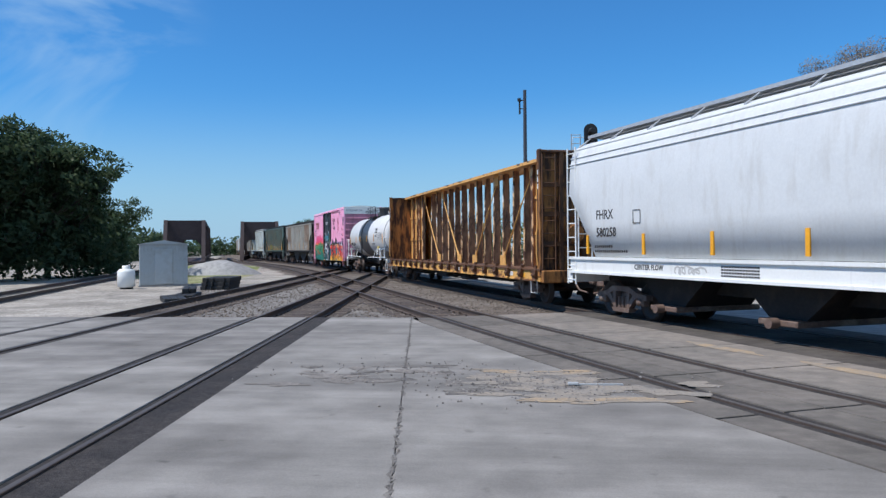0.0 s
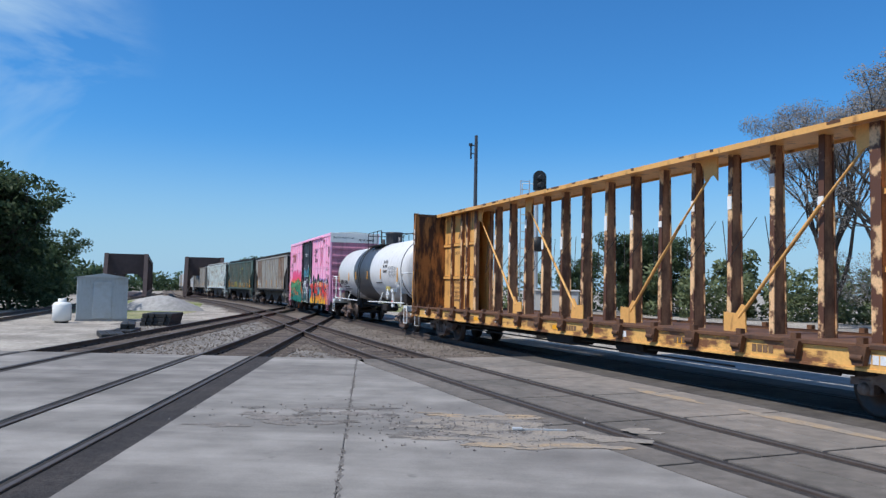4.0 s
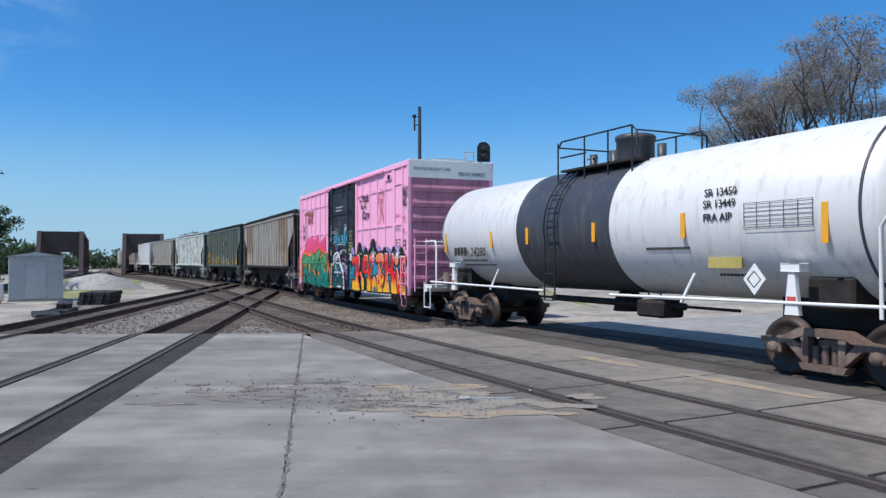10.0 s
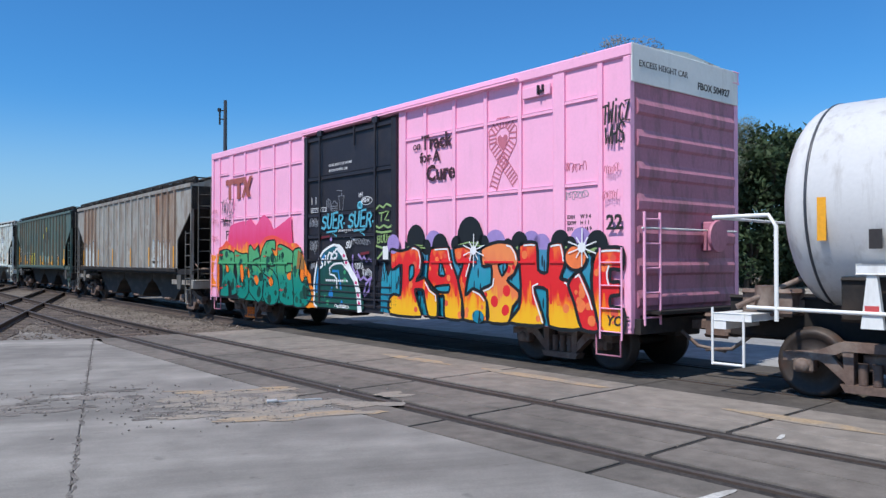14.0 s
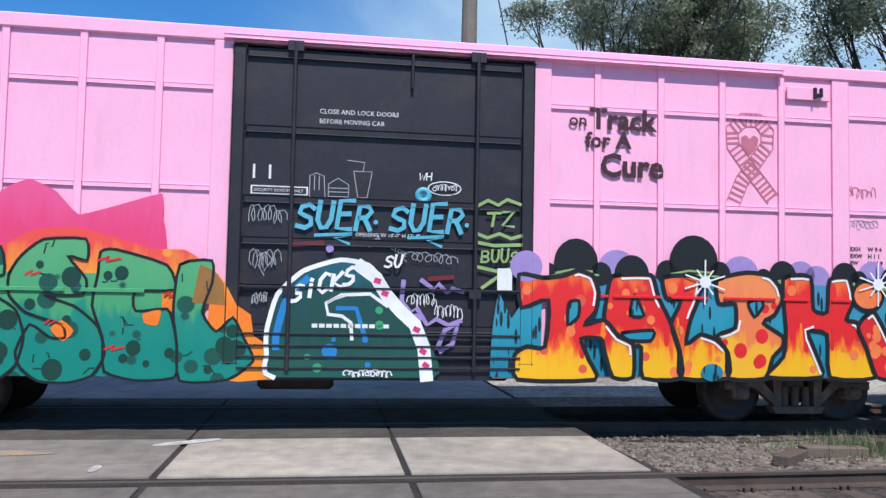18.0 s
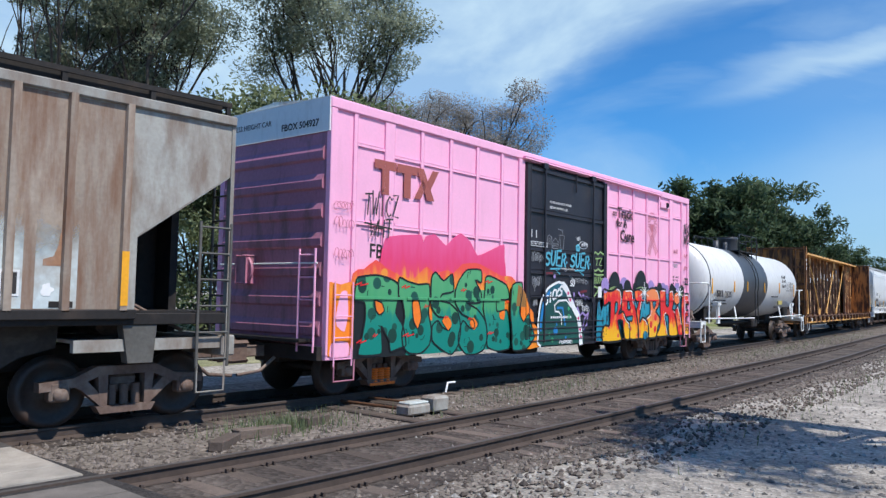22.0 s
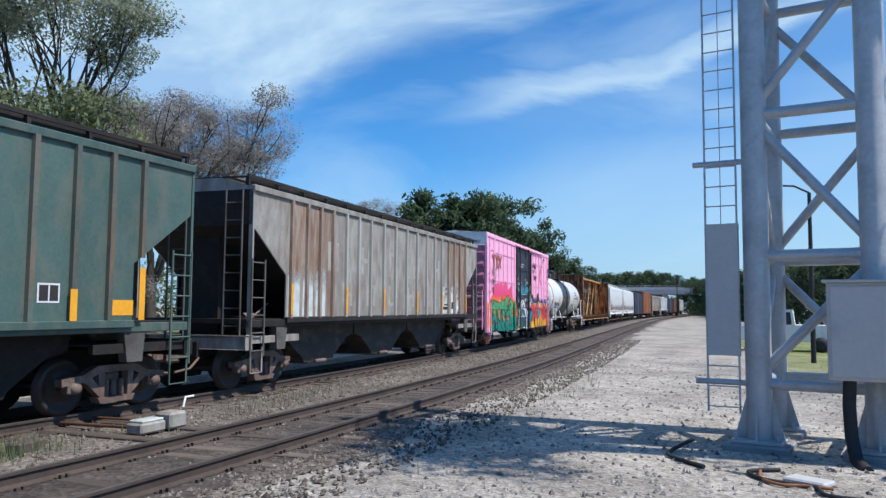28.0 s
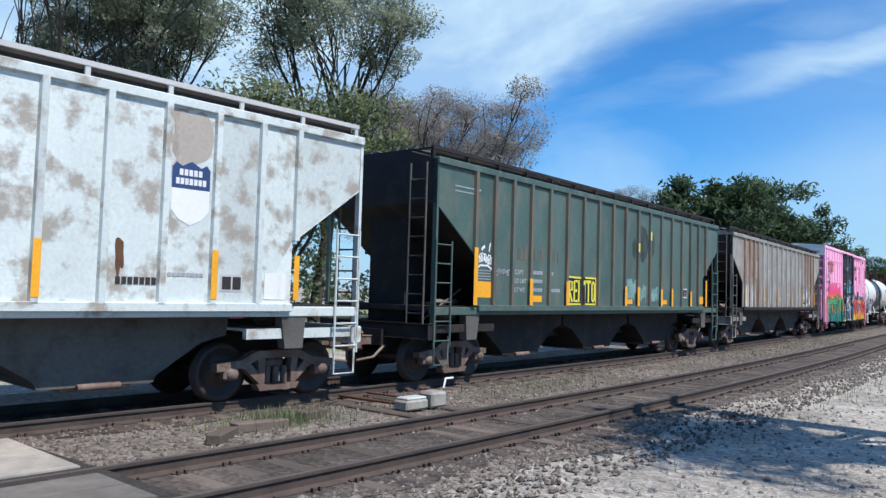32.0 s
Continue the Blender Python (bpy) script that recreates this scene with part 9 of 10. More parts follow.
scrub("scrub", "green scrub and weeds beyond the far road", [(98, 85), (88, 80), (80, 76), (72, 70), (60, 66), (48, 72), (36, 74), (24, 66), (12, 60), (0, 58), (-10, 58), (-20, 64), (-28, 76), (-38, 100), (-46, 135), (-50, 190)], 5.0, 5, 1.4, M_LEAF_BUSH, 3, 64, 0.24)
scrub("thicket", "low dark thicket under the tall trees", [(13, 46), (6, 42), (0, 40), (-8, 42)], 4.6, 3, 1.2, M_LEAF_DARK, 27, 120, 0.14)
scrub("thicket", "tall green thicket beyond the far road", [(80, 70), (74, 64), (66, 60), (57, 62), (48, 68)], 5.2, 5, 1.3, M_LEAF_BUSH, 18, 190, 0.22)
scrub("thicket", "dense dark thicket at the edge of the yard", [(119.6, 76), (121, 66), (124, 58), (130, 54), (137, 54)], 5.0, 4, 1.3, M_LEAF_DARK, 8, 60, 0.24)
scrub("far_woods", "far line of dark woods on the horizon", [(150, 120), (135, 100), (122, 110), (117, 190), (112, 260), (104, 230), (98, 150), (92, 120)], 5.5, 10, 2.6, M_LEAF_DARK, 4, 22, 0.6)
scrub("far_woods", "far line of dark woods on the horizon", [(-50, 300), (-58, 300), (-60, 150), (-66, 100), (-75, 80), (-90, 80), (-120, 90), (-150, 100), (180, 110), (150, 120)], 6.0, 10, 2.6, M_LEAF_DARK, 5, 22, 0.6)
plane_sheet("verge", [xy(on_line(s, -9 - 3 * math.sin(s * .11))) for s in range(-140, -25, 8)] + [xy(spot(84, 90)), xy(spot(98, 160)), xy(spot(106, 200))], -0.19, M_GRASS, "dry weedy grass beyond the main line", "grass")
plane_sheet("verge", [xy(spot(a, d)) for a, d in ((113, 50), (116, 47), (119, 58), (121, 66), (117.5, 95), (113, 110), (110.5, 90), (111, 60))], -0.19, M_GRASS, "dry grass patch before the bridges", "grass")
plane_sheet("verge", [xy(on_line(s, -7)) for s in range(4, 200, 10)] + [xy(on_line(s, -40)) for s in range(200, 4, -20)], -0.19, M_GRASS, "dry weedy grass beyond the main line", "grass")
plane_sheet("verge", [xy(spot(a, d)) for a, d in ((-63, 26), (-72, 22), (-85, 26), (-90, 60), (-62, 90), (-60.5, 50))], -0.19, M_GRASS, "mown grass strip behind the signal tower", "grass")


# ---------------------------------------------------------------- bridges over the far river
def truss_bridge(at, heading, length, w=5.4, h=6.4):
    b = thing("truss_bridge", "rust-brown steel through-truss railway bridge", "bridge", at=pose(at.x, at.y, -0.2, 0, 0, heading - 90), group="truss bridges")
    n = 8
    p = length / n
    for x in (-w / 2, w / 2):
        part("top_chord", Mesh().box(x - 0.28, x + 0.28, p * 0.55, length - p * 0.55, h - 0.55, h, 0.03), M_BRIDGE, b)
        part("bottom_chord", Mesh().box(x - 0.2, x + 0.2, 0, length, 0.1, 0.8, 0.03), M_BRIDGE, b)
        for y0, y1 in ((0, p * 0.55), (length, length - p * 0.55)):
            part("end_post", Mesh().add([(x + a * 0.28, y0 + c, 0.2) for a, c in ((-1, -0.3), (1, -0.3), (1, 0.3), (-1, 0.3))] + [(x + a * 0.28, y1 + c, h) for a, c in ((-1, -0.3), (1, -0.3), (1, 0.3), (-1, 0.3))],
                                        [(0, 1, 5, 4), (1, 2, 6, 5), (2, 3, 7, 6), (3, 0, 4, 7), (4, 5, 6, 7), (0, 3, 2, 1)]), M_BRIDGE, b)
        for i in range(1, n):
            y = p * i
            part("hanger", Mesh().box(x - 0.12, x + 0.12, y - 0.14, y + 0.14, 0.5, h - 0.2), M_BRIDGE, b)
            if i < n - 1:
                part("diagonal", Mesh().tube([(x, y, h - 0.3), (x, y + p, 0.5)], 0.12, 4), M_BRIDGE, b)
    for k, y in enumerate([p * 0.55] + [p * i for i in range(1, n)]):
        deep = 3.0 if k == 0 else 0.9
        part("portal_strut" if k == 0 else "sway_strut", Mesh().box(-w / 2, w / 2, y - 0.1, y + 0.1, h - deep, h - 0.05), M_BRIDGE, b)
        if k == 0:
            for sg in (-1, 1):
                part("knee_brace", Mesh().prism([(sg * w / 2, h - deep), (sg * (w / 2 - 1.1), h - deep), (sg * w / 2, h - deep - 1.3)], y - 0.08, y + 0.08), M_BRIDGE, b)
    part("deck", Mesh().box(-w / 2, w / 2, 0, length, 0.0, 0.18), M_BRIDGE, b)
    return b


truss_bridge(spot(115.75, 118), 113.2, 60)
truss_bridge(spot(110.55, 124), 109.4, 60)

# overpass with signals over the far end of the line
ov = thing("overpass", "grey steel and concrete road overpass above the tracks", "overpass", at=pose(*spot(-53.5, 235), 0, 0, -53.5))
part("deck", Mesh().box(-6, 6, -28, 24, 6.2, 7.4, 0.05), M_CABINET, ov)
part("parapet", Mesh().box(-6.1, -5.8, -28, 24, 7.4, 8.1), M_CABINET, ov)
part("guard_rail", Mesh().tube([(-6, -28, 8.5), (-6, 24, 8.5)], 0.06, 5), M_GALV, ov)
for y in (-22, -9, 18):
    part("pier", Mesh().box(-5, 5, y - 0.7, y + 0.7, 0, 6.2, 0.05), M_CABINET, ov)
part("embankment", Mesh().prism([(-29, 6.5), (-29, 0), (-15, 0)], -7, 7, "x"), M_GRASS, ov)
for y in (17.5, 14.5, -12.0):
    sgn = thing("railway_signal", "tall black three-lamp signal above the overpass", "railway signal", at=pose(*(spot(-53.5, 228)), 0, 0, -53.5), group="signals on the overpass")
    part("post", Mesh().tube([(0, y, 0), (0, y, 11.2)], 0.12, 6), M_SIGNAL, sgn)
    for z in (9.4, 10.3, 11.2):
        part("lamp_hood", Mesh().lathe([(0, 0.35), (0.1, 0.38), (0.5, 0.3)], (-0.5, y, z), "x", 10), M_SIGNAL, sgn)

# ---------------------------------------------------------------- poles and signals near the line
p = spot(90.95, 42)
mast = thing("radio_mast", "slim dark radio mast with antennas", "mast", at=pose(p.x, p.y, -0.2))
part("pole", Mesh().tube([(0, 0, 0), (0, 0, 10.5)], 0.13, 10, 0.09), M_TANKGREY, mast)
part("antenna", Mesh().tube([(-0.28, 0, 9.2), (-0.28, 0, 10.0)], 0.05, 6).tube([(-0.28, 0, 9.5), (0, 0, 9.5)], 0.03, 5), M_SIGNAL, mast)
part("antenna", Mesh().tube([(-0.2, 0, 9.95), (0.0, 0, 9.95)], 0.03, 5).lathe([(0, 0.1), (0.16, 0.1)], (-0.3, 0, 9.9), "z", 8), M_SIGNAL, mast)

p = spot(86.4, 34.5)
sig = thing("railway_signal", "black railway signal with round hood and ladder", "railway signal", at=pose(p.x, p.y, -0.2, 0, 0, 10))
part("mast", Mesh().tube([(0, 0, 0), (0, 0, 7.0)], 0.09, 10), M_GALV, sig)
part("backboard", Mesh().prism([(0.12 + 0.3 * math.cos(k * math.pi / 10), 7.1 + 0.3 * math.sin(k * math.pi / 10)) for k in range(11)] + [(-0.18, 6.5), (0.42, 6.5)], -0.1, -0.05), M_SIGNAL, sig)
for hz in (7.05, 6.72):
    part("hood", Mesh().lathe([(-0.34, 0.1), (-0.32, 0.12), (0, 0.13)], (0.12, -0.1, hz), "y", 16), M_SIGNAL, sig)
part("lower_head", Mesh().lathe([(0, 0.0), (0, 0.34), (0.05, 0.34)], (0.1, -0.1, 4.1), "y", 20), M_SIGNAL, sig)
part("platform", Mesh().box(-0.5, 0.5, 0.1, 0.7, 6.0, 6.05).tube([(-0.5, 0.7, 6.0), (-0.5, 0.7, 6.9), (0.3, 0.7, 6.9)], 0.02, 5), M_GALV, sig)
ladder(sig, -0.45, 0.35, 0, 7.0, 0.4, M_GALV, "x", "ladder")
p = spot(84.8, 34.0)
cab = thing("signal_cabinet", "grey metal signal cabinet beside the line", "cabinet", at=pose(p.x, p.y, -0.2, 0, 0, -8))
part("body", Mesh().box(-0.9, 0.9, -0.6, 0.6, 0.25, 2.0, 0.02), M_CABINET, cab)
part("roof", Mesh().box(-0.97, 0.97, -0.67, 0.67, 2.0, 2.08, 0.02), M_CABINET, cab)
part("base", Mesh().box(-0.85, 0.85, -0.55, 0.55, 0, 0.25), M_UNDER, cab)

p = spot(17.3, 19.5)
up = thing("utility_pole", "weathered wooden utility pole with a guy wire", "utility pole", at=pose(p.x, p.y, -0.3))
part("pole", Mesh().tube([(0, 0, 0), (0.05, 0, 7), (0.12, 0, 14)], 0.25, 12, 0.17), M_POLE, up)
part("crossarm", Mesh().box(-1.2, 1.2, -0.07, 0.07, 13.0, 13.15), M_POLE, up)
part("guy_wire", Mesh().tube([(0.1, 0, 13.2), (1.3, -2.6, 0)], 0.018, 5), M_SIGNAL, up)
p = spot(10.4, 36)
up2 = thing("utility_pole", "grey wooden utility pole with a transformer and a short crossarm", "utility pole", at=pose(p.x, p.y, -0.3, 0, 0, 20))
part("pole", Mesh().tube([(0, 0, 0), (0.03, 0, 6), (-0.05, 0, 12)], 0.19, 10, 0.13), M_POLE, up2)
part("crossarm", Mesh().box(-0.3, 1.5, -0.06, 0.06, 11.7, 11.82), M_POLE, up2)
part("arm_brace", Mesh().tube([(0.0, 0, 10.6), (1.4, 0, 11.6)], 0.03, 5), M_POLE, up2)
part("transformer", Mesh().lathe([(0, 0.0), (0, 0.22), (0.75, 0.22), (0.85, 0.1), (0.85, 0.0)], (0.05, -0.42, 9.0), "z", 14), M_GALV, up2)
part("insulator", Mesh().lathe([(0, 0.05), (0.1, 0.07), (0.2, 0.04)], (1.4, 0, 11.82), "z", 8), M_GALV, up2)


def parked_car(az, d, turn, mat, label):
    q = spot(az, d)
    c = thing("parked_car", label, "car", at=pose(q.x, q.y, -0.19, 0, 0, turn), group="cars parked beyond the road")
    part("body", Mesh().prism([(-2.2, 0.35), (2.2, 0.35), (2.25, 0.75), (1.2, 0.9), (0.6, 1.42), (-1.3, 1.45), (-2.0, 0.95), (-2.25, 0.9)], -0.85, 0.85), mat, c)
    part("side_window", Mesh().prism([(1.05, 0.92), (0.55, 1.36), (-1.2, 1.38), (-1.75, 0.95)], -0.865, 0.865), M_GLASS, c)
    for x in (-1.35, 1.4):
        for y in (-0.8, 0.8):
            part("wheel", Mesh().lathe([(-0.1, 0.08), (-0.1, 0.33), (0.1, 0.33), (0.1, 0.08)], (x, y, 0.33), "y", 14), M_DARK, c)


for az, d, turn, mat, label in ((12.9, 64, 20, M_WHITE, "white car parked beyond the road"), (11.6, 70, 30, M_HOPSILVER, "silver car parked beyond the road"), (8.6, 66, 15, M_REDFLAG, "red car parked beyond the road")):
    parked_car(az, d, turn, mat, label)
part("conduit", Mesh().tube([(0.0, -0.27, 0), (0.06, -0.24, 6)], 0.04, 6), M_GALV, up)

# ---------------------------------------------------------------- signal tower
TX, TY = 5.42, -12.0
tower = thing("signal_tower", "galvanised tubular steel signal tower with ladder", "signal tower", at=pose(TX, TY, -0.2, 0, 0, 19))
LEGS = [(0.78, 0.8), (-0.78, 0.8), (0.78, -0.8), (-0.78, -0.8)]
for x, y in LEGS:
    leg = part("leg", Mesh().tube([(x, y, 0.12), (x, y, 10.6)], 0.185, 20), M_GALV, tower, "galvanised tubular leg")
    part("base_plate", Mesh().box(x - 0.36, x + 0.36, y - 0.36, y + 0.36, 0.1, 0.15, 0.01).lathe([(0, 0.03), (0.12, 0.03)], (x + 0.29, y + 0.29, 0.12), "z", 6).lathe([(0, 0.03), (0.12, 0.03)], (x - 0.29, y + 0.29, 0.12), "z", 6), M_GALV, leg)
    for dx, dy in ((1, 0), (-1, 0), (0, 1), (0, -1)):
        a, b, c = (x + dx * 0.18, y + dy * 0.18), (x + dx * 0.35, y + dy * 0.35), 0.012
        part("gusset", Mesh().add([(a[0] - dy * c, a[1] - dx * c, 0.15), (b[0] - dy * c, b[1] - dx * c, 0.15), (a[0] - dy * c, a[1] - dx * c, 0.75), (a[0] + dy * c, a[1] + dx * c, 0.15), (b[0] + dy * c, b[1] + dx * c, 0.15), (a[0] + dy * c, a[1] + dx * c, 0.75)], [(0, 1, 2), (3, 5, 4), (0, 3, 4, 1), (1, 4, 5, 2), (0, 2, 5, 3)]), M_GALV, leg)
    part("footing", Mesh().box(x - 0.45, x + 0.45, y - 0.45, y + 0.45, -0.2, 0.1, 0.03), M_ROADFAR, tower)
for i, z in enumerate((0.95, 2.85, 5.0, 7.1, 9.2)):
    for k, ((x0, y0), (x1, y1)) in enumerate(((LEGS[0], LEGS[1]), (LEGS[2], LEGS[3]), (LEGS[0], LEGS[2]), (LEGS[1], LEGS[3]))):
        part("strut", Mesh().tube([(x0, y0, z), (x1, y1, z)], 0.085, 12), M_GALV, tower)
        if i < 4:
            zn = (2.85, 5.0, 7.1, 9.2)[i]
            if (i + k) % 2:
                x0, y0, x1, y1 = x1, y1, x0, y0
            part("brace", Mesh().tube([(x0, y0, z + 0.12), (x1, y1, zn - 0.12)], 0.075, 10), M_GALV, tower)
# caged ladder on the side of the track
lad = Mesh()
LX, LY = 1.04, 0.85
for x in (LX, LX + 0.46):
    lad.box(x - 0.012, x + 0.012, LY - 0.02, LY + 0.02, 0.5, 10.4)
zz = 0.58
while zz < 10.3:
    lad.tube([(LX, LY, zz), (LX + 0.46, LY, zz)], 0.011, 5)
    zz += 0.305
lad.tube([(LX + 0.23, LY, 3.2), (LX + 0.23, LY, 10.3)], 0.008, 4)
part("ladder", lad, M_GALV, tower, "galvanised ladder with a locked guard plate")
part("ladder_guard", Mesh().box(LX - 0.02, LX + 0.44, LY + 0.03, LY + 0.06, 1.35, 3.35, 0.005).box(LX - 0.02, LX, LY - 0.05, LY + 0.03, 1.35, 3.35), M_CABINET, tower, "grey sheet-metal ladder guard")
for z in (0.95, 4.3, 7.6):
    part("ladder_bracket", Mesh().tube([(0.78, 0.8, z), (1.68, LY - 0.02, z)], 0.045, 8), M_GALV, tower)
bx = part("junction_box", Mesh().box(-1.28, -0.2, 1.02, 1.4, 1.1, 2.42, 0.015), M_CABINET, tower, "grey steel junction box")
part("box_door", Mesh().box(-1.23, -0.25, 1.405, 1.42, 1.15, 2.37, 0.006), M_CABINET, bx)
part("box_roof", Mesh().box(-1.33, -0.15, 0.98, 1.46, 2.42, 2.46, 0.01), M_CABINET, bx)
part("latch", Mesh().box(-0.35, -0.3, 1.42, 1.45, 1.7, 1.82), M_GALV, bx)
for x, ex in ((-0.45, 0.0), (-1.0, -0.15)):
    part("conduit", Mesh().tube([(x, 1.2, 1.15), (x + 0.02, 1.2, 0.75), (x + ex, 1.25, 0.35), (x + ex * 2 - 0.06, 1.4, 0.06), (x + ex * 2 - 0.2, 1.75, -0.02)], 0.085, 10), M_DARK, tower, "black corrugated conduit")
# loose things at the foot of the tower
def hose(name, label, pts, r, mat):
    m = Mesh()
    fine = []
    P = [pts[0]] + pts + [pts[-1]]
    for i in range(1, len(P) - 2):
        for k in range(6):
            u = k / 6
            fine.append(tuple(0.5 * (2 * P[i][j] + (P[i + 1][j] - P[i - 1][j]) * u + (2 * P[i - 1][j] - 5 * P[i][j] + 4 * P[i + 1][j] - P[i + 2][j]) * u * u + (3 * P[i][j] - P[i - 1][j] - 3 * P[i + 1][j] + P[i + 2][j]) * u ** 3) for j in range(3)))
    fine.append(pts[-1])
    return tagged(part(name, m.tube(fine, r, 7), mat), label, "cable")


hose("cable", "dark cable lying in loops on the gravel", [(6.45, -10.1, -0.05), (6.5, -9.6, -0.17), (6.3, -9.3, -0.17), (5.9, -9.1, -0.17), (5.6, -9.0, -0.17)], 0.03, M_DARK)
hose("cable", "dark cable lying in loops on the gravel", [(4.9, -9.6, -0.17), (5.1, -9.2, -0.17), (4.7, -8.9, -0.17), (4.2, -9.0, -0.17), (3.9, -8.7, -0.17), (3.4, -8.9, -0.17)], 0.025, M_DARK)
hose("cable", "faded red cable on the gravel", [(5.0, -9.3, -0.16), (4.8, -8.95, -0.17), (4.5, -8.8, -0.17), (4.3, -8.95, -0.17), (4.0, -9.05, -0.17)], 0.02, M_BOXBROWN)
tagged(part("handhole_cover", Mesh().box(4.1, 4.6, -9.35, -9.05, -0.2, -0.13, 0.02), M_CABINET), "grey plastic handhole cover on gravel", "cover")

p = spot(-65.2, 33)
lamp = thing("street_lamp", "dark street lamp behind the signal tower", "street lamp", at=pose(p.x, p.y, -0.2))
part("pole", Mesh().tube([(0, 0, 0), (0, 0, 6.6)], 0.1, 10, 0.07), M_SIGNAL, lamp)
part("arm", Mesh().tube([(0, 0, 6.6), (0.5, 0.2, 6.9), (1.0, 0.4, 6.95)], 0.04, 6), M_SIGNAL, lamp)
part("lantern", Mesh().lathe([(0, 0.05), (0.06, 0.2), (0.16, 0.24), (0.2, 0.1)], (1.1, 0.45, 6.8), "z", 12), M_CABINET, lamp)
p = spot(-63.6, 42)
van = thing("utility_truck", "white utility truck parked on the grass", "truck", at=pose(p.x, p.y, -0.2, 0, 0, 25))
part("body", Mesh().prism([(-2.4, 0.5), (2.4, 0.5), (2.4, 1.2), (1.5, 1.3), (1.0, 2.0), (-0.3, 2.05), (-0.4, 1.3), (-2.4, 1.3)], -0.9, 0.9), M_WHITE, van)
part("window", Mesh().prism([(1.35, 1.32), (0.95, 1.9), (-0.2, 1.92), (-0.25, 1.32)], -0.92, 0.92), M_GLASS, van)
for x in (-1.5, 1.5):
    for y in (-0.85, 0.85):
        part("wheel", Mesh().lathe([(-0.12, 0.1), (-0.12, 0.36), (0.12, 0.36), (0.12, 0.1)], (x, y, 0.36), "y", 16), M_DARK, van)

# ---------------------------------------------------------------- house beyond the far road
p = spot(45.2, 74)
house = thing("house", "low beige house with brown roof behind a fence", "house", at=pose(p.x, p.y, -0.2, 0, 0, 45.2 - 90))
part("wall", Mesh().box(-8, 8, 0, 8, 0, 3.0), M_HOUSE, house)
part("roof", Mesh().prism([(-0.8, 2.9), (8.8, 2.9), (4, 5.2)], -8.6, 8.6, "x"), M_ROOF, house)
for x in (-6, -2.2, 1.5, 5):
    w = part("window", Mesh().box(x - 0.6, x + 0.6, -0.04, 0.02, 1.1, 2.3), M_WHITE, house)
    part("pane", Mesh().box(x - 0.5, x - 0.03, -0.06, -0.04, 1.2, 2.2).box(x + 0.03, x + 0.5, -0.06, -0.04, 1.2, 2.2), M_GLASS, w)
f = thing("fence", "grey board fence before the house", "fence", at=pose(p.x, p.y, -0.2, 0, 0, 45.2 - 90))
for i in range(40):
    part("board", kept("board", lambda: Mesh().box(-0.28, 0.28, -0.02, 0.02, 0, 1.5, 0.01).data("board", M_FENCE)), None, f, at=pose(-12 + i * 0.6, -5, 0))

# ---------------------------------------------------------------- yard at the branch tracks
shed = thing("metal_shed", "pale grey corrugated metal equipment shed", "shed", at=pose(-21.0, 41.0, -0.2, 0, 0, 28))
part("body", Mesh().box(-1.25, 1.25, -1.2, 1.2, 0.1, 2.35, 0.02), M_SHED, shed)
for i in range(13):
    part("rib", kept("shedrib", lambda: Mesh().box(-0.03, 0.03, -1.23, -1.2, 0.12, 2.3).data("rib", M_SHED)), None, shed, at=pose(-1.2 + 0.2 * i, 0, 0))
part("roof", Mesh().prism([(-1.35, 2.33), (1.35, 2.33), (0, 2.55)], -1.3, 1.3), M_SHED, shed)
part("door", Mesh().box(-0.45, 0.45, -1.26, -1.22, 0.15, 2.1, 0.01), M_SHED, shed)
part("base", Mesh().box(-1.3, 1.3, -1.25, 1.25, 0, 0.1), M_ROADFAR, shed)
tank = thing("propane_tank", "small white upright propane tank on gravel", "tank", at=pose(-21.3, 37.6, -0.2))
part("vessel", Mesh().lathe([(0.08, 0.3), (0.15, 0.44), (0.9, 0.44), (1.02, 0.36), (1.08, 0.12), (1.08, 0.0)], (0, 0, 0), "z", 24), M_WHITE, tank)
part("collar", Mesh().lathe([(1.02, 0.2), (1.22, 0.2), (1.22, 0.17), (1.05, 0.17)], (0, 0, 0), "z", 16), M_WHITE, tank)
part("foot_ring", Mesh().lathe([(0, 0.32), (0.1, 0.32), (0.1, 0.28)], (0, 0, 0), "z", 16), M_UNDER, tank)
for k, (px, py, n, rows) in enumerate(((-16.0, 37.5, 5, 3), (-14.4, 30.4, 3, 1), (-14.9, 31.6, 2, 2), (-14.0, 28.4, 3, 1))):
    bun = thing("tie_bundle", "dark stack of old wooden ties beside the track", "tie stack", at=pose(px, py, -0.2, 0, 0, 10 + 7 * k), group="stacked ties")
    for r in range(rows):
        for i in range(n):
            part("tie", kept("oldtie", lambda: Mesh().box(-0.13, 0.13, -1.25, 1.25, 0, 0.2, 0.02).data("tie", M_DARK)), None, bun, at=pose((i - n / 2) * 0.28 + 0.05 * r, 0.06 * (i % 3), 0.205 * r))
md = Mesh()
rg = random.Random(4)
ring = []
for j in range(7):
    rr = 3.4 * (1 - j / 6.0)
    ring.append([(rr * math.cos(2 * math.pi * k / 22) * (1 + 0.12 * math.sin(3 * k)), 0.7 * rr * math.sin(2 * math.pi * k / 22), 1.15 * math.sin(math.pi / 2 * j / 6) + rg.uniform(-.04, .04)) for k in range(22)])
md.add([q for r in ring for q in r], [(j * 22 + k, j * 22 + (k + 1) % 22, (j + 1) * 22 + (k + 1) % 22, (j + 1) * 22 + k) for j in range(6) for k in range(22)], True)
tagged(part("gravel_mound", md, M_ROADFAR, at=pose(-25.2, 58.5, -0.22)), "low mound of pale gravel", "gravel heap")

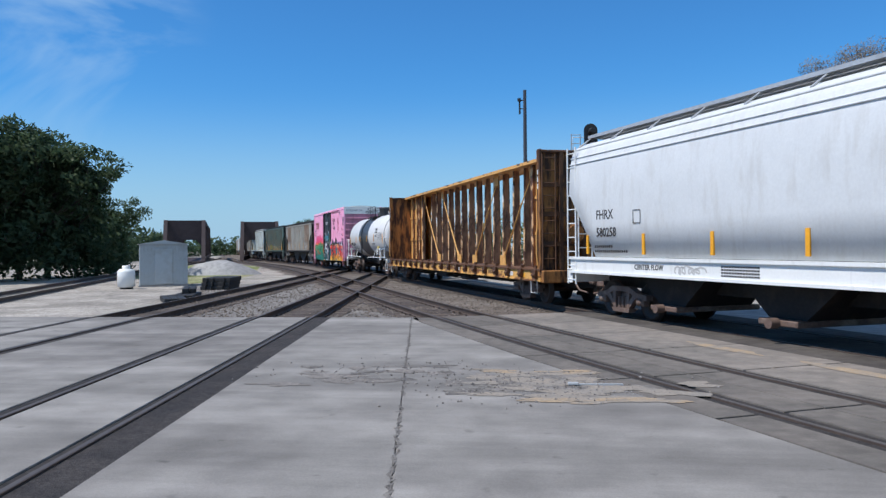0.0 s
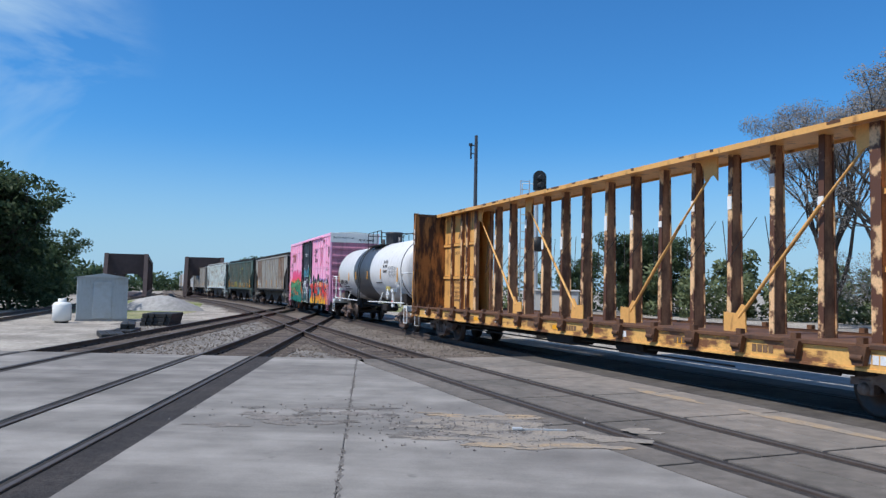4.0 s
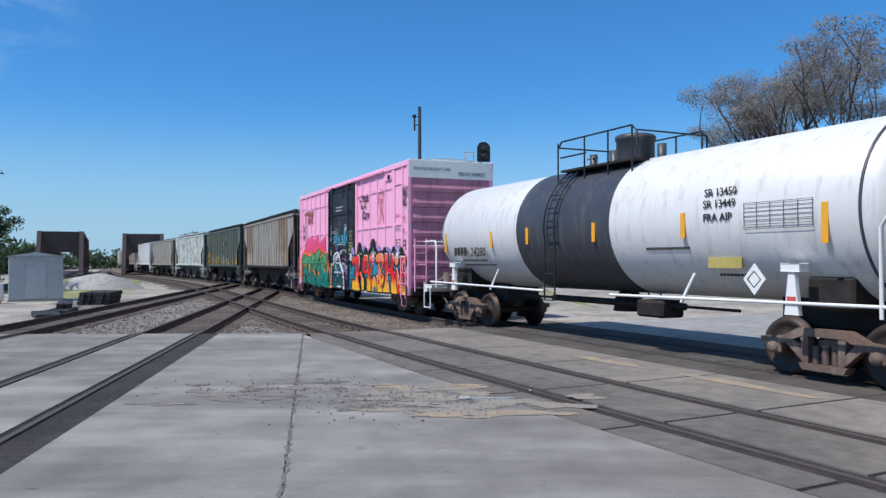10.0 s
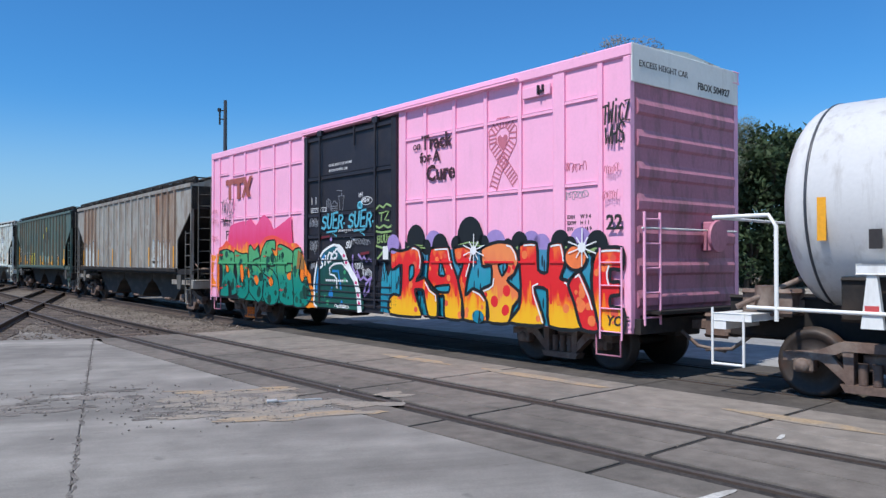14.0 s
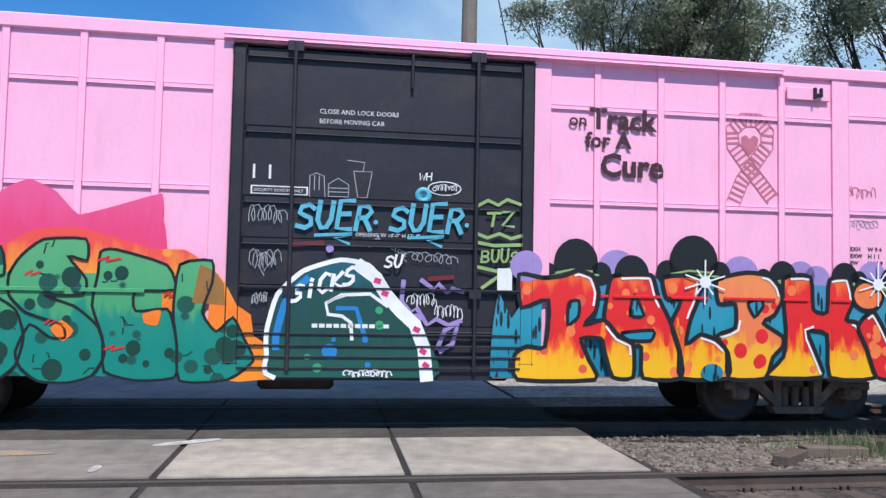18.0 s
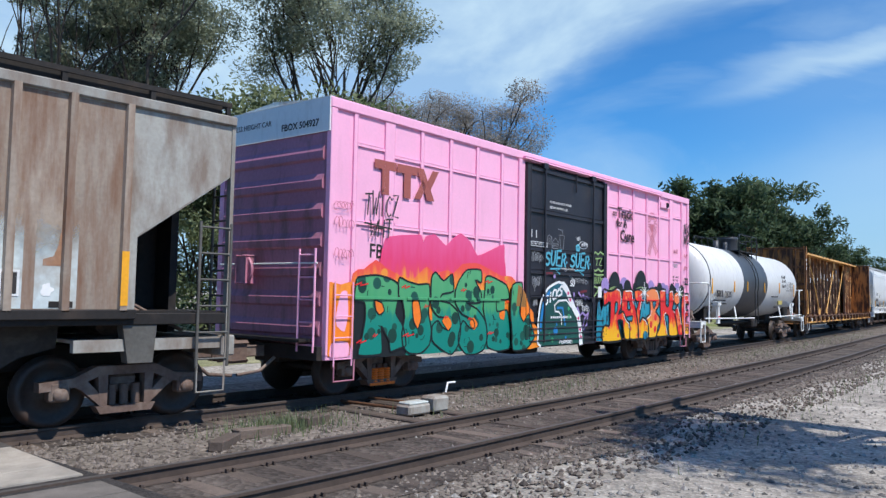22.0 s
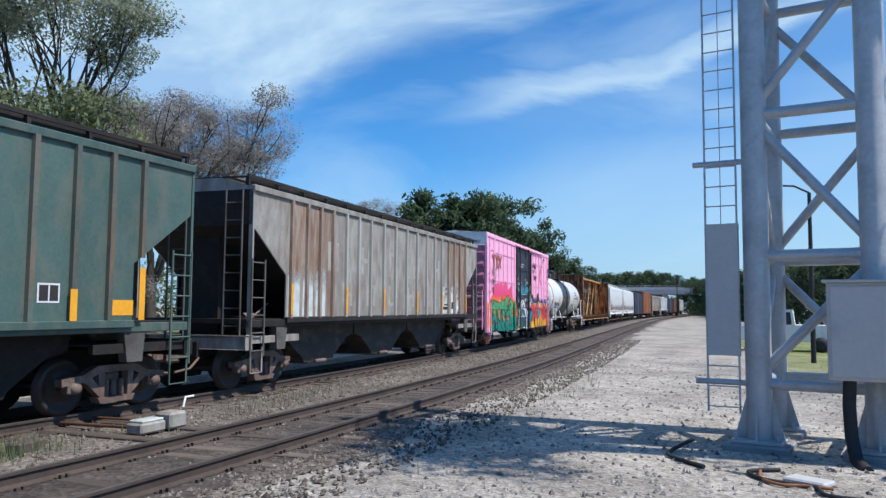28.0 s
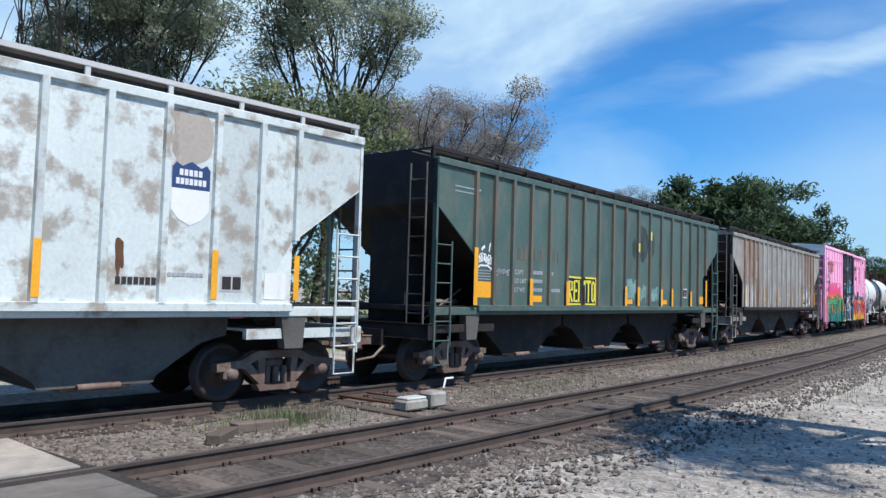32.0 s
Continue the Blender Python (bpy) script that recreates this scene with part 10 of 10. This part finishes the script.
# switch machine between the main tracks
c = on_line(8.1, 2.55)
sw = thing("switch_machine", "pale grey switch machine with rods beside the rail", "switch machine", at=pose(c.x, c.y, -0.2, 0, 0, line_heading(8.1)))
part("body", Mesh().box(-0.5, 0.05, -0.16, 0.16, 0.05, 0.22, 0.03), M_HOPGREY, sw)
part("motor_case", Mesh().box(0.1, 0.5, -0.2, 0.15, 0.05, 0.32, 0.04), M_HOPGREY, sw)
part("lid", Mesh().box(-0.46, 0.02, -0.13, 0.14, 0.22, 0.26, 0.015), M_HOPSILVER, sw)
for xt in (-0.68, 0.42):
    part("base_tie", Mesh().box(xt - 0.12, xt + 0.12, -1.2, 1.6, -0.06, 0.06, 0.02), M_TIE, sw)
part("throw_rod", Mesh().tube([(-0.3, 0.2, 0.12), (-0.3, 1.7, 0.1)], 0.03, 6).tube([(0.4, 0.15, 0.12), (0.4, 1.7, 0.1)], 0.025, 6), M_BROWNRUST, sw)
part("handle", Mesh().tube([(0.5, -0.1, 0.36), (0.55, -0.1, 0.52), (0.75, -0.1, 0.52)], 0.02, 6), M_WHITE, sw)
for k, (s, o, w) in enumerate(((5.0, 2.3, 0.9), (6.2, 2.0, 0.7), (4.2, 2.6, 0.8))):
    c = on_line(s, o)
    tagged(part("loose_timber", Mesh().box(-w / 2, w / 2, -0.1, 0.1, 0, 0.14, 0.015), M_TIE, at=pose(c.x, c.y, -0.2, 0, 2, line_heading(s) + 20 * k)), "loose weathered timber by the rail", "timber", group="loose timbers")

# weeds by the rail
def weeds(seed, s0, s1, o0, o1, count):
    rng = random.Random(seed)
    m = Mesh()
    for _ in range(count):
        p = on_line(rng.gauss((s0 + s1) / 2, (s1 - s0) / 4), rng.gauss((o0 + o1) / 2, (o1 - o0) / 4), -0.19)
        a, h = rng.uniform(0, 6.3), rng.uniform(0.06, 0.3)
        d = Vector((math.cos(a), math.sin(a), 0))
        b = p + d * h * 0.35 + Vector((0, 0, h))
        e = Vector((-d.y, d.x, 0)) * 0.008
        m.add([p - e, p + e, b], [(0, 1, 2)])
    return m


wd = Mesh()
for i, q in enumerate(((4.6, 6.6, 1.5, 2.6, 700), (8, 16, 1.4, 3.0, 250), (20, 60, 1.4, 3.2, 500), (6, 30, 6.5, 8.0, 200))):
    q2 = weeds(i, *q)
    wd.add(q2.v, q2.f)
tagged(part("weeds", wd, M_LEAF_BUSH), "tufts of green weeds in the ballast", "weeds", kind="stuff")

# loose stones
def stones(name, label, n, place, lo, hi, mat, seed):
    r = np.random.RandomState(seed)
    base = np.array([(1, 0, 0), (-1, 0, 0), (0, 1, 0), (0, -1, 0), (0, 0, 0.8), (0, 0, -0.8)], float)
    tri = np.array([(0, 2, 4), (2, 1, 4), (1, 3, 4), (3, 0, 4), (2, 0, 5), (1, 2, 5), (3, 1, 5), (0, 3, 5)])
    rng = random.Random(seed)
    c = np.array([place(rng) for _ in range(n)])
    sz = r.uniform(lo, hi, (n, 1, 1)) * r.uniform(0.6, 1.3, (n, 6, 1)) * r.uniform(0.7, 1.2, (n, 1, 3))
    a = r.uniform(0, 6.28, n)
    rot = np.zeros((n, 3, 3))
    rot[:, 0, 0], rot[:, 0, 1], rot[:, 1, 0], rot[:, 1, 1], rot[:, 2, 2] = np.cos(a), -np.sin(a), np.sin(a), np.cos(a), 1
    v = np.einsum("nij,nkj->nki", rot, base[None] * sz) + c[:, None, :]
    f = (tri[None] + (np.arange(n) * 6)[:, None, None]).reshape(-1, 3)
    me = bpy.data.meshes.new(name)
    me.from_pydata(v.reshape(-1, 3).tolist(), [], f.tolist())
    me.materials.append(mat)
    return tagged(part(name, me, None), label, "gravel", kind="stuff")


def stone_material(name, a, b2):
    m = leaf_material(name, a, b2)
    n = m.node_tree.nodes
    m.node_tree.links.new(n["Principled BSDF"].outputs["BSDF"], n["Material Output"].inputs["Surface"])
    n["Principled BSDF"].inputs["Roughness"].default_value = 0.95
    return m


M_STONE = stone_material("limestone_gravel", (0.09, 0.085, 0.08), (0.44, 0.41, 0.375))
M_STONE2 = stone_material("ballast_stone", (0.075, 0.06, 0.052), (0.25, 0.21, 0.18))
M_CRUMB = stone_material("concrete_crumb", (0.10, 0.09, 0.085), (0.34, 0.31, 0.29))


def yard_place(r):
    d = 5 + 27 * r.random() ** 1.5
    q = spot(r.uniform(-88, -18), d)
    return (q.x, q.y, -0.195)


def ballast_place(r):
    q = on_line(2.2 + 46 * r.random() ** 1.6, r.choice((r.uniform(0.9, SECOND - 0.95), r.uniform(SECOND + 0.95, 7.2))))
    return (q.x, q.y, -0.18)


def north_place(r):
    q = on_line(-20.6 - 22 * r.random() ** 1.4, r.uniform(-1, 12))
    return (q.x, q.y, -0.18)


def crumb_place(r):
    return (r.gauss(-0.1, 0.75), r.gauss(10.2, 0.6), 0.008) if r.random() < 0.75 else (r.gauss(-2.2, 1.0), r.gauss(11.2, 0.6), 0.008)


stones("yard_stones", "loose pale limestone chips on the yard", 9000, yard_place, 0.012, 0.05, M_STONE, 1)
stones("ballast_stones", "loose stained ballast stones between the rails", 9000, ballast_place, 0.02, 0.05, M_STONE2, 2)
stones("ballast_stones", "loose stained ballast stones between the tracks", 6000, north_place, 0.02, 0.05, M_STONE2, 3)
stones("crumbs", "crumbs of broken concrete", 500, crumb_place, 0.008, 0.025, M_CRUMB, 4)
db = thing("metal_scrap", "bent bit of pale metal strap on the concrete", "scrap", at=pose(0.78, 10.3, 0.004, 0, 0, 4))
part("strap", Mesh().box(-0.3, 0.3, -0.02, 0.02, 0, 0.02).box(-0.42, -0.28, -0.04, 0.03, 0, 0.04, 0.01), M_GALV, db)


# ---------------------------------------------------------------- motion of the train
SPEED, AT19 = 3.935, 3.08       # metres a second, and where the pink car's middle is at 19 s


# the train does not run quite evenly: metres ahead of an even pace
PACE = [(0, 0.25), (9, 0.18), (12, 0.32), (14, 0.4), (17, 0.12), (19, 0.0), (21, -0.2), (25, 0.0), (32, 0.0)]


def train_place(t):
    for (t0, d0), (t1, d1) in zip(PACE, PACE[1:]):
        if t0 <= t <= t1:
            u = (t - t0) / (t1 - t0)
            return AT19 + SPEED * (t - 19.0) + d0 + (d1 - d0) * u * u * (3 - 2 * u)


def motions():
    times = [i * 1.0 for i in range(33)]
    for c, off in CARS:
        rows = []
        for t in times:
            s = train_place(t) + off
            a, b = on_line(s - 6.2), on_line(s + 6.2)
            m = (a + b) / 2
            rows.append((t, pose(m.x, m.y, 0.004, 0, 0, math.degrees(math.atan2(b.y - a.y, b.x - a.x)))))
        walk(c, rows)
    step = 4 / 30
    for w, wx in WHEELS:
        walk(w, [(i * step, pose(wx, 0, 0.46, 0, math.degrees(SPEED * i * step / 0.46) % 360, 0)) for i in range(241)])


motions()
